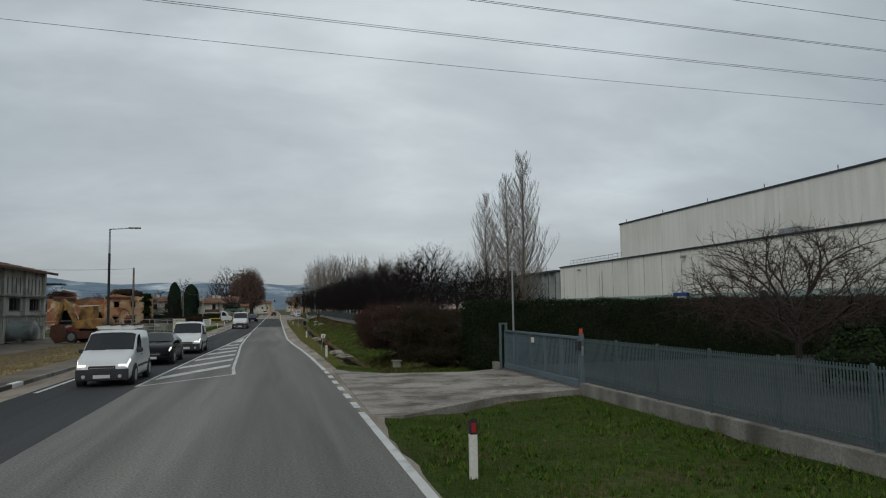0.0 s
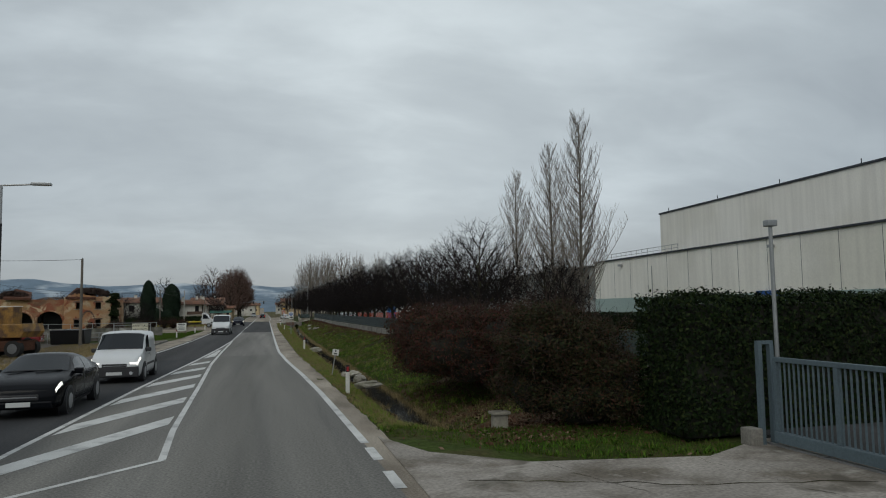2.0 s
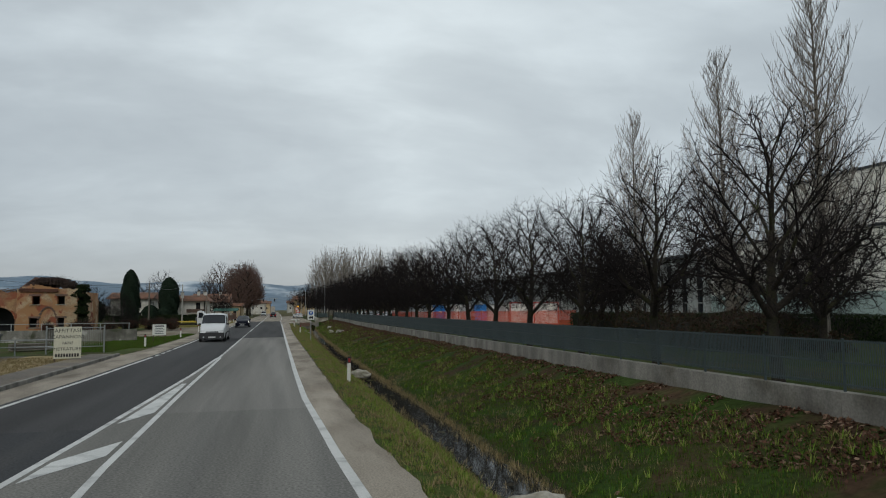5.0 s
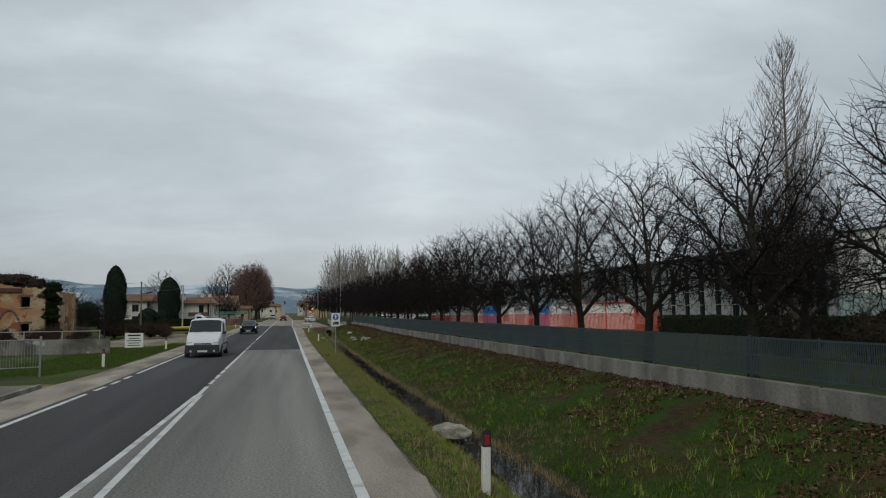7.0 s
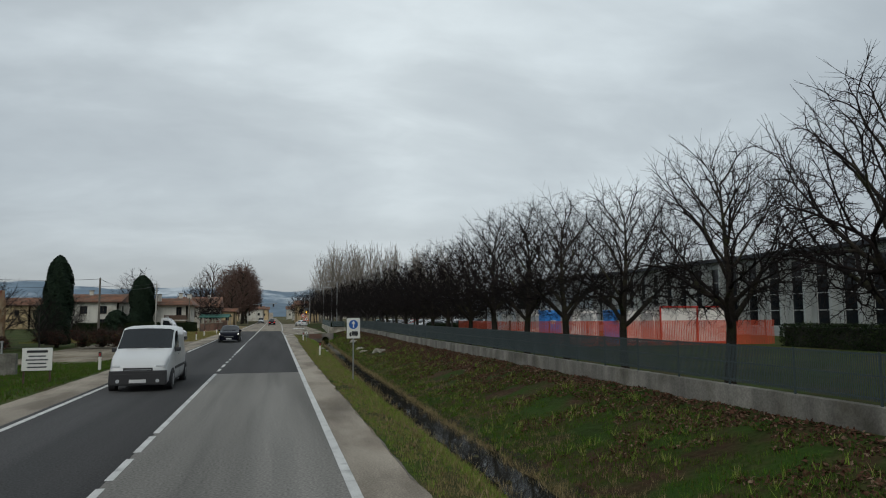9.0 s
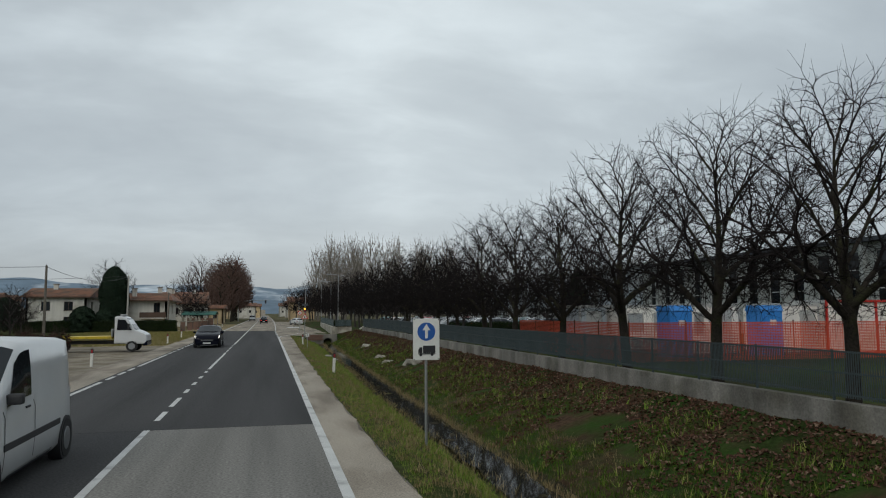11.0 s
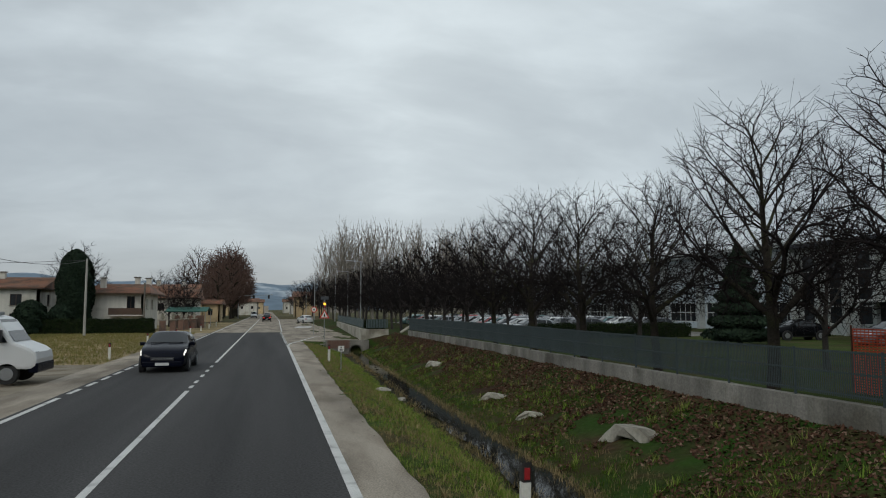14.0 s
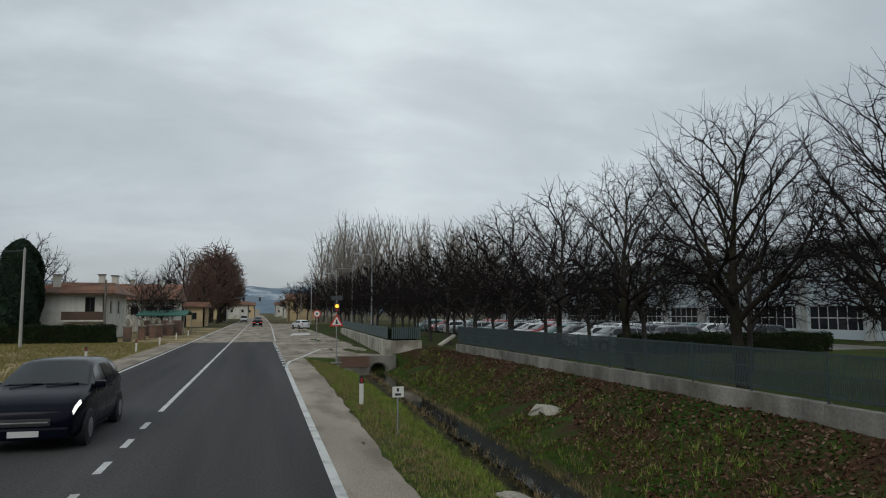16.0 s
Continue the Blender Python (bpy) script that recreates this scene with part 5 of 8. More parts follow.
# side windows by kind: where they start and end at the belt and at the roof, as parts of the length
SIDES = {"sedan": (((0.24, 0.43), (0.31, 0.43)), ((0.445, 0.70), (0.445, 0.59))), "hatch": (((0.12, 0.24), (0.16, 0.24)), ((0.255, 0.44), (0.255, 0.44)), ((0.455, 0.71), (0.455, 0.58))),
         "wagon": (((0.06, 0.20), (0.10, 0.20)), ((0.215, 0.42), (0.215, 0.42)), ((0.435, 0.73), (0.435, 0.61))), "van": (((0.52, 0.73), (0.52, 0.63)),)}
SCREENS = {"sedan": ((0.59, 0.745), (0.17, 0.345)), "hatch": ((0.58, 0.75), (0.025, 0.095)), "wagon": ((0.61, 0.77), (0.025, 0.066)), "van": ((0.62, 0.775),)}


def eased(table, v):
    """Like along(), with rounded corners."""
    return sum(along(table, v + d) for d in (-0.02, -0.01, 0, 0.01, 0.02)) / 5


def car_section(f, L, W, h, kind_of):
    """Half of a car's cross-section at the part f of its length, from the sill up to the roof's middle, as (x, z)."""
    w = W * (1 - 0.15 * abs(2 * f - 1) ** 5)
    zr = eased(ROOF[kind_of], min(1, max(0, f))) * h
    zb = min(eased(BELT.get(kind_of, CAR_BELT), f) * h, zr - 0.01)
    low = 0.21 + 0.07 * abs(2 * f - 1) ** 6
    k = min(1.0, max(0.0, (zr - zb) / (0.33 * h)))
    wr = 0.93 * w + k * ((W - (0.27 if kind_of != "van" else 0.13)) * (w / W) - 0.93 * w)
    e = 0.07 * k
    return [(0.90 * w, low), (0.975 * w, low + 0.09), (w, low + 0.45 * (zb - low)), (0.985 * w, zb - 0.09), (0.955 * w, zb),
            ((0.955 * w + wr) / 2 + 0.018 * k, (zb + zr - e) / 2), (wr, zr - e), (wr * 0.80, zr - e * 0.25), (wr * 0.42, zr), (0.0, zr + 0.006)]


def car_point(f, j, L, W, h, kind_of, s=1):
    sec = car_section(f, L, W, h, kind_of)
    i = min(len(sec) - 2, int(j))
    t = j - i
    x, z = sec[i][0] + (sec[i + 1][0] - sec[i][0]) * t, sec[i][1] + (sec[i + 1][1] - sec[i][1]) * t
    return Vector((s * x, (2 * f - 1) * L, z))


def skin(rows, push):
    """A thin panel over a grid of points, set out by push."""
    bm = bmesh.new()
    vs = [[bm.verts.new(p + push) for p in row] for row in rows]
    for a, b in zip(vs, vs[1:]):
        for i in range(len(a) - 1):
            bm.faces.new((a[i], a[i + 1], b[i + 1], b[i]))
    bmesh.ops.recalc_face_normals(bm, faces=bm.faces)
    return bm


def car(label, category, paint_mat, m, length=4.3, width=1.78, height=1.48, kind_of="hatch", lights="headlight", tails="taillight", group=""):
    """A car that faces local +y: a rounded body, glazing, lamps, bumpers and wheels."""
    t = thing("car" if kind_of != "van" else "van", label, category, group, m)
    L, W, h = length / 2, width / 2, height
    args = (L, W, h, kind_of)
    fs = sorted({*np.linspace(0, 1, 25), 0.01, 0.03, 0.97, 0.985})
    bm = bmesh.new()
    rings = []
    for f in fs:
        half = [car_point(f, j, *args) for j in range(10)]
        rings.append([bm.verts.new(p) for p in half] + [bm.verts.new((-p.x, p.y, p.z)) for p in half[-2::-1]])
    for a, b in zip(rings, rings[1:]):
        for i in range(len(a) - 1):
            bm.faces.new((a[i], a[i + 1], b[i + 1], b[i]))
        bm.faces.new((a[-1], a[0], b[0], b[-1]))
    bm.faces.new(rings[0])
    bm.faces.new(rings[-1][::-1])
    bmesh.ops.recalc_face_normals(bm, faces=bm.faces)
    part("body", bm, paint_mat, t, smooth=True)

    def top_panel(name, f0, f1, mat):
        rows = []
        for k in range(5):
            f = f0 + (f1 - f0) * k / 4
            half = [car_point(f, j, *args) for j in (6.15, 7, 8, 9)]
            rows.append(half + [Vector((-p.x, p.y, p.z)) for p in half[-2::-1]])
        return part(name, skin(rows, Vector((0, 0, 0.012))), mat, t, smooth=True)

    top_panel("windscreen", *SCREENS[kind_of][0], "glass")
    if len(SCREENS[kind_of]) > 1:
        top_panel("rear_window", *SCREENS[kind_of][1], "glass")
    r = 0.325 if kind_of != "van" else 0.335
    fw, rw = L - 0.84, -L + 0.80
    for s in (1, -1):
        for (b0, b1), (t0, t1) in SIDES[kind_of]:
            rows = []
            for k in range(4):
                q = 0.10 + 0.78 * k / 3
                rows.append([car_point((b0 + (t0 - b0) * q) * (1 - u) + (b1 + (t1 - b1) * q) * u, 4 + 2 * q, *args, s) for u in (0, 0.33, 0.66, 1)])
            part("side_window", skin(rows, Vector((s * 0.010, 0, 0))), "glass", t, smooth=True)
        for y in (fw, rw):
            part("wheel_arch", rods((s * (W - 0.2), y, r), (s * (W + 0.002), y, r), r + 0.055, sides=20), "bumper", t)
            wheel(t, s * (W + 0.012), y, r, 0.20)
        rows = [[car_point(f, j, *args, s) for j in (3.25, 3.8, 4.3)] for f in (0.915, 0.94, 0.965, 0.985)]
        part("headlamp", skin(rows, Vector((s * 0.006, 0.012, 0.006))), lights, t)
        rows = [[car_point(f, j, *args, s) for j in (3.0, 3.5, 4.0, 4.4)] for f in (0.004, 0.02, 0.045)]
        part("tail_lamp", skin(rows, Vector((s * 0.010, -0.004, 0.004))), tails, t)
        zt = 0.50 * h if kind_of != "van" else 0.42 * h
        part("tail_lamp", boxed(min(s * 0.50 * W, s * 0.80 * W), max(s * 0.50 * W, s * 0.80 * W), -L - 0.015, -L + 0.03, zt, zt + 0.13, 0.015), tails, t)
        zm = 0.645 * h if kind_of != "van" else 0.58 * h
        ym = (2 * SIDES[kind_of][-1][0][1] - 1) * L - 0.12
        part("mirror", boxed(min(s * 0.92 * W, s * (W + 0.14)), max(s * 0.92 * W, s * (W + 0.14)), ym - 0.1, ym + 0.05, zm, zm + 0.15, 0.04), "bumper" if kind_of == "van" else paint_mat, t)
    for s in (1, -1):
        for f in ((0.30, 0.50, 0.70) if kind_of != "van" else (0.50, 0.745)):
            rows = [[car_point(f - 0.0025, j, *args, s), car_point(f + 0.0025, j, *args, s)] for j in (0.9, 1.5, 2, 2.5, 3, 3.5, 4.0)]
            part("door_seam", skin(rows, Vector((s * 0.004, 0, 0))), "bumper", t)
        for f in ((0.36, 0.56) if kind_of != "van" else (0.56,)):
            c = car_point(f, 3.3, *args, s)
            part("door_handle", boxed(c.x - 0.02, c.x + 0.02, c.y - 0.10, c.y + 0.10, c.z - 0.015, c.z + 0.015, 0.008), "bumper" if kind_of == "van" else paint_mat, t)
        rows = [[car_point(f, j, *args, s) for j in (0.1, 0.6, 1.05)] for f in np.linspace(0.30, 0.70, 7)]
        part("sill", skin(rows, Vector((s * 0.006, 0, 0))), "bumper", t)
    f_w = SCREENS[kind_of][0][1]
    for x in (-0.30, 0.28):
        c = car_point(f_w, 8, *args)
        part("wiper", boxed(-0.30, 0.30, -0.012, 0.012, 0.0, 0.015, 0.0, Matrix.Translation((x * W * 1.2, c.y + 0.02, c.z + 0.02)) @ Matrix.Rotation(radians(6), 4, "Z")), "bumper", t)
    if kind_of == "van":
        for s in (1, -1):
            part("headlamp", boxed(min(s * 0.56 * W, s * 0.82 * W), max(s * 0.56 * W, s * 0.82 * W), L - 0.14, L - 0.004, 0.352 * h, 0.405 * h, 0.025), lights, t)
            part("fog_lamp", rods((s * 0.62 * W, L + 0.02, 0.36), (s * 0.62 * W, L + 0.036, 0.36), 0.06, sides=12), "headlight", t)
        part("lower_bumper", boxed(-0.90 * W, 0.90 * W, L - 0.14, L + 0.026, 0.22, 0.325 * h, 0.04), "bumper", t)
        for s in (1, -1):
            part("side_trim", boxed(min(s * (W - 0.03), s * (W + 0.012)), max(s * (W - 0.03), s * (W + 0.012)), rw + 0.45, fw - 0.45, 0.30 * h, 0.345 * h, 0.008), "bumper", t)
    part("grille_bar", boxed(-0.42 * W, 0.42 * W, L + 0.008, L + 0.022, 0.30 * h + 0.065, 0.30 * h + 0.09, 0.004), "rim", t)
    nz = 0.30 * h
    part("grille", boxed(-0.36 * W * 1.3, 0.36 * W * 1.3, L - 0.06, L + 0.012, nz, nz + 0.15, 0.03), "bumper", t)
    part("front_bumper", boxed(-0.80 * W, 0.80 * W, L - 0.10, L + 0.03, 0.24, nz - 0.01, 0.05), "bumper" if kind_of == "van" else paint_mat, t)
    part("rear_bumper", boxed(-0.82 * W, 0.82 * W, -L - 0.035, -L + 0.10, 0.26, 0.46, 0.05), "bumper" if kind_of == "van" else paint_mat, t)
    part("number_plate", boxed(-0.26, 0.26, L + 0.028, L + 0.04, 0.30, 0.41), "plate", t)
    part("number_plate", boxed(-0.26, 0.26, -L - 0.03, -L - 0.006, 0.50, 0.61), "plate", t)
    return t


def stand(x, y, turn, z=None):
    return Matrix.Translation((x, y, 0.0 if z is None else z)) @ Matrix.Rotation(radians(turn), 4, "Z")


van1 = car("white compact delivery van with a ladder rack on its roof", "van", "car_white", stand(-5.55, 30.2, 180), 4.4, 1.80, 1.84, "van", "lamp_on")
for k in range(5):
    part("rack_bar", boxed(-0.62, 0.62, -1.6 + 0.42 * k, -1.56 + 0.42 * k, 1.86, 1.93), "sign_white", van1)
for x in (-0.62, -0.2, 0.2, 0.58):
    part("rack_rail", boxed(x, x + 0.04, -1.7, 0.3, 1.93, 1.97), "sign_white", van1)
car("black saloon car with lit headlamps on the road", "car", "car_black", stand(-5.5, 39.5, 180), 4.6, 1.84, 1.46, "sedan", "lamp_on")
car("white small van on the oncoming lane", "van", "car_white", stand(-5.0, 47.8, 180), 4.3, 1.78, 1.82, "van", "lamp_on")
car("white transit van on the oncoming lane", "van", "car_white", stand(-4.45, 101.6, 180), 5.2, 1.98, 2.15, "van")
car("dark blue sloping-backed car with lit headlamps on the oncoming lane", "car", "car_blue", stand(-4.2, 146.2, 180), 4.7, 1.90, 1.60, "hatch", "lamp_on")
car("black hatchback with red tail lamps on the road ahead", "car", "car_black", stand(-0.5, 268, 0), 4.2, 1.77, 1.43, "hatch", tails="stop_on")
car("grey people carrier on the road ahead", "car", "car_grey", stand(-0.5, 310, 0), 4.4, 1.82, 1.62, "wagon", tails="stop_on")
car("white van far along the oncoming lane", "van", "car_white", stand(-4.3, 330, 180), 4.4, 1.80, 1.84, "van")
car("white hatchback parked on the apron", "car", "car_white", stand(6.3, 246, 20), 4.0, 1.72, 1.46, "hatch")
rp = random.Random(31)
lot_cars = []
for k, (lab, mat, kd) in enumerate((("silver hatchback parked in the works car park", "car_silver", "hatch"), ("white hatchback parked in the works car park", "car_white", "hatch"), ("dark grey estate parked in the works car park", "car_grey", "wagon"),
                                    ("pale teal hatchback parked in the works car park", "car_teal", "hatch"), ("red hatchback parked in the works car park", "car_red", "hatch"), ("white estate parked in the works car park", "car_white", "wagon"),
                                    ("black saloon parked in the works car park", "car_black", "sedan"))):
    lot_cars.append(car(lab, "car", mat, stand(20.6, 168.0 + 2.7 * k, 90, 0.3), 4.1, 1.74, 1.48, kd, group="cars in the car park"))
for row, (x, y0, n) in enumerate(((20.6, 187.0, 13), (27.2, 168.4, 20), (33.5, 172.0, 18))):
    for k in range(n):
        if rp.random() < 0.88:
            copy_thing(lot_cars[rp.choice((0, 0, 0, 5, 2, 2, 3, 3, 4, 6, 6))], stand(x + rp.uniform(-0.2, 0.2), y0 + 2.7 * k + rp.uniform(-0.1, 0.1), rp.choice((90, 90, -90)), 0.3))
for x, y, a, i in ((36.0, 148.5, 80, 0), (37.0, 157.5, 80, 6)):
    copy_thing(lot_cars[i], stand(x, y, a, 0.3))
tagged(mesh_ob("car_park", [(x, y, z) for z in (0.305, 0.1) for x, y in ((19, 165.9), (41, 165.9), (41, 235), (19, 235))], [(0, 1, 2, 3), (4, 5, 1, 0), (5, 6, 2, 1), (6, 7, 3, 2), (7, 4, 0, 3)], "asphalt"), "grey asphalt car park of the works", "car park", kind="structure")

# recovery truck standing across the verge
rtk = thing("recovery_truck", "white cab recovery truck with a yellow flat deck", "truck", m=stand(-11.2, 141.3, -90))
part("cab", extruded([(1.45, 0.55), (3.28, 0.5), (3.44, 0.60), (3.48, 0.85), (3.42, 1.08), (3.25, 1.22), (3.0, 1.33), (2.72, 1.44), (2.42, 1.92), (2.24, 2.16), (2.08, 2.27), (1.85, 2.33), (1.60, 2.34), (1.48, 2.28), (1.45, 2.15)], -0.98, 0.98, 0.10), "car_white", rtk)
pane_quad("windscreen", [(0.85, 2.72, 1.46), (-0.85, 2.72, 1.46), (-0.80, 2.20, 2.20), (0.80, 2.20, 2.20)], "glass", rtk)
for s in (1, -1):
    cs = [(s * 0.985, 1.62, 1.42), (s * 0.985, 2.55, 1.42), (s * 0.985, 2.10, 2.10), (s * 0.985, 1.66, 2.12)]
    pane_quad("side_window", cs if s > 0 else [cs[1], cs[0], cs[3], cs[2]], "glass", rtk)
    for y in (2.55, -1.9):
        wheel(rtk, s * 0.98, y, 0.36, 0.24)
    part("mirror", boxed(min(s * 1.0, s * 1.22), max(s * 1.0, s * 1.22), 2.3, 2.4, 1.45, 1.85, 0.02), "bumper", rtk)
    part("headlamp", boxed(min(s * 0.55, s * 0.93), max(s * 0.55, s * 0.93), 3.32, 3.42, 0.9, 1.1, 0.02), "headlight", rtk)
part("bumper", boxed(-0.96, 0.96, 3.2, 3.5, 0.38, 0.72, 0.05), "car_blue", rtk)
part("chassis", boxed(-0.45, 0.45, -3.4, 2.4, 0.5, 0.72, 0.02), "bumper", rtk)
part("deck", extruded([(1.3, 0.88), (1.3, 1.02), (-2.2, 1.0), (-4.2, 0.72), (-4.2, 0.62), (-2.2, 0.86)], -1.02, 1.02, 0.01), "yellow_deck", rtk, "yellow flat deck")
part("headboard", boxed(-1.0, 1.0, 1.28, 1.36, 1.0, 1.5, 0.02), "galv", rtk)
part("light_bar", boxed(-0.5, 0.5, 1.7, 1.95, 2.34, 2.46, 0.03), "galv", rtk)

# excavator in the yard
ex = thing("excavator", "worn yellow wheeled excavator parked in the yard", "excavator", m=stand(-14.9, 66.5, 75))
part("undercarriage", boxed(-1.0, 1.0, -1.3, 1.3, 0.35, 0.95, 0.06), "rust", ex)
for x in (-1.05, 1.05):
    for y in (-0.95, 0.95):
        wheel(ex, x, y, 0.5, 0.4)
part("turntable", rods((0, 0, 0.95), (0, 0, 1.15), 0.75, 0.75, 20), "rust", ex)
part("house", extruded([(-1.5, 1.15), (0.9, 1.15), (0.9, 1.7), (-0.3, 1.95), (-1.5, 1.95), (-1.65, 1.5)], -1.1, 1.1, 0.06), "yellow_machine", ex)
part("cab", extruded([(-0.2, 1.7), (0.95, 1.6), (1.05, 2.2), (0.85, 2.95), (-0.2, 3.0)], 0.15, 1.1, 0.06), "yellow_machine", ex)
pane_quad("cab_window", [(1.115, -0.1, 1.9), (1.115, 0.9, 1.85), (1.115, 0.8, 2.8), (1.115, -0.1, 2.85)], "glass", ex)
pane_quad("cab_window", [(1.0, 1.04, 1.9), (0.25, 1.04, 1.9), (0.25, 0.90, 2.8), (1.0, 0.90, 2.8)], "glass", ex)
bm2 = bmesh.new()
for x in (0.3, 1.0):
    box(bm2, x, x + 0.05, -0.25, 1.0, 2.98, 3.04)
part("cab_frame", bm2, "sign_white", ex)
part("boom", extruded([(0.6, 1.5), (0.9, 1.5), (1.55, 2.7), (1.95, 3.4), (1.75, 3.6), (1.2, 2.9)], -0.75, -0.35, 0.04), "yellow_machine", ex)
part("arm", extruded([(1.70, 3.65), (2.0, 3.55), (2.5, 1.5), (2.3, 1.4)], -0.72, -0.38, 0.03), "yellow_machine", ex)
part("bucket", extruded([(2.10, 1.55), (2.65, 1.45), (2.75, 0.6), (2.30, 0.02), (1.60, 0.15), (1.85, 0.8)], -1.05, -0.05, 0.04), "rust", ex, "rusty digging bucket")
part("hydraulic_ram", rods((-0.55, 0.9, 1.7), (-0.55, 1.5, 2.5), 0.06), "galv", ex)
part("hydraulic_ram", rods((-0.55, 1.5, 3.3), (-0.55, 2.1, 2.7), 0.05), "galv", ex)

tk = thing("storage_tank", "long grey cylindrical storage tank lying on blocks", "tank")
bmt = bmesh.new()
rod(bmt, (-25.5, 69.2, 0.98), (-19.9, 69.2, 0.98), 0.86, sides=28)
bmesh.ops.create_uvsphere(bmt, u_segments=20, v_segments=10, radius=0.86, matrix=Matrix.Translation((-19.9, 69.2, 0.98)) @ Matrix.Diagonal((0.4, 1, 1, 1)))
part("shell", bmt, "tank", tk, smooth=False)
for x in (-24, -21):
    part("cradle", boxed(x, x + 0.4, 68.5, 69.9, -0.1, 0.32, 0.03), "concrete", tk)


# ---- houses ----
def house(label, x0, x1, y0, y1, eave, ridge, wall_mat, wins, name="house", hip=0.0, over=0.6, chimneys=(), category="house", along_x=True):
    """A house with wall, tiled roof, windows in the two faces towards the road: wins are (face, u, z, w, h)."""
    t = thing(name, label, category)
    for face in "sewn":
        w = (x1 - x0) if face in "sn" else (y1 - y0)
        hs = [(u, u + ww, z, z + hh) for f, u, z, ww, hh in wins if f == face]
        if face == "s":
            m = Matrix.Translation((x0, y0, 0))
        elif face == "e":
            m = Matrix.Translation((x1, y0, 0)) @ Matrix.Rotation(radians(90), 4, "Z")
        elif face == "n":
            m = Matrix.Translation((x1, y1, 0)) @ Matrix.Rotation(radians(180), 4, "Z")
        else:
            m = Matrix.Translation((x0, y1, 0)) @ Matrix.Rotation(radians(-90), 4, "Z")
        face_wall("wall", t, wall_mat, w, eave, 0.3, hs, m)
        for h in hs:
            ob = window(t, m @ Matrix.Translation((h[0], 0, h[2])), h[1] - h[0], h[3] - h[2], 2, 1, frame_mat="timber")
            part("sill", boxed(-0.08, h[1] - h[0] + 0.08, -0.08, 0.1, -0.07, -0.005), "concrete", ob)
    rm = bmesh.new()
    if along_x:
        a = [(x0 - over, y0 - over, eave), (x1 + over, y0 - over, eave), (x1 + over, y1 + over, eave), (x0 - over, y1 + over, eave)]
        ym = (y0 + y1) / 2
        r0, r1 = (x0 - over + hip, ym, ridge), (x1 + over - hip, ym, ridge)
        quads = ((0, 1, 5, 4), (2, 3, 4, 5), (3, 0, 4), (1, 2, 5))
    else:
        a = [(x0 - over, y0 - over, eave), (x1 + over, y0 - over, eave), (x1 + over, y1 + over, eave), (x0 - over, y1 + over, eave)]
        xm = (x0 + x1) / 2
        r0, r1 = (xm, y0 - over + hip, ridge), (xm, y1 + over - hip, ridge)
        quads = ((1, 2, 5, 4), (3, 0, 4, 5), (0, 1, 4), (2, 3, 5))
    vs = [rm.verts.new(c) for c in (*a, r0, r1)]
    for q in quads:
        rm.faces.new([vs[i] for i in q])
    rm.faces.new([vs[i] for i in (3, 2, 1, 0)])
    roof = part("roof", rm, "tile_roof", t, "weathered clay tile roof")
    # tile courses along the slopes
    cm = bmesh.new()
    n = 9
    for k in range(n):
        u = k / n
        for side in ((0, 1), (3, 2)) if along_x else ((0, 3), (1, 2)):
            p, q = Vector(a[side[0]]), Vector(a[side[1]])
            e0, e1 = Vector(r0), Vector(r1)
            rod(cm, p.lerp(e0, u) + Vector((0, 0, 0.02)), q.lerp(e1, u) + Vector((0, 0, 0.02)), 0.05, sides=5)
    tagged(part("tiling", cm, "tile_roof", roof), kind="stuff")
    part("eave_board", boxed(x0 - over, x1 + over, y0 - over, y0 - over + 0.08, eave - 0.16, eave - 0.004), "timber", t)
    part("eave_board", boxed(x1 + over - 0.08, x1 + over, y0 - over, y1 + over, eave - 0.16, eave - 0.006), "timber", t)
    for cx, cy, cz in chimneys:
        c = part("chimney", boxed(cx, cx + 0.6, cy, cy + 0.6, eave, cz, 0.02), wall_mat, t)
        part("chimney_cap", boxed(cx - 0.1, cx + 0.7, cy - 0.1, cy + 0.7, cz, cz + 0.12), "concrete", c)
    return t


# storehouse beside the yard
wh = house("grey two-storey storehouse with stained concrete pilasters", -36, -22, 46, 79, 6.3, 8.2, "grey_render",
           [("e", 3.0 + 5.2 * k, 2.7, 3.0, 1.1) for k in range(6)] + [("s", 3, 2.7, 3, 1.1)], "storehouse", hip=6.0, over=1.0, category="storehouse", along_x=False)
for k in range(7):
    part("pilaster", boxed(-22.0, -21.75, 46.6 + 5.3 * k, 47.1 + 5.3 * k, 0, 6.28, 0.02), "grey_render", wh)
for k in range(30):
    part("slit", boxed(-21.996, -21.97, 47.6 + 1.03 * k, 47.78 + 1.03 * k, 4.2, 5.6), "dark_edge", wh)
part("ledge", boxed(-22.0, -21.55, 46, 79, 3.92, 4.08, 0.02), "concrete", wh)
part("ledge", boxed(-22.0, -21.6, 46, 79, 2.2, 2.34, 0.02), "concrete", wh)
bal = part("baluster", boxed(-0.06, 0.06, -0.06, 0.06, 1.2, 2.2, 0.02), "grey_render", wh)
bal.matrix_basis = Matrix.Translation((-21.75, 52, 0))
for k in range(1, 60):
    shared("baluster", bal.data, wh, Matrix.Translation((-21.75, 52 + 0.45 * k, 0)))
part("side_roof", boxed(-23.6, -20.4, 79.02, 80.6, 5.2, 5.36, 0.02), "dark_edge", wh)
part("downpipe", rods((-21.8, 78.9, 0), (-21.8, 78.9, 6.2), 0.06), "rust", wh)


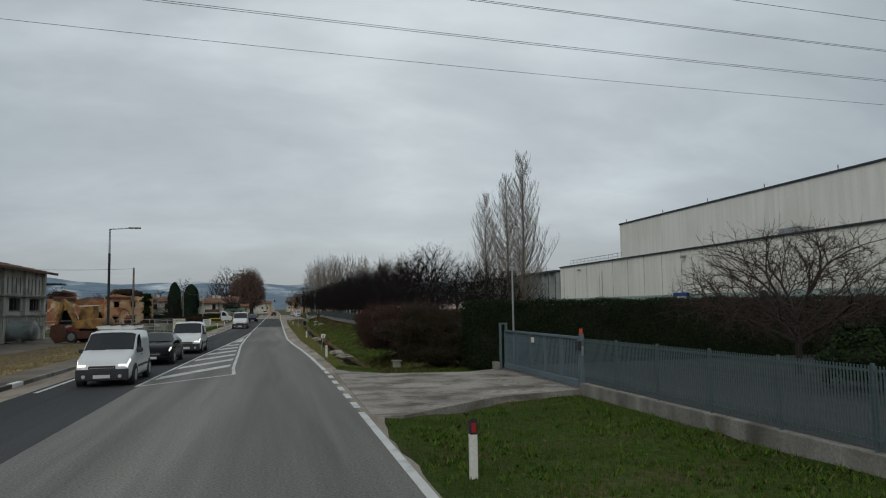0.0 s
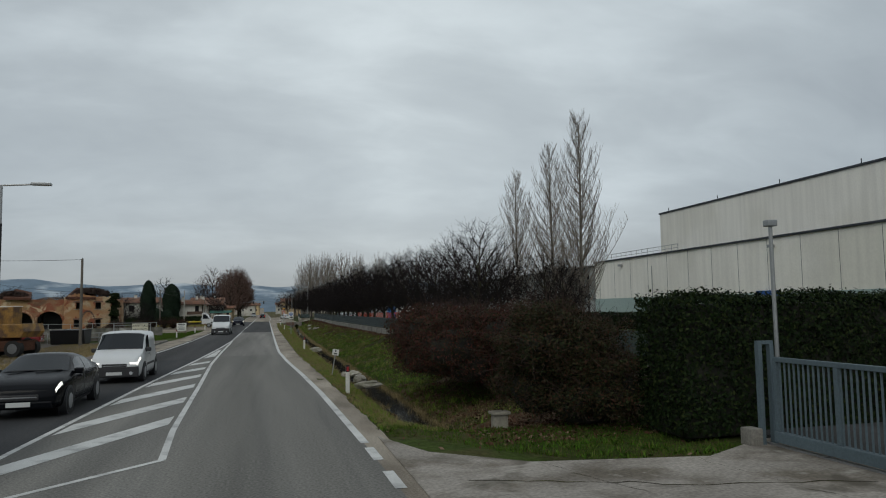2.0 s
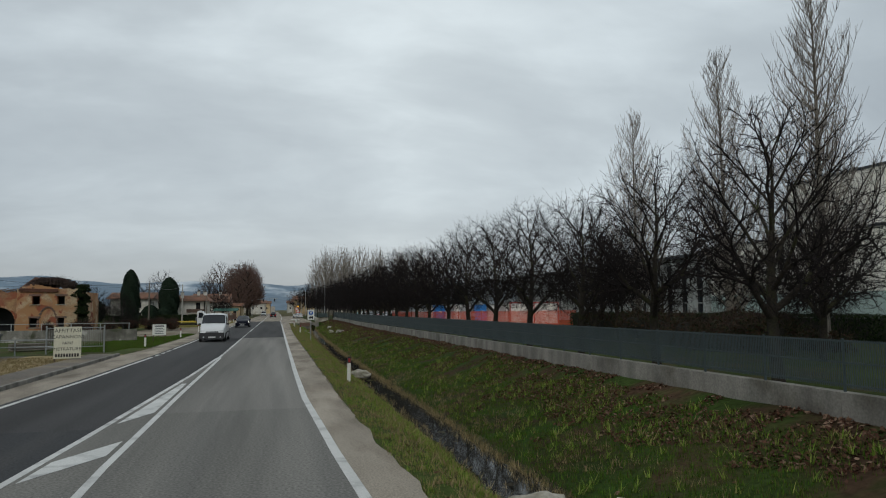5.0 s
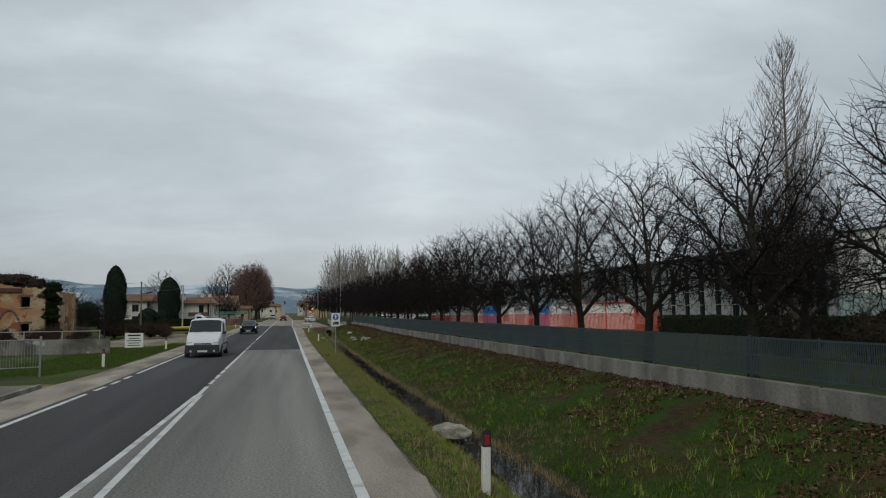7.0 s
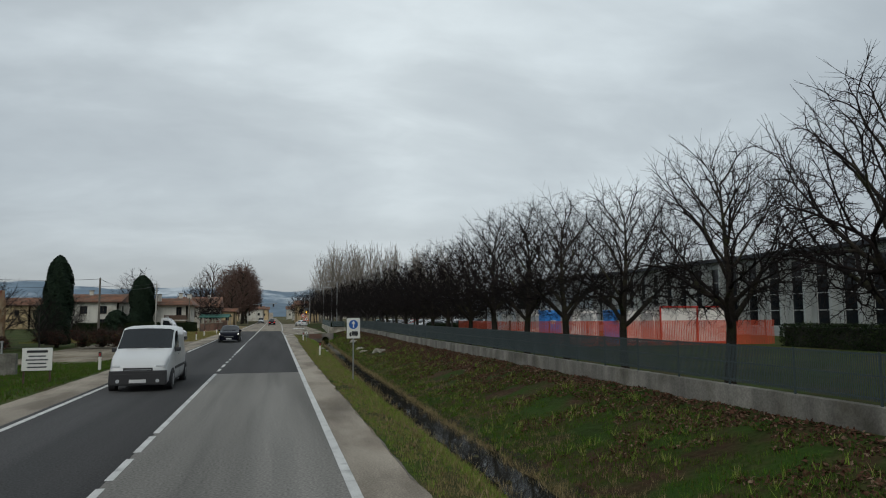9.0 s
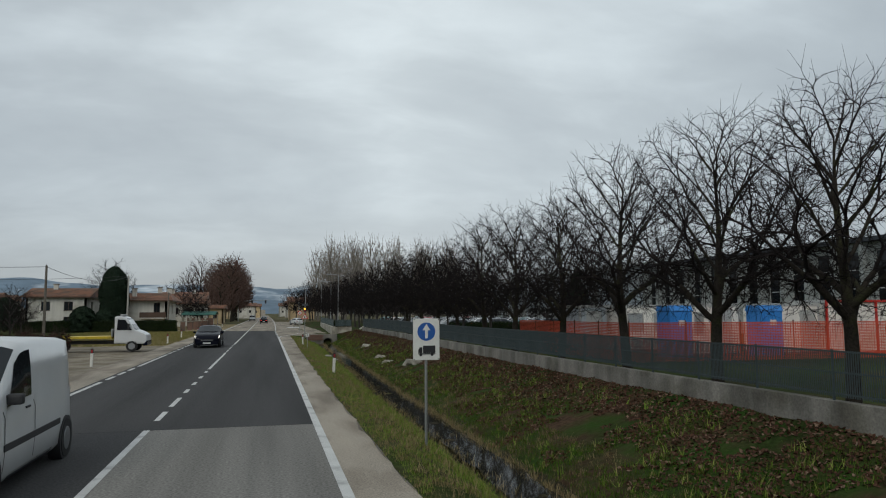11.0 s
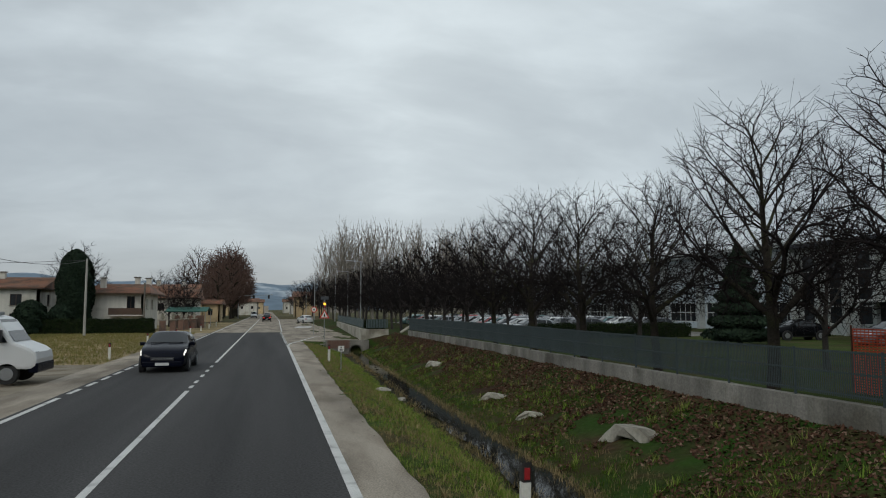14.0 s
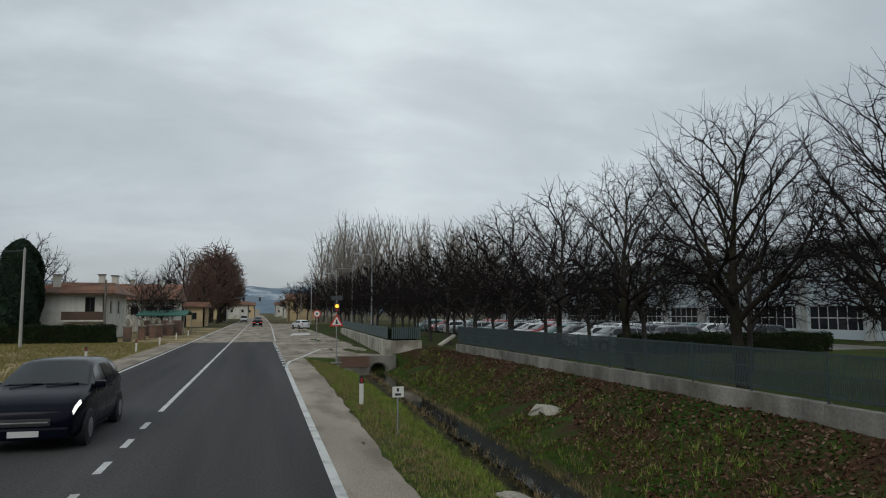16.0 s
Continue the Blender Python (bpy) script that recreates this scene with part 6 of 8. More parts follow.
# ruined farmhouse: plaster walls with arches and a broken top, in upright slices
def slice_wall(parent, mat, x0, x1, y, top, arches, step=0.25, thick=0.45, windows=()):
    bm = bmesh.new()
    n = int((x1 - x0) / step)
    for k in range(n):
        a, b = x0 + k * step, x0 + (k + 1) * step
        c = (a + b) / 2
        z1 = top(c)
        cuts = []
        for cx, half, spring in arches:
            if abs(c - cx) < half:
                cuts.append((0, spring + math.sqrt(max(0, half * half - (c - cx) ** 2)) * 0.75))
        for wx, ww, wz, wh_ in windows:
            if abs(c - wx) < ww / 2:
                cuts.append((wz, wz + wh_))
        lo = -0.1
        for c0, c1 in sorted(cuts):
            if c0 > lo:
                box(bm, a, b, y, y + thick, lo, c0)
            lo = max(lo, c1)
        if z1 > lo:
            box(bm, a, b, y, y + thick, lo, z1)
    return part("wall", bm, mat, parent)


ruin = thing("ruined_farmhouse", "derelict ochre farmhouse with arches and a collapsed roof", "ruin")
slice_wall(ruin, "ruin", -35.5, -27.0, 128, lambda x: 4.6 + 0.25 * noise.noise((x * 1.3, 0, 0)), [(-32.6, 1.5, 1.7), (-28.9, 1.6, 1.7)])
slice_wall(ruin, "ruin_pale", -27.0, -21.0, 127.6, lambda x: 4.9 + 0.5 * max(0, 1 - abs(x + 25.2) / 2) + 0.3 * noise.noise((x * 1.7, 3, 0)), [], windows=((-25.2, 0.8, 3.2, 0.9), (-22.6, 0.8, 3.2, 0.9), (-25.2, 0.9, 0.7, 1.0), (-22.6, 0.9, 0.7, 1.0)))
part("side_wall", boxed(-21.4, -21.0, 128.1, 137, -0.1, 4.6), "ruin_pale", ruin)
part("side_wall", boxed(-35.5, -35.1, 128.5, 137, -0.1, 4.2), "ruin", ruin)
part("back_wall", boxed(-35.5, -21.0, 137, 137.4, -0.1, 3.8), "ruin", ruin)
# added slab over the rooms, there to keep daylight out
part("floor_slab", boxed(-35.2, -21.2, 128.2, 137.0, 4.0, 4.3), "timber", ruin)
for nm, x0, x1, zr in (("roof", -26.8, -23.2, 6.3), ("roof", -34.6, -31.5, 6.2)):
    rm = bmesh.new()
    vs = [rm.verts.new(c) for c in ((x0, 127.4, 4.9), (x1 + 0.3, 127.4, 4.8), (x1 - 0.4, 130.5, zr - 0.5), (x0 + 0.7, 130.5, zr), (x0, 127.4, 4.6), (x1 + 0.3, 127.4, 4.5), (x1 - 0.4, 130.5, 4.5), (x0 + 0.7, 130.5, 4.5))]
    for q in ((0, 1, 2, 3), (4, 7, 6, 5), (0, 4, 5, 1), (1, 5, 6, 2), (2, 6, 7, 3), (3, 7, 4, 0)):
        rm.faces.new([vs[i] for i in q])
    part(nm, rm, "rust", ruin, "sagging remains of the brown roof")
for k in range(12):
    part("rafter", rods((-30.5 + 0.3 * k, 127.9, 4.6), (-30.3 + 0.3 * k, 130.5, 4.9 + 0.05 * (k % 3)), 0.05, sides=5), "timber", ruin)

for cx in (-32.6, -28.9):
    ring = bmesh.new()
    for k in range(13):
        a0 = math.pi * (k + 0.5) / 13
        box(ring, -0.16, 0.16, -0.05, 0.02, -0.10, 0.10, 0.0, Matrix.Translation((cx + 1.68 * math.cos(a0), 127.98, 1.7 + 1.30 * math.sin(a0))) @ Matrix.Rotation(math.pi / 2 - a0, 4, "Y"))
    part("arch_ring", ring, "ruin_pale", ruin, "pale stone ring round an arch")
    # added black panel: the shade inside the arch as a colour
    part("dark_passage", boxed(cx - 1.7, cx + 1.7, 131.5, 131.7, -0.1, 3.6), "bumper", ruin)
blind = bmesh.new()
for k in range(15):
    a0 = math.pi * (k + 0.5) / 15
    box(blind, -0.16, 0.16, -0.05, 0.02, -0.09, 0.09, 0.0, Matrix.Translation((-23.9 + 1.0 * math.cos(a0), 127.58, 0.6 + 2.3 * math.sin(a0))) @ Matrix.Rotation(math.pi / 2 - a0, 4, "Y"))
part("arch_ring", blind, "brick", ruin, "brick outline of a walled-up arch")
for wx, wz in ((-25.2, 3.2), (-22.6, 3.2), (-25.2, 0.7), (-22.6, 0.7)):
    part("window_sill", boxed(wx - 0.55, wx + 0.55, 127.5, 127.66, wz - 0.1, wz - 0.01), "stone", ruin)
    part("lintel", boxed(wx - 0.6, wx + 0.6, 127.56, 127.62, wz + 0.92 + 0.1 * (wz < 2), wz + 1.1 + 0.1 * (wz < 2)), "brick", ruin)
# added black panel, painted shade of the rooms behind the windows
part("dark_passage", boxed(-26.6, -21.6, 129.6, 129.8, 0.0, 4.4), "bumper", ruin)


def creeper(label, blobs, n, size, mat, seed):
    """Leafy creeper that lies over walls: lumps of leaves and stems on a dark core."""
    return shrub(label, blobs, n, size, mat, seed, "creeper", 500)


creeper("brown withered creeper over the broken roof", [(-25.6 + 0.6 * k, 128.6 + 0.3 * (k % 2), 5.2 + 0.45 * math.sin(k * 0.55), 0.8, 1.0, 0.55) for k in range(7)], 9000, 0.09, "twig_bramble", 53)
creeper("brown withered creeper over the broken roof", [(-35.2 + 0.7 * k, 128.8, 5.0 + 0.35 * math.sin(k * 0.8), 0.8, 0.9, 0.5) for k in range(5)], 6000, 0.09, "twig_bramble", 54)
creeper("dark ivy hanging over the corner of the ruin", [(-20.9 + 0.25 * (k % 2), 128.0 + 0.4 * (k % 3), 0.5 + 0.62 * k, 0.7, 0.8, 0.6) for k in range(8)], 14000, 0.08, "hedge_leaf", 55)
house("white house with a low clay tile roof and brown shutters", -33.5, -25.5, 203, 213, 5.0, 6.4, "plaster_white", [("s", 2.0, 3.0, 1.2, 1.3), ("s", 5.0, 3.0, 1.2, 1.3), ("e", 3, 3.0, 1.2, 1.3), ("s", 5.0, 0.8, 1.2, 1.3)], chimneys=((-31, 207, 6.9),), along_x=True)
vil = house("white villa with a wide tiled roof and a recessed balcony", -21.0, -14.7, 205, 216, 4.5, 5.75, "plaster_white", [("s", 4.4, 2.0, 0.9, 2.1), ("e", 2.0, 2.6, 1.0, 1.2), ("e", 6.0, 2.6, 1.0, 1.2)], hip=1.2, over=0.9, chimneys=((-20.0, 207, 6.3), (-17.3, 214, 6.7), (-15.6, 212, 6.5)), along_x=True)
part("balcony_floor", boxed(-18.4, -14.7, 203.9, 204.98, 1.75, 1.9, 0.01), "plaster_white", vil)
part("balcony_rail", boxed(-18.4, -14.7, 203.9, 203.96, 1.9, 2.7, 0.01), "timber", vil)
house("long low house with a clay tile roof and pale walls", -20.5, -12.0, 236, 248, 4.4, 6.8, "plaster_white", [("s", 1.0 + 2.0 * k, 2.4, 1.0, 1.1) for k in range(4)], chimneys=((-18.5, 241, 7.3), (-14.5, 241, 7.2)), along_x=True)
house("ochre roadside house far along the road", -13.5, -10.0, 268, 278, 3.7, 4.6, "plaster_ochre", [("s", 1.2, 1.4, 0.9, 1.2), ("e", 3, 1.4, 0.9, 1.2), ("e", 7, 1.4, 0.9, 1.2)], along_x=True)
house("ochre corner house beyond the apron", 7.5, 16, 330, 345, 6.2, 8.0, "plaster_ochre", [("s", 1.2, 3.6, 1.0, 1.3), ("s", 4.6, 3.6, 1.0, 1.3), ("w", 3, 3.6, 1.0, 1.3), ("w", 8, 3.6, 1.0, 1.3)], along_x=True)
for k, (x, y, w, d, e) in enumerate(((-62, 240, 12, 10, 5), (-80, 300, 14, 10, 6), (-44, 300, 12, 10, 5.5), (-28, 420, 12, 10, 6), (-14, 450, 9, 12, 6), (9, 430, 10, 14, 6.5), (-11, 520, 8, 14, 6.5), (8, 540, 10, 16, 7))):
    house("pale distant house with a clay tile roof", x, x + w, y, y + d, e, e + 1.7, "plaster_white" if k % 3 else "plaster_ochre", [("s", 1.5, 2.8, 1.0, 1.2), ("s", w - 3, 2.8, 1.0, 1.2), ("e", 2, 2.8, 1.0, 1.2)], chimneys=((x + 2, y + 4, e + 2.3),))
aw = thing("awning", "long green cloth awning over a garden terrace", "awning")
part("cloth", extruded([(219, 2.3), (224, 2.9), (229, 2.4), (229, 2.3), (224, 2.8), (219, 2.2)], -14.2, -8.6), "green_awning", aw)
for x in (-14, -8.8):
    for y in (219.2, 228.8):
        part("pole", rods((x, y, -0.1), (x, y, 2.3), 0.05, sides=6), "galv", aw)
gw = thing("garden_wall", "low red garden wall beside the awning", "wall")
part("wall", boxed(-13.0, -8.8, 217.5, 217.75, -0.1, 1.7, 0.02), "brick", gw)
hedge("clipped dark hedge before the villa garden", -33.0, -12.4, 196.5, 198.0, -0.05, 1.45, 30000, 0.08, seed=21)
for k, (x, y) in enumerate(((-11.8, 199.9), (-11.2, 204.0), (-10.8, 208.5), (-10.5, 211.0), (-10.0, 216.5))):
    gpost = thing("gate_pier", "red brick gate pier with a pale stone urn", "pier", "villa gate piers")
    part("pier", boxed(x - 0.32, x + 0.32, y - 0.32, y + 0.32, -0.1, 1.25, 0.02), "brick", gpost)
    part("cap", boxed(x - 0.4, x + 0.4, y - 0.4, y + 0.4, 1.25, 1.37, 0.02), "stone", gpost)
    um = rods((x, y, 1.37), (x, y, 1.55), 0.10, 0.16, 12)
    rod(um, (x, y, 1.55), (x, y, 1.85), 0.22, 0.16, 12)
    rod(um, (x, y, 1.85), (x, y, 2.05), 0.10, 0.13, 12)
    part("urn", um, "stone", gpost)


# ---- conifers ----
def conifer(label, x, y, height, rx, n, size, mat, seed, name="cypress_tree", shape="egg"):
    t = thing(name, label, "tree")
    g = np.random.default_rng(seed)
    z0 = ground_z(x, y)
    part("trunk", rods((x, y, z0 - 0.1), (x, y, z0 + height * 0.8), 0.18, 0.05), "bark", t)
    u = g.random(n)
    a = g.uniform(0, 2 * np.pi, n)
    if shape == "egg":
        prof = np.where(u < 0.5, 0.84 + 0.32 * u, np.clip(1 - (np.clip(u - 0.5, 0, 0.5) / 0.5) ** 2.6, 0, 1) ** 0.6)
    else:
        prof = np.clip(1 - u, 0, 1) ** 0.85 * (0.75 + 0.35 * np.abs(np.sin(u * 24)))
    rad = rx * prof * (1 + 0.12 * np.sin(a * 5 + u * 17)) * (1 - np.abs(g.normal(0, 0.13, n)))
    p = np.stack([x + rad * np.cos(a), y + rad * np.sin(a), z0 + 0.25 + u * (height - 0.3)], 1)
    nn = np.stack([np.cos(a), np.sin(a), np.full(n, 0.6)], 1)
    v, f = leaf_cloud(p, nn, size, seed, 0.6)
    fast_mesh("crown", v, f, mat, t)
    # stacked near-black cones imitate the shade within the crown
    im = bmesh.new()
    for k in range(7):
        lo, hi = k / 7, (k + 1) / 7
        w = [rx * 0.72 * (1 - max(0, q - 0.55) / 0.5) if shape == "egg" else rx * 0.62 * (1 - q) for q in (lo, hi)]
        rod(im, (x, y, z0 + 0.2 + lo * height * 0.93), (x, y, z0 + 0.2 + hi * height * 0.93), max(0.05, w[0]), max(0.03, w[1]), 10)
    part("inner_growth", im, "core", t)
    return t


conifer("slim dark cypress tree by the roadside garden", -17.8, 139.7, 7.75, 1.08, 22000, 0.10, "cypress_leaf", 41)
conifer("broad dark cypress beside the villa", -21.9, 203.5, 9.6, 1.95, 34000, 0.13, "cypress_leaf", 42)
conifer("dark fir tree on the office lawn", 28.8, 152.8, 6.5, 2.0, 22000, 0.13, "cypress_leaf", 43, "fir_tree", "cone")
for x, y, h in ((-24.6, 197, 3.6), (-22.6, 201, 3.2), (-37, 206, 5.0), (-24, 132.5, 3.4), (-26.5, 139, 4.2)):
    conifer("rounded evergreen shrub in a villa garden", x, y, h, h * 0.42, 5000, 0.16, "cypress_leaf", int(-x), "evergreen_shrub")
# bare garden trees on the far side
for k, (x, y, s) in enumerate(((-21.5, 138.0, 0.75), (-24.0, 141, 0.85), (-17.5, 134, 0.6), (-27, 145, 0.9), (-40, 150, 1.0), (-33, 150, 0.85), (-22, 160, 0.7), (-14.5, 226, 1.0), (-13, 232, 1.1), (-12, 222, 0.8), (-30, 190, 0.8), (-16, 262, 1.2), (-19, 250, 1.3), (-26, 222, 1.6))):
    copy_scaled(light[k % 3], spot(x, y, k * 1.3, s))

# ---- masts and lamps ----
def lamp_post(label, x, y, h, reach, mat_low, mat_up, name="street_lamp", group=""):
    t = thing(name, label, "street lamp", group)
    part("lower_post", rods((x, y, -0.1), (x, y, h * 0.8), 0.085, 0.07), mat_low, t)
    part("upper_post", rods((x, y, h * 0.8), (x, y, h), 0.06, 0.05), mat_up, t)
    part("arm", rods((x - 0.03 * np.sign(reach), y, h - 0.02), (x + reach * 0.7, y, h + 0.06), 0.035), mat_up, t)
    part("lamp_head", boxed(min(x + reach * 0.6, x + reach), max(x + reach * 0.6, x + reach), y - 0.14, y + 0.14, h + 0.02, h + 0.12, 0.02), mat_up, t)
    return t


lamp_post("tall street lamp with a black post and flat head", -9.75, 48.7, 7.5, 1.75, "black_metal", "galv")
for x, y, h in ((10.6, 199, 8.3), (11.4, 221, 8.2), (10.6, 233, 8.2), (9.0, 262, 8), (9.2, 300, 8), (9.3, 350, 8)):
    lamp_post("pale galvanised street lamp beside the car park", x, y, h, -1.8, "galv", "galv", group="car park lamps")
for x, y, h, mt in ((-14.25, 81.3, 6.95, "wood_pole"), (-18.2, 156, 6.6, "wood_pole"), (-17.5, 189.2, 7.45, "conc_pole"), (-14.0, 201.0, 5.6, "wood_pole"), (-13.2, 250, 7.5, "wood_pole")):
    pl = thing("utility_pole", "weathered roadside utility pole" if mt == "wood_pole" else "pale concrete utility pole", "utility pole")
    part("pole", rods((x, y, -0.2), (x, y, h), 0.13, 0.09), mt, pl)
    part("insulator", rods((x, y, h), (x, y, h + 0.1), 0.05, 0.03), "galv", pl)


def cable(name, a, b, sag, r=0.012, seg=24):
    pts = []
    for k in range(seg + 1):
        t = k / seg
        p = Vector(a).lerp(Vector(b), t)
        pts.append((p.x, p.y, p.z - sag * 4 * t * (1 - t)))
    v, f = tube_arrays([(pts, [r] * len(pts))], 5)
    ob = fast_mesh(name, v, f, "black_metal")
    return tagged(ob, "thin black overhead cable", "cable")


cable("overhead_cable", (-14.25, 81.3, 6.9), (-36, 79, 7.8), 0.5, 0.015)
cable("overhead_cable", (-18.2, 156, 6.5), (-17.5, 189.2, 7.35), 0.9, 0.02)
cable("overhead_cable", (-18.2, 156, 6.5), (-35, 120, 6.8), 0.9, 0.018)
cable("overhead_cable", (-17.5, 189.2, 7.35), (-60, 190, 8.0), 0.8, 0.02)
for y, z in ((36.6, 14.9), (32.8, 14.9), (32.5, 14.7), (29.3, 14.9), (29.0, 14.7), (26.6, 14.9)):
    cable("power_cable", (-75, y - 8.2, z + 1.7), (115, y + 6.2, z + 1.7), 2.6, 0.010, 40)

# ---- roadside posts and signs ----
def marker_post(x, y, lean=0.0, turn=0.0):
    z = ground_z(x, y)
    t = thing("marker_post", "white plastic roadside marker post with a black and red top", "marker post", "roadside marker posts", Matrix.Translation((x, y, z - 0.02)) @ Matrix.Rotation(lean, 4, "Y") @ Matrix.Rotation(turn, 4, "Z"))
    part("shaft", extruded([(-0.05, -0.1), (0.05, -0.1), (0.05, 0.66), (-0.05, 0.66)], -0.06, 0.06, 0.02), "plant_post", t)
    part("band", extruded([(-0.052, 0.66), (0.052, 0.66), (0.052, 0.86), (-0.052, 0.89)], -0.062, 0.062, 0.02), "post_black", t)
    part("reflector", boxed(-0.035, 0.035, -0.062, -0.054, 0.69, 0.83, 0.006), "post_red", t)
    return t


for x, y, l in ((2.86, 12.56, 0.0), (2.67, 40.7, 0.0), (2.75, 67.4, 0.02), (2.85, 121.4, 0.03), (2.93, 150.3, 0.0), (-8.35, 94.0, 0.0), (-8.25, 127.3, 0.03), (-8.05, 153.4, 0.0), (-8.7, 169.5, 0.0), (-8.0, 180.5, 0), (-8.0, 192, 0), (-8.0, 204, 0), (-8.0, 216, 0), (-7.9, 228, 0), (-8.1, 110.5, 0)):
    marker_post(x, y, l)
for x, y, l in ((2.78, 47.3, 0.16), (3.02, 145.0, 0.0)):
    z = ground_z(x, y)
    t = thing("distance_sign", "small white distance plate on a thin leaning post", "sign", m=Matrix.Translation((x, y, z)) @ Matrix.Rotation(l, 4, "Y"))
    part("post", rods((0, 0, -0.1), (0, 0, 0.85), 0.02), "galv", t)
    pl = part("plate", boxed(-0.13, 0.13, -0.03, -0.015, 0.82, 1.06, 0.01), "sign_white", t)
    part("numeral", boxed(-0.03, 0.02, -0.034, -0.03, 0.95, 1.03), "ink", pl)
    part("numeral", boxed(-0.07, 0.07, -0.034, -0.03, 0.86, 0.91), "ink", pl)


def flat_disc(r, n=32):
    return [(r * math.cos(2 * math.pi * k / n), r * math.sin(2 * math.pi * k / n)) for k in range(n)]


def plate_shape(parent, name, pts, y, mat, thick=0.004):
    """A flat shape of (x, z) points on a sign face, facing -y."""
    bm = bmesh.new()
    a = [bm.verts.new((px, y, pz)) for px, pz in pts]
    b = [bm.verts.new((px, y + thick, pz)) for px, pz in pts]
    bm.faces.new(a)
    for i in range(len(pts)):
        bm.faces.new((a[i], a[(i + 1) % len(pts)], b[(i + 1) % len(pts)], b[i]))
    bmesh.ops.recalc_face_normals(bm, faces=bm.faces)
    return part(name, bm, mat, parent)


lane = thing("lane_sign", "white panel sign with a blue arrow disc above a lorry symbol", "road sign", m=Matrix.Translation((3.17, 104.1, 0)) @ Matrix.Rotation(radians(-3), 4, "Z"))
part("post", rods((0, 0.04, -0.4), (0, 0.04, 2.3), 0.03), "galv", lane)
face = part("panel", boxed(-0.28, 0.28, -0.012, 0.012, 1.50, 2.36, 0.01), "sign_white", lane)
plate_shape(face, "disc", [(x, z + 2.09) for x, z in flat_disc(0.19)], -0.017, "sign_blue")
plate_shape(face, "arrow", [(-0.028, 1.95), (0.028, 1.95), (0.028, 2.12), (0.085, 2.12), (0, 2.25), (-0.085, 2.12), (-0.028, 2.12)], -0.022, "sign_white")
plate_shape(face, "lorry_box", [(-0.07, 1.645), (0.19, 1.645), (0.19, 1.80), (-0.07, 1.80)], -0.017, "ink")
plate_shape(face, "lorry_cab", [(-0.17, 1.645), (-0.085, 1.645), (-0.085, 1.765), (-0.14, 1.765), (-0.17, 1.71)], -0.017, "ink")
plate_shape(face, "lorry_bed", [(-0.17, 1.620), (0.19, 1.620), (0.19, 1.640), (-0.17, 1.640)], -0.017, "ink")
for x in (-0.12, 0.12):
    plate_shape(face, "lorry_wheel", [(x + px, 1.615 + pz) for px, pz in flat_disc(0.032, 16)], -0.019, "ink")
for x, y in ((-0.26, 2.34), (0.26, 2.34), (-0.26, 1.52), (0.26, 1.52)):
    plate_shape(face, "corner_mark", [(x + px, y + pz) for px, pz in flat_disc(0.012, 8)], -0.016, "ink")


def lettering(name, text, size, parent, x, z, y, mat="ink"):
    c = bpy.data.curves.new(name, "FONT")
    c.body, c.size, c.align_x, c.extrude = text, size, "CENTER", 0.002
    ob = new(name, c)
    dg = bpy.context.evaluated_depsgraph_get()
    me = bpy.data.meshes.new_from_object(ob.evaluated_get(dg))
    bpy.data.objects.remove(ob)
    bpy.data.curves.remove(c)
    me.materials.clear()
    me.materials.append(M[mat])
    o = new(name, me)
    o.parent = parent
    o.matrix_basis = Matrix.Translation((x, y, z)) @ Matrix.Rotation(radians(90), 4, "X")
    return o


rent = thing("rental_sign", "white hand-lettered rental board standing by the entrance", "sign", m=Matrix.Translation((-9.6, 80.2, 0.0)) @ Matrix.Rotation(radians(8), 4, "Z"))
face = part("panel", boxed(-0.6, 0.6, -0.02, 0.02, 0.12, 1.65, 0.01), "sign_cream", rent)
for x in (-0.55, 0.55):
    part("leg", boxed(x - 0.03, x + 0.03, 0.02, 0.08, -0.15, 1.6), "timber", rent)
for k, (txt, s) in enumerate((("AFFITTASI", 0.26), ("CAPANNONI", 0.235), ("VARIE", 0.2), ("METRATURE", 0.215))):
    lettering("lettering", txt, s, face, 0, 1.38 - 0.29 * k, -0.024)
for k in range(9):
    part("lettering", boxed(-0.52 + 0.118 * k, -0.44 + 0.118 * k, -0.026, -0.021, 0.20, 0.36), "ink", face)
ws = thing("notice_board", "small white notice board on two legs in the grass", "sign", m=Matrix.Translation((-9.0, 104.3, ground_z(-9.0, 104.3))) @ Matrix.Rotation(radians(6), 4, "Z"))
face = part("panel", boxed(-0.52, 0.52, -0.02, 0.02, 0.45, 1.32, 0.01), "sign_white", ws)
for x in (-0.45, 0.45):
    part("leg", boxed(x - 0.03, x + 0.03, 0.02, 0.07, -0.2, 1.3), "timber", ws)
for k, (w, z) in enumerate(((0.36, 1.14), (0.30, 0.98), (0.38, 0.84), (0.32, 0.70), (0.34, 0.56))):
    part("lettering", boxed(-w, w, -0.025, -0.021, z, z + (0.09 if k == 0 else 0.05)), "ink" if k == 0 else "car_grey", face)

tri = thing("warning_sign", "red-bordered triangular warning sign with signal lamps above", "road sign", m=Matrix.Translation((4.0, 168.0, -0.1)))
part("post", rods((0, 0.04, -0.2), (0, 0.04, 3.6), 0.03), "galv", tri)
fc = plate_shape(tri, "border", [(-0.38, 1.95), (0.38, 1.95), (0, 2.62)], 0.0, "sign_red", 0.01)
plate_shape(fc, "field", [(-0.26, 2.02), (0.26, 2.02), (0, 2.48)], -0.006, "sign_white")
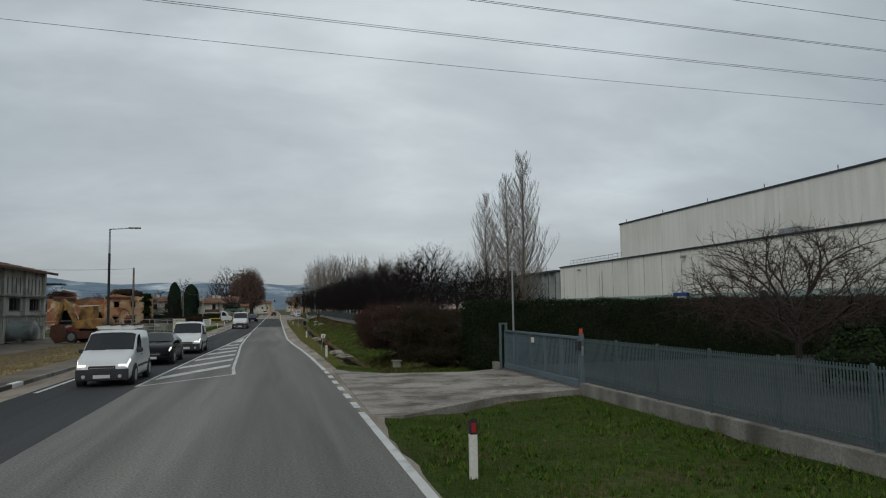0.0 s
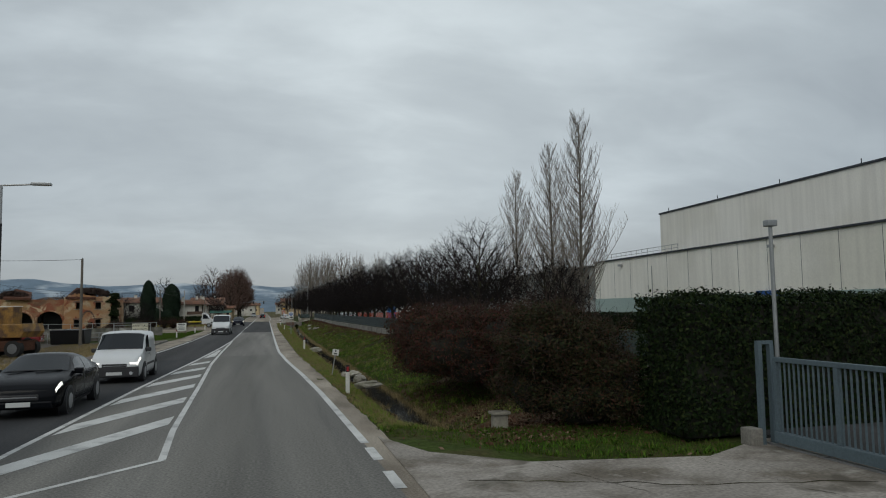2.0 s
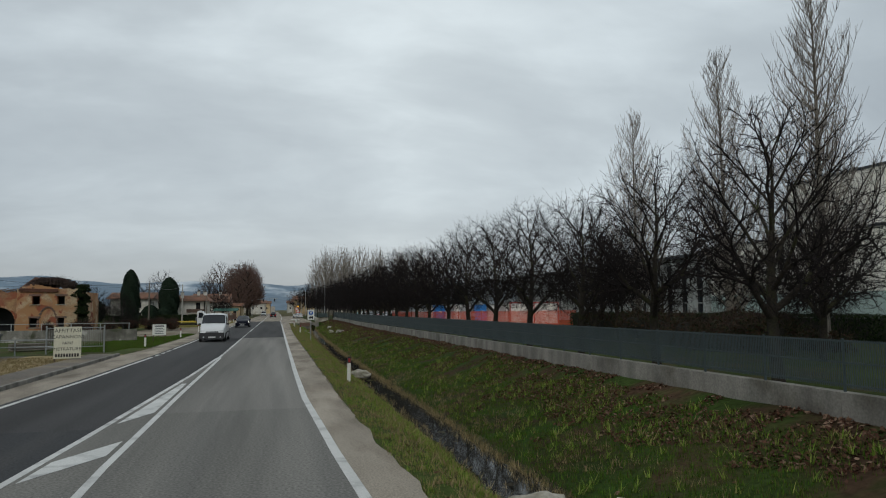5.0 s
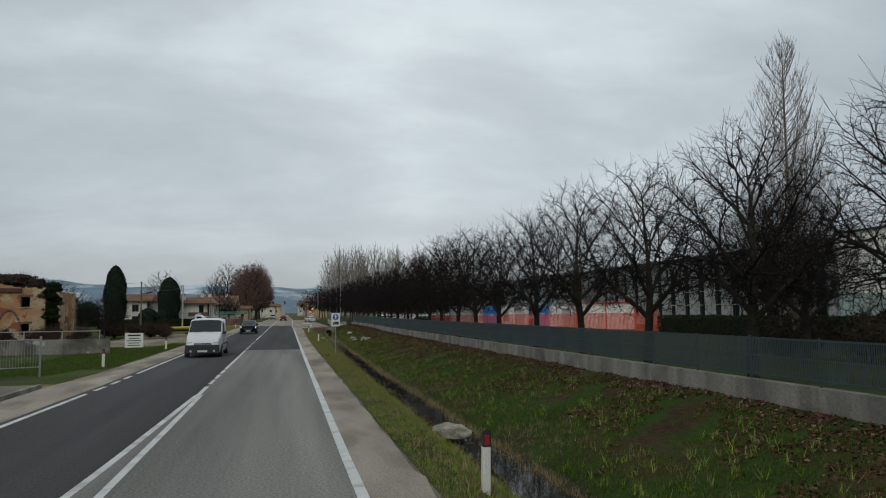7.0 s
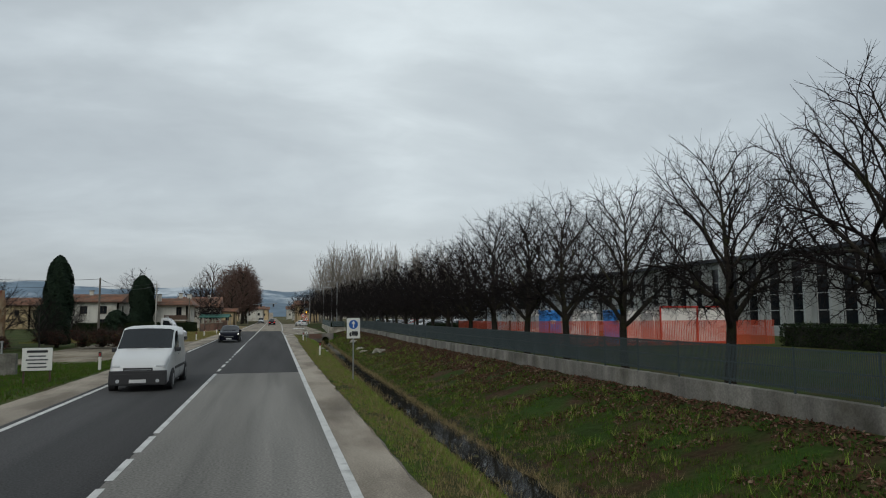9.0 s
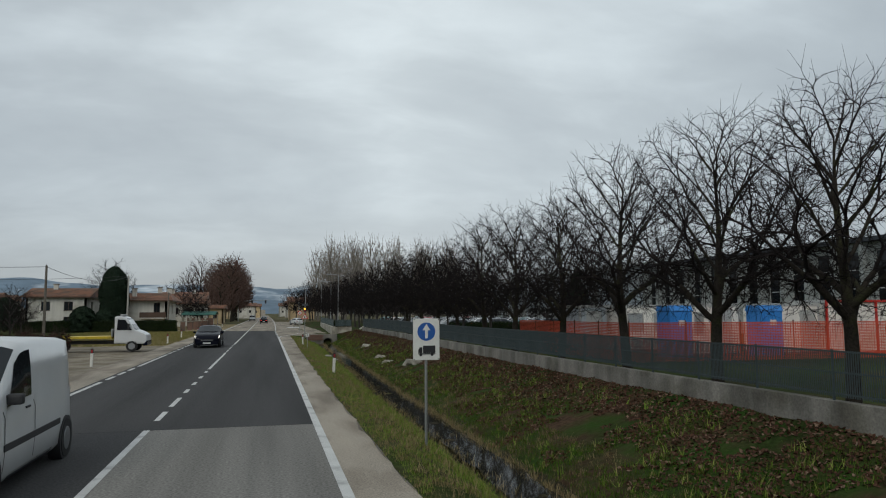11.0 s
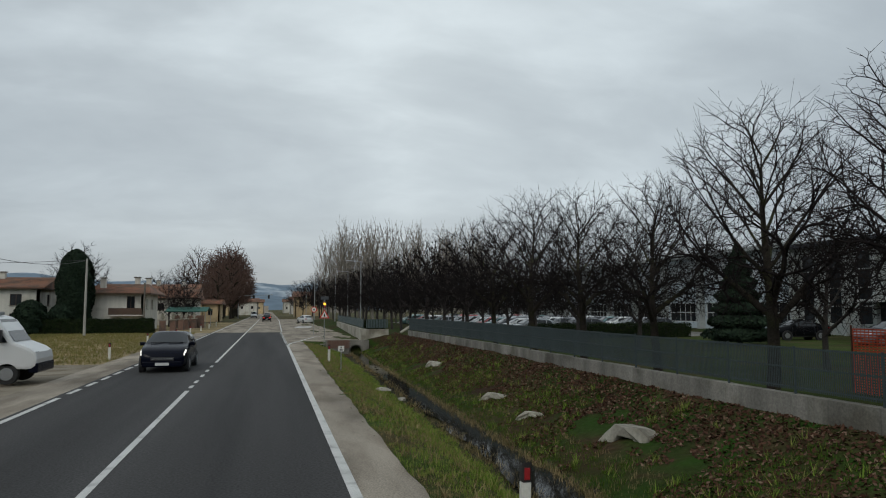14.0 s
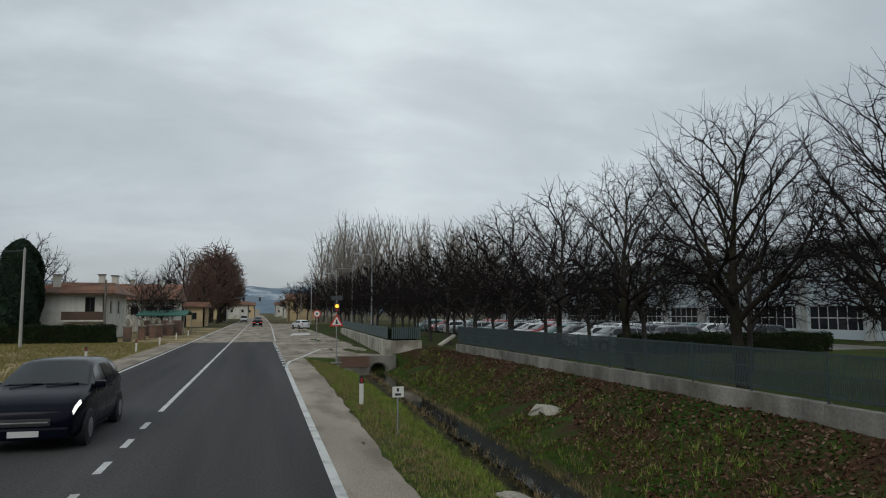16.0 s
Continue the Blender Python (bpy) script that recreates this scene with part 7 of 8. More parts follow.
plate_shape(fc, "symbol", [(-0.06, 2.06), (0.06, 2.06), (0.03, 2.3), (-0.03, 2.3)], -0.011, "ink")
head = part("signal_head", boxed(-0.15, 0.15, -0.06, 0.06, 2.72, 3.22, 0.03), "bumper", tri)
part("lamp", rods((0, -0.085, 3.04), (0, -0.06, 3.04), 0.10, sides=16), "amber_on", head, "lit amber flashing lamp")
part("lamp", rods((0, -0.075, 2.83), (0, -0.06, 2.83), 0.08, sides=16), "post_red", head)
part("name_plate", boxed(-0.30, 0.30, -0.02, 0.0, 3.35, 3.6, 0.01), "car_grey", tri)
part("foot", boxed(-0.3, 0.3, -0.2, 0.25, -0.04, 0.03, 0.02), "concrete", tri)
rd = thing("limit_sign", "round red-bordered road sign on a thin post", "road sign", m=Matrix.Translation((4.3, 186.0, 0)))
part("post", rods((0, 0.04, -0.1), (0, 0.04, 2.5), 0.03), "galv", rd)
fc = plate_shape(rd, "border", [(x, z + 2.5) for x, z in flat_disc(0.3)], 0.0, "sign_red", 0.01)
plate_shape(fc, "field", [(x, z + 2.5) for x, z in flat_disc(0.22)], -0.006, "sign_white")
plate_shape(fc, "symbol", [(-0.07, 2.42), (0.07, 2.42), (0.07, 2.58), (-0.07, 2.58)], -0.011, "ink")

# traffic signals on a gantry far ahead
gt = thing("signal_gantry", "grey signal gantry reaching over the far crossing", "traffic signal")
part("post", rods((-8.3, 318, 0), (-8.3, 318, 6.2), 0.12), "galv", gt)
part("arm", rods((-8.3, 318, 6.2), (1.0, 318, 6.6), 0.08), "galv", gt)
for x in (-4.2, -0.2):
    part("signal_head", boxed(x - 0.25, x + 0.25, 317.8, 318.1, 5.5, 6.5, 0.04), "bumper", gt)

# ---- culvert, parapet and apron ----
ap = thing("side_apron", "worn asphalt apron in front of the works entrance", "apron", kind="structure")
av = [(2.45, 171.7), (4.4, 171.0), (7.25, 170.75), (7.6, 178), (9.6, 232), (9.6, 300), (2.45, 300)]
am = bmesh.new()
at = [am.verts.new((x, y, 0.004)) for x, y in av]
ab = [am.verts.new((x, y, -0.12)) for x, y in av]
am.faces.new(at)
for i in range(len(av)):
    am.faces.new((ab[i], ab[(i + 1) % len(av)], at[(i + 1) % len(av)], at[i]))
bmesh.ops.recalc_face_normals(am, faces=am.faces)
part("surface", am, "shoulder", ap)
for k in range(8):
    mesh_ob("hatching", [(3.2 + 0.3 * k, 212 + 0.2 * k, 0.012), (3.45 + 0.3 * k, 212 + 0.2 * k, 0.012), (4.4 + 0.25 * k, 221, 0.012), (4.1 + 0.25 * k, 221, 0.012)], [(0, 1, 2, 3)], "marking", ap)
cv = thing("culvert", "old brick culvert headwall with a dark concrete pipe", "culvert", m=Matrix.Translation((1.1, 8.0, -0.2)), kind="structure")
hm = bmesh.new()
n = 28
PX, PZ, PR = 5.55, -0.60, 0.46
for k in range(n):
    a, b = 3.2 + 3.4 * k / n, 3.2 + 3.4 * (k + 1) / n
    c = (a + b) / 2
    top = 0.30
    if abs(c - PX) < PR:
        h = math.sqrt(PR * PR - (c - PX) ** 2)
        box(hm, a, b, 162.2, 162.7, -1.3, PZ - h)
        box(hm, a, b, 162.2, 162.7, PZ + h, top)
    else:
        box(hm, a, b, 162.2, 162.7, -1.3, top)
part("headwall", hm, "concrete", cv)
pm2 = bmesh.new()
bmesh.ops.create_cone(pm2, cap_ends=False, segments=24, radius1=PR, radius2=PR, depth=6, matrix=Matrix.Translation((PX, 165.1, PZ)) @ Matrix.Rotation(radians(90), 4, "X"))
bmesh.ops.create_cone(pm2, cap_ends=False, segments=24, radius1=PR + 0.09, radius2=PR + 0.09, depth=6, matrix=Matrix.Translation((PX, 165.05, PZ)) @ Matrix.Rotation(radians(90), 4, "X"))
part("pipe", pm2, "concrete", cv, "round concrete pipe")
bk = part("brick", boxed(0.004, 0.236, 0, 0.05, 0.004, 0.066, 0.006), "brick", cv)
bk.matrix_basis = Matrix.Translation((3.3, 162.16, 0.22))
for row in range(9):
    for k in range(7):
        x = 3.3 + 0.24 * k + (0.12 if row % 2 else 0)
        if row + k and x < 4.95:
            shared("brick", bk.data, cv, Matrix.Translation((x, 162.16, 0.22 - 0.07 * row)))
pp = thing("parapet", "pale stained parapet wall with a green panel fence on top", "wall", m=Matrix.Translation((7.2, 171.0, 0)) @ Matrix.Rotation(radians(-2.2), 4, "Z") @ Matrix.Translation((-5.6, -162.2, 0)), kind="structure")
part("wall", boxed(5.6, 5.9, 162.4, 200, -0.4, 0.92, 0.015), "render_wall", pp)
part("wing_wall", boxed(5.9, 7.8, 162.25, 162.6, -1.2, 0.92, 0.015), "render_wall", pp)
part("pillar", boxed(5.56, 5.96, 162.2, 162.65, -1.2, 0.95, 0.02), "render_wall", pp)
sp = part("slat", boxed(-0.008, 0.008, 0, 0.09, 1.05, 1.72), "fence", pp)
sp.matrix_basis = Matrix.Translation((5.75, 162.6, 0))
for k in range(1, 290):
    shared("slat", sp.data, pp, Matrix.Translation((5.75, 162.6 + 0.128 * k, 0)))
for k in range(19):
    part("fence_post", boxed(5.72, 5.78, 162.5 + 2.05 * k, 162.56 + 2.05 * k, 0.98, 1.8, 0.005), "fence", pp)
part("rail", boxed(5.76, 5.785, 162.5, 199.6, 1.6, 1.64), "fence", pp)
s2 = part("slat", boxed(0, 0.09, -0.008, 0.008, 1.02, 1.72), "fence", pp)
s2.matrix_basis = Matrix.Translation((6.0, 162.45, 0))
for k in range(1, 14):
    shared("slat", s2.data, pp, Matrix.Translation((6.0 + 0.128 * k, 162.45, 0)))
hedge("clipped dark hedge behind the parapet fence", 7.6, 9.2, 171.6, 172.6, 0.2, 1.60, 5000, 0.06, seed=23)
part("cover_slab", boxed(0, 1.1, 0, 0.7, 0, 0.12, 0.03, Matrix.Translation((10.2, 169.4, 0.62)) @ Matrix.Rotation(radians(-32), 4, "Y")), "render_wall", tagged(new("stone_slab"), "pale broken stone slab at the end of the fence", "slab"))

# ---- building site behind the fence ----
net = thing("site_fence", "orange plastic netting fence around the site cabins", "fence", kind="structure")


def netting(a, b, z0=0.42, z1=2.02):
    """A run of netting between two stakes: level and upright plastic strands."""
    a, b = Vector((*a, 0)), Vector((*b, 0))
    length = (b - a).length
    m = Matrix.Translation(a) @ Matrix.Rotation(math.atan2(b.y - a.y, b.x - a.x), 4, "Z")
    bm = bmesh.new()
    for k in range(int((z1 - z0) / 0.066) + 1):
        box(bm, 0, length, -0.003, 0.003, z0 + 0.066 * k, z0 + 0.066 * k + 0.036)
    for k in range(int(length / 0.12)):
        box(bm, 0.12 * k, 0.12 * k + 0.034, 0.004, 0.008, z0, z1)
    ob = part("netting", bm, "orange_net", net, "orange plastic netting")
    ob.matrix_basis = m
    for k in range(int(length / 2.5) + 1):
        p = a + (b - a) * (2.5 * k / length)
        part("stake", rods((p.x, p.y + 0.03, 0.3), (p.x, p.y + 0.03, z1 + 0.1), 0.025, sides=6), "rust", net)


netting((14.1, 128.3), (14.1, 115.6))
netting((14.1, 115.6), (32.2, 114.8))


def cabin(label, x0, x1, mat, h=2.15, y=117.3, depth=2.4, wins=(), door=None):
    """A site cabin that faces down the road: local x along its front."""
    t = thing("site_cabin", label, "cabin", "site cabins")
    m = Matrix.Translation((x0, y, 0.55))
    face_wall("front_wall", t, mat, x1 - x0, h, 0.08, [(a, a + w, 0.9, 1.85) for a, w in wins] + ([(door, door + 0.9, 0.0, 2.0)] if door is not None else []), m)
    part("shell", boxed(x0 + 0.02, x1 - 0.02, y + 0.12, y + depth, 0.55, 0.5 + h, 0.01), mat, t)
    part("roof_frame", boxed(x0 - 0.02, x1 + 0.02, y - 0.03, y + depth + 0.03, 0.55 + h, 0.70 + h, 0.02), "frame_pale", t)
    part("skid", boxed(x0, x1, y, y + depth, 0.40, 0.55), "dark_edge", t)
    for x in (x0, x1 - 0.1):
        part("corner_post", boxed(x, x + 0.1, y - 0.02, y + 0.1, 0.5, 0.6 + h), "frame_pale", t)
    for a, w in wins:
        window(t, m @ Matrix.Translation((a, 0, 0.9)), w, 0.95, 2, 1, "blind", depth=0.02, bar=0.05)
        for k in range(7):
            part("window_bar", rods((x0 + a + w * (k + 0.5) / 7, y - 0.03, 1.40), (x0 + a + w * (k + 0.5) / 7, y - 0.03, 2.45), 0.012, sides=5), "galv", t)
    if door is not None:
        dd = part("door", boxed(x0 + door + 0.02, x0 + door + 0.88, y + 0.02, y + 0.06, 0.57, 2.53), "frame_pale", t)
        part("handle", boxed(x0 + door + 0.70, x0 + door + 0.80, y - 0.02, y + 0.02, 1.5, 1.54), "galv", dd)
    return t


def toilet(x, label="blue plastic portable toilet behind the netting"):
    t = thing("portable_toilet", label, "portable toilet", "portable toilets")
    y = 117.4
    part("body", boxed(x, x + 1.1, y, y + 1.1, 0.45, 2.5, 0.04), "cabin_blue", t)
    part("roof", extruded([(y - 0.04, 2.5), (y + 1.14, 2.5), (y + 1.0, 2.75), (y + 0.1, 2.75)], x - 0.04, x + 1.14, 0.03), "cabin_blue", t)
    part("door", boxed(x + 0.14, x + 0.96, y - 0.04, y, 0.55, 2.4, 0.01), "cabin_blue", t)
    part("door_sign", boxed(x + 0.4, x + 0.72, y - 0.06, y - 0.04, 1.85, 2.1), "sign_white", t)


cabin("pale blue-grey steel site container with double doors", 15.9, 17.5, "office_blue", y=124.2, door=0.4)
cabin("white site cabin with two barred windows", 17.7, 21.1, "cabin_white", y=123.3, wins=((0.5, 0.9), (2.0, 0.9)))
toilet(17.05)
cabin("white site cabin with a panelled door and small window", 18.6, 21.3, "cabin_white", y=118.4, wins=((0.3, 0.5),), door=1.4)
toilet(21.7)
cabin("white site cabin beside the portable toilets", 23.1, 25.5, "cabin_white", y=118.2, door=1.3)
big = cabin("large white site cabin in a red steel frame", 25.7, 31.4, "cabin_white", h=2.3, y=118.0)
for x in (25.66, 28.5, 31.38):
    part("frame_post", boxed(x, x + 0.09, 117.9, 117.99, 0.45, 2.95, 0.01), "sign_red", big, "red steel frame")
part("frame_rail", boxed(25.66, 31.47, 117.9, 117.98, 2.90, 3.0, 0.01), "sign_red", big, "red steel frame")
part("frame_rail", boxed(25.66, 31.47, 117.9, 117.98, 0.45, 0.55, 0.01), "sign_red", big, "red steel frame")

# ---- stones, blocks and clutter ----
def boulder(label, x, y, z, sx, sy, sz, seed, name="boulder"):
    bm = bmesh.new()
    bmesh.ops.create_icosphere(bm, subdivisions=3, radius=1.0)
    for v in bm.verts:
        q = v.co * 1.7 + Vector((seed, 0, 0))
        v.co *= 1 + 0.28 * noise.noise(q) + 0.12 * noise.noise(q * 2.7)
        v.co.z = max(v.co.z, -0.5)
    bmesh.ops.transform(bm, matrix=Matrix.Translation((x, y, z)) @ Matrix.Rotation(seed, 4, "Z") @ Matrix.Diagonal((sx, sy, sz, 1)), verts=bm.verts)
    t = thing(name, label, "stone")
    part("stone", bm, "stone" if name == "boulder" else "mud", t)


def drain_stone(x, y, s, turn, seed):
    """A pale concrete outfall collar on the bank: a slanted hood over a dark mouth."""
    z = ground_z(x, y)
    t = thing("drain_outlet", "pale mossy concrete drain outlet set in the bank", "drain", "drain outlets", Matrix.Translation((x, y, z)) @ Matrix.Rotation(turn, 4, "Z") @ Matrix.Scale(s, 4))
    hood = extruded([(-0.62, -0.2), (-0.50, 0.02), (-0.28, 0.14), (0.0, 0.20), (0.28, 0.16), (0.52, 0.03), (0.66, -0.2), (0.24, -0.2), (0.16, 0.0), (-0.12, 0.02), (-0.22, -0.2)], -0.28, 0.36, 0.02)
    for v in hood.verts:
        v.co += Vector((noise.noise(v.co * 3 + Vector((seed, 0, 0))), noise.noise(v.co * 3 + Vector((0, seed, 0))), noise.noise(v.co * 3))) * 0.12
    part("hood", hood, "render_wall", t)
    part("mouth", boxed(-0.10, 0.30, -0.13, 0.10, -0.18, 0.02, 0.03), "mud", t)


for k, (x, y) in enumerate(((8.08, 148.4), (7.4, 136.6), (7.25, 132.6), (7.8, 127.9))):
    drain_stone(x, y, (0.95, 0.8, 0.7, 1.15)[k], (0.35, 0.6, 0.9, 0.45)[k], k * 3.1)
boulder("pale broken stone at the edge of the ditch", 4.05, 75.2, -0.62, 0.28, 0.5, 0.22, 1.0)
boulder("pale broken stone at the edge of the ditch", 4.1, 46.5, -0.5, 0.35, 0.6, 0.18, 2.0)
boulder("pale broken stone at the edge of the ditch", 4.2, 49.5, -0.55, 0.3, 0.4, 0.2, 3.0)
boulder("pale broken stone at the edge of the ditch", 4.15, 52.5, -0.6, 0.3, 0.5, 0.18, 4.2)
boulder("flat pale broken slab at the edge of the ditch", 4.2, 140.6, -0.52, 0.42, 0.22, 0.07, 5.1)
boulder("pale broken stone at the edge of the ditch", 4.6, 138.8, -0.68, 0.14, 0.30, 0.06, 6.3)
mb = thing("meter_box", "small pale concrete meter box among fallen leaves", "box")
part("box", boxed(5.05, 5.37, 33.3, 33.56, -0.2, 0.12, 0.02), "render_wall", mb)
part("lid", boxed(5.0, 5.42, 33.25, 33.61, 0.12, 0.18, 0.015), "render_wall", mb)

# yard clutter on the far side
lw = thing("yard_wall", "low grey block wall with a rusty rail", "wall")
part("wall", boxed(-42, -12.0, 111.5, 111.8, -0.3, 0.75, 0.015), "old_wall", lw)
for k in range(13):
    part("rail_post", boxed(-41.5 + 2.4 * k, -41.44 + 2.4 * k, 111.6, 111.68, 0.75, 1.35), "galv", lw)
part("rail", boxed(-41.5, -12.6, 111.62, 111.66, 1.28, 1.34), "galv", lw)
mg = thing("mesh_gate", "wire mesh gate on steel posts at the yard entrance", "gate")
for x, y in ((-10.6, 92.5), (-13.6, 91.0)):
    part("post", rods((x, y, -0.3), (x, y, 1.5), 0.05), "galv", mg)
for z in (0.15, 1.35):
    part("rail", rods((-10.6, 92.5, z), (-13.6, 91.0, z), 0.025, sides=6), "galv", mg)
for k in range(30):
    t_ = (k + 0.5) / 30
    part("wire", rods((-10.6 - 3 * t_, 92.5 - 1.5 * t_, 0.15), (-10.6 - 3 * t_, 92.5 - 1.5 * t_, 1.35), 0.006, sides=4), "galv", mg)
rf = thing("rail_fence", "low white pipe rail fence along the yard", "fence")
for k in range(7):
    part("post", rods((-12 - 2.0 * k, 87 - 0.2 * k, -0.1), (-12 - 2.0 * k, 87 - 0.2 * k, 0.85), 0.04, sides=6), "galv", rf)
for z in (0.4, 0.8):
    part("rail", rods((-12, 87, z), (-24, 85.8, z), 0.03, sides=6), "galv", rf)
sk = thing("skip", "dark steel skip standing by the pole", "skip")
part("body", extruded([(83.5, 0.0), (85.5, 0.0), (85.9, 1.1), (83.1, 1.1)], -17.0, -14.4, 0.03), "black_metal", sk)
part("rim", boxed(-17.05, -14.35, 83.05, 85.95, 1.1, 1.18), "black_metal", sk)
for k, (x, y, a) in enumerate(((-18.5, 88.5, 10), (-21.5, 90, -15), (-16.0, 96, 30))):
    pal = thing("timber_stack", "stack of weathered timber boards in the yard", "timber", "timber stacks", Matrix.Translation((x, y, -0.2)) @ Matrix.Rotation(radians(a), 4, "Z"))
    for j in range(4):
        part("board", boxed(-1.2, 1.2, -0.5, 0.5, 0.12 * j, 0.12 * j + 0.09, 0.01), "wood_pole", pal)
car("red hatchback parked beside the storehouse", "car", "car_red", stand(-19.8, 84.0, 90, -0.05), 4.0, 1.7, 1.46, "hatch")
shrub("brown bramble thicket by the pull-off", mounds(-19.5, -11.0, 134.0, 138.0, 1.5, 16, 0.4, 0.75), 9000, 0.06, "bush_leaf", 51, twigs=2500)
shrub("bare brown shrubs in the roadside garden", mounds(-24.0, -15.0, 118.0, 125.0, 1.4, 16, 0.4, 0.7), 8000, 0.06, "bush_leaf", 52, twigs=2500)

# ---- distance: hills and town ----
def ridge(name, label, mat, y, x0, x1, base, amp, seed, n=160, depth=500):
    v, f = [], []
    for k in range(n + 1):
        x = x0 + (x1 - x0) * k / n
        h = base + amp * (noise.noise((x * 0.0011, seed, 0)) + 0.5 * noise.noise((x * 0.0031, seed, 1)) + 0.22 * noise.noise((x * 0.009, seed, 2)))
        v += [(x, y, -5), (x, y + depth * 0.4, h * 0.62), (x, y + depth, h)]
        if k:
            o = 3 * k
            f += [(o - 3, o, o + 1, o - 2), (o - 2, o + 1, o + 2, o - 1)]
    ob = mesh_ob(name, v, f, mat, smooth=True)
    return tagged(ob, label, "hills", kind="structure")


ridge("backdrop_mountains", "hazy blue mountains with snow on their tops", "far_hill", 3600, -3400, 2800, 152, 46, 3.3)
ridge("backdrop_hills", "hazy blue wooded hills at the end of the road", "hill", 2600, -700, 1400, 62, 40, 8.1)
tw = thing("far_town", "low pale houses and trees of a distant town", "town", kind="stuff")
tb = bmesh.new()
rq = random.Random(77)
for k in range(70):
    x, y = rq.uniform(-260, 260), rq.uniform(520, 900)
    if -14 < x < 10:
        continue
    w, h = rq.uniform(7, 16), rq.uniform(4.5, 8)
    box(tb, x, x + w, y, y + 9, 0, h)
part("house_blocks", tb, "town", tw)
far_tree = plant_tree(bare_tree(90, 7.0, 3.0, 1.5, 9, 0.15, "bark", "twig", 90, 0.06, 4), "distant_tree", "bare tree in front of the distant town", "tree", "distant trees", spot(-40, 380))
for k in range(60):
    x = rq.choice((rq.uniform(-220, -22), rq.uniform(18, 160)))
    copy_scaled(far_tree, spot(x, rq.uniform(330, 560), k, rq.uniform(1.0, 1.9)))


# ---- grass, fallen leaves ----
def blades(name, label, spots, height, width, mat, seed, lean=0.5, per=5):
    """Tufts of blades at the places (n, 3), as one mesh of thin triangles."""
    g = np.random.default_rng(seed)
    n = len(spots)
    p = np.repeat(spots, per, axis=0) + np.concatenate([g.normal(0, 0.035, (n * per, 2)), np.zeros((n * per, 1))], 1)
    a = g.uniform(0, 2 * np.pi, n * per)
    h = height * g.uniform(0.45, 1.25, n * per)
    d = np.stack([np.cos(a), np.sin(a), np.zeros(n * per)], 1)
    side = np.stack([-np.sin(a), np.cos(a), np.zeros(n * per)], 1) * (width * g.uniform(0.6, 1.2, n * per))[:, None]
    tip = p + d * (h * lean * g.uniform(0.2, 1.2, n * per))[:, None] + np.array([0, 0, 1.0]) * h[:, None]
    v = np.stack([p - side, p + side, tip], 1).reshape(-1, 3)
    ob = fast_mesh(name, v, np.arange(3 * n * per).reshape(-1, 3), mat)
    return tagged(ob, label, "grass", kind="stuff")


def scatter(x0, x1, y0, y1, n, seed, keep=None):
    g = np.random.default_rng(seed)
    x, y = g.uniform(x0, x1, n), g.uniform(y0, y1, n)
    pts = np.array([(a, b, ground_z(a, b) - 0.01) for a, b in zip(x, y) if keep is None or keep(a, b)])
    return pts


def in_drive(x, y):
    return 18.4 + max(0, (x - 2.9) * 0.85 if x < 5.8 else 2.5 + (x - 5.8) * 0.3) < y < 32.5 - 0.8 * min(4, max(0, x - 2.3))


def patchy(x, y, lo):
    return noise.noise((x * 0.45, y * 0.45, 7.0)) + 0.6 * noise.noise((x * 1.4, y * 1.4, 3.0)) > lo


blades("lawn_grass", "short green lawn grass beside the driveway", scatter(2.3, 8.6, 4, 33.5, 29000, 1, lambda x, y: not in_drive(x, y) and x > along(ROAD_R, y) + 0.05), 0.075, 0.006, "blade", 2)
blades("lawn_weeds", "broad green weeds in the lawn", scatter(2.4, 8.6, 6, 33.5, 2600, 31, lambda x, y: not in_drive(x, y) and patchy(x, y, 0.0)), 0.10, 0.020, "blade", 32, 1.6, 7)
blades("verge_grass", "ragged green grass along the road edge", scatter(2.05, 4.0, 33, 170, 31000, 3, lambda x, y: x > along(ROAD_R, y) + 0.05 and patchy(x, y, -0.55 + 0.3 * (x < 2.7))), 0.085, 0.006, "blade_verge", 4)
blades("verge_dry_grass", "straw-coloured tufts along the road edge", scatter(2.0, 3.9, 33, 170, 21000, 13, lambda x, y: x > along(ROAD_R, y) and not patchy(x, y, 0.22)), 0.08, 0.005, "blade_dry", 14)
blades("ditch_edge_grass", "long grass hanging over the ditch edge", scatter(3.1, 5.3, 36, 170, 27500, 33, lambda x, y: 3.3 < ditch_x(x, y) < 4.2 + 0.15 * noise.noise((y, 0, 0)) and patchy(x, y, -0.7)), 0.12, 0.007, "blade_verge", 34, 1.0)
blades("bank_grass", "green grass on the ditch bank", scatter(5.2, 9.3, 37, 170, 57000, 5, lambda x, y: ditch_x(x, y) > 5.35 + 0.25 * noise.noise((y * 0.8, 5.0, 0)) and patchy(x, y, -0.55 + (0.10 if y < 100 else 0.26) * (ditch_x(x, y) - 5.6))), 0.095, 0.007, "blade", 6)
blades("bank_tufts", "tall ragged tufts on the ditch bank", scatter(5.3, 9.3, 37, 170, 2800, 41, lambda x, y: ditch_x(x, y) > 5.4 and patchy(x, y, -0.1)), 0.20, 0.010, "blade_verge", 42, 0.9, 9)
blades("verge_tufts", "ragged brown and green tufts on the verge", scatter(2.2, 4.2, 33, 170, 2600, 43, lambda x, y: x > along(ROAD_R, y) + 0.1 and ditch_x(x, y) < 4.1), 0.13, 0.009, "blade_dry", 44, 1.2, 8)
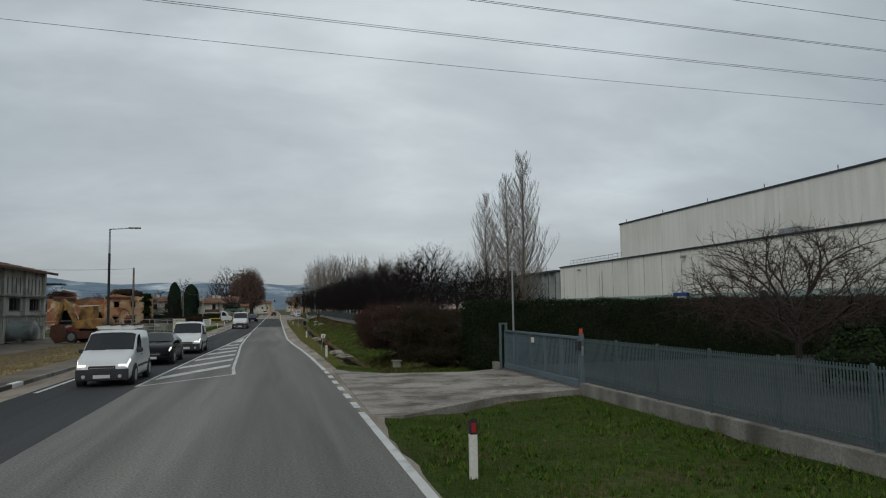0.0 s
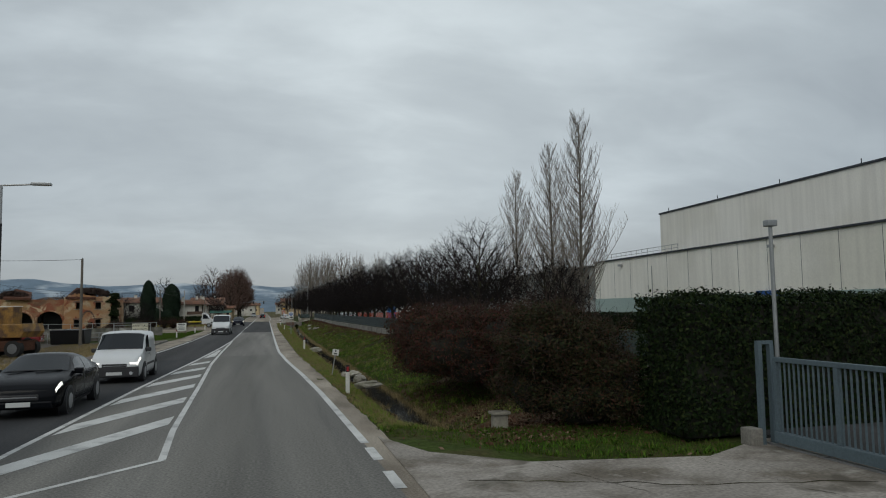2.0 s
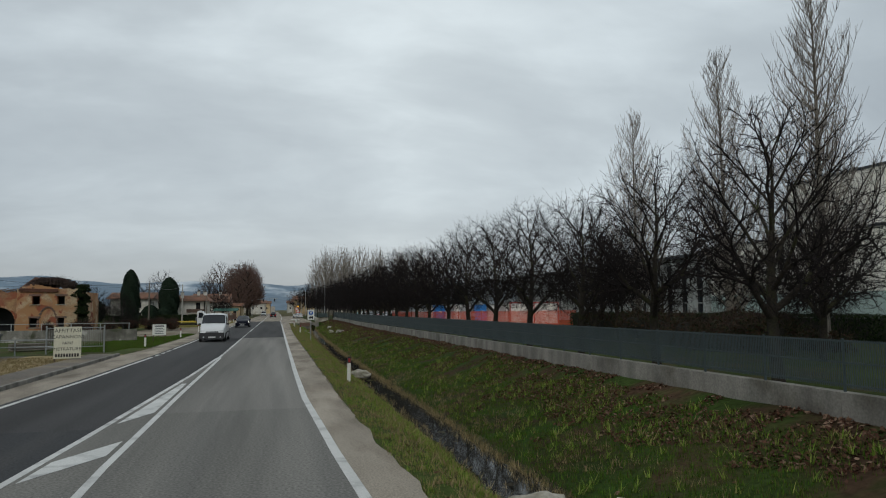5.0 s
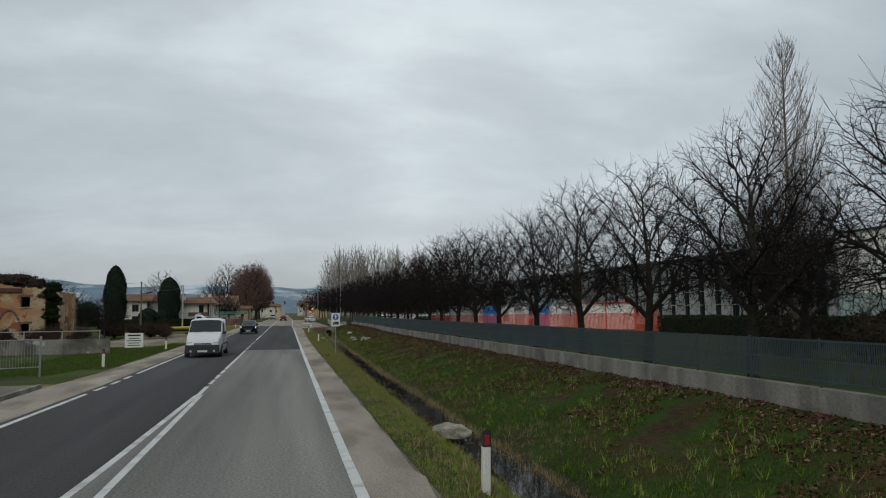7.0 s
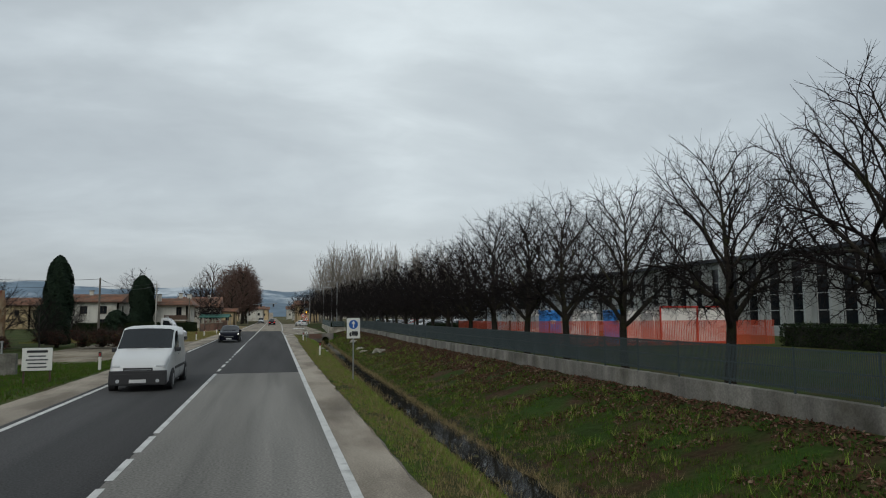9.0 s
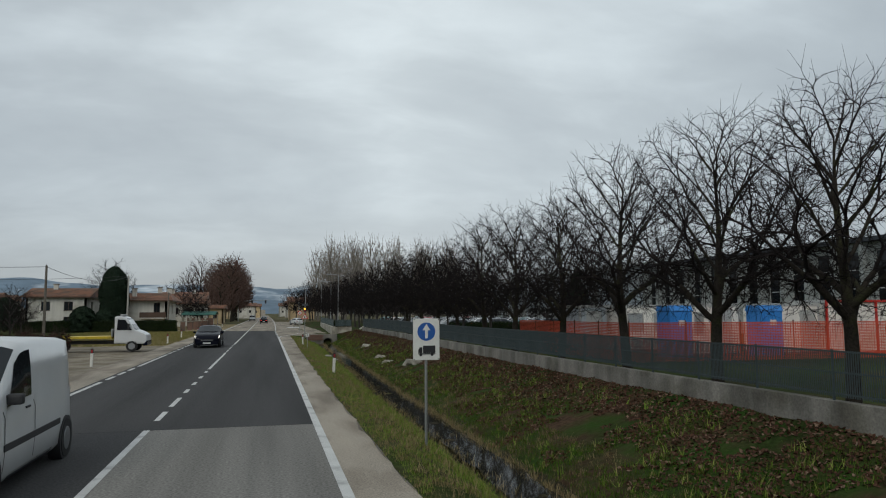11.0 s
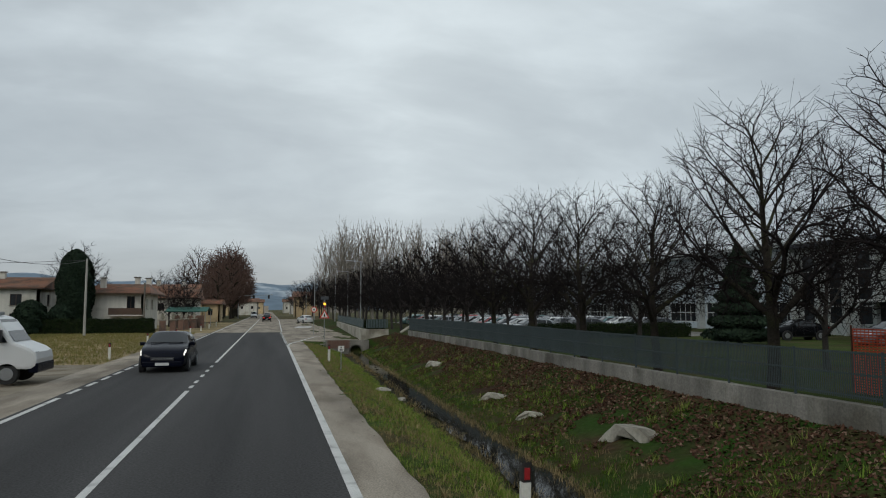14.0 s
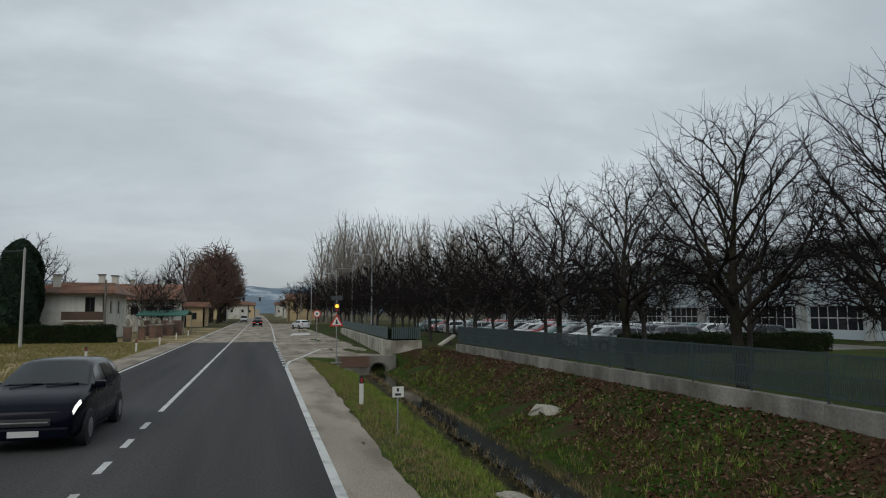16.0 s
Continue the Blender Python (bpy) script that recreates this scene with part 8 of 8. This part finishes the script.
blades("bank_dry_grass", "withered grass at the foot of the bank", scatter(5.2, 7.0, 37, 170, 9500, 7, lambda x, y: ditch_x(x, y) > 5.35 and not patchy(x, y, -0.1)), 0.13, 0.005, "blade_dry", 8, 0.8)
blades("roadside_dry_grass", "dry yellow grass on the far verge", scatter(-16, -9.7, 32, 84, 14000, 9), 0.10, 0.009, "blade_dry", 10)
blades("field_dry_grass", "dry yellow grass on the far verge", scatter(-24, -7.8, 150, 196, 16000, 11), 0.14, 0.016, "blade_field", 12, per=4)
blades("garden_grass", "green grass of the roadside garden", scatter(-14, -7.9, 92.5, 121, 12000, 15), 0.10, 0.012, "blade", 16, per=4)


def leaves(name, label, pts, size, seed):
    g = np.random.default_rng(seed)
    nn = np.tile(np.array([[-0.15, 0, 1.0]]), (len(pts), 1)) + g.normal(0, 0.35, (len(pts), 3))
    v, f = leaf_cloud(pts + np.array([0, 0, 0.03]), nn, size, seed, 0.3)
    return tagged(fast_mesh(name, v, f, "dead_leaf"), label, "leaves", kind="stuff")


leaves("fallen_leaves", "brown fallen leaves on the ditch bank", scatter(5.5, 9.75, 44, 170, 135000, 21, lambda x, y: patchy(x, y, 0.60 - 0.46 * smooth01(85, 112, y) - (0.26 + 0.06 * smooth01(90, 120, y)) * (ditch_x(x, y) - 6.0))), 0.050, 22)
leaves("shrub_litter", "brown fallen leaves under the shrubs", scatter(4.2, 9.5, 31.5, 46, 9000, 23), 0.05, 24)
leaves("verge_litter", "brown fallen leaves in the grass", scatter(2.4, 8.6, 4, 60, 500, 25), 0.05, 26)

g_ = np.random.default_rng(71)
weed = np.array([(x, y, -0.93) for y in g_.uniform(37, 170, 5600) for x in [along(STREAM, y) + 0.06 * math.sin(y * 0.31) + g_.choice((-1, 1, 1, 1)) * abs(g_.normal(0.52, 0.12))]])
blades("ditch_weeds", "withered weeds along the water in the ditch", weed, 0.17, 0.008, "blade_dry", 72, 0.9)
for k in range(80):
    y = 38 + 1.54 * k + rs_.uniform(-0.8, 0.8)
    boulder("small wet stone in the ditch", along(STREAM, y) + 0.06 * math.sin(y * 0.31) + rs_.uniform(-0.5, 0.5), y, -0.95, rs_.uniform(0.06, 0.2), rs_.uniform(0.08, 0.25), rs_.uniform(0.05, 0.11), k * 1.7, "ditch_stone")
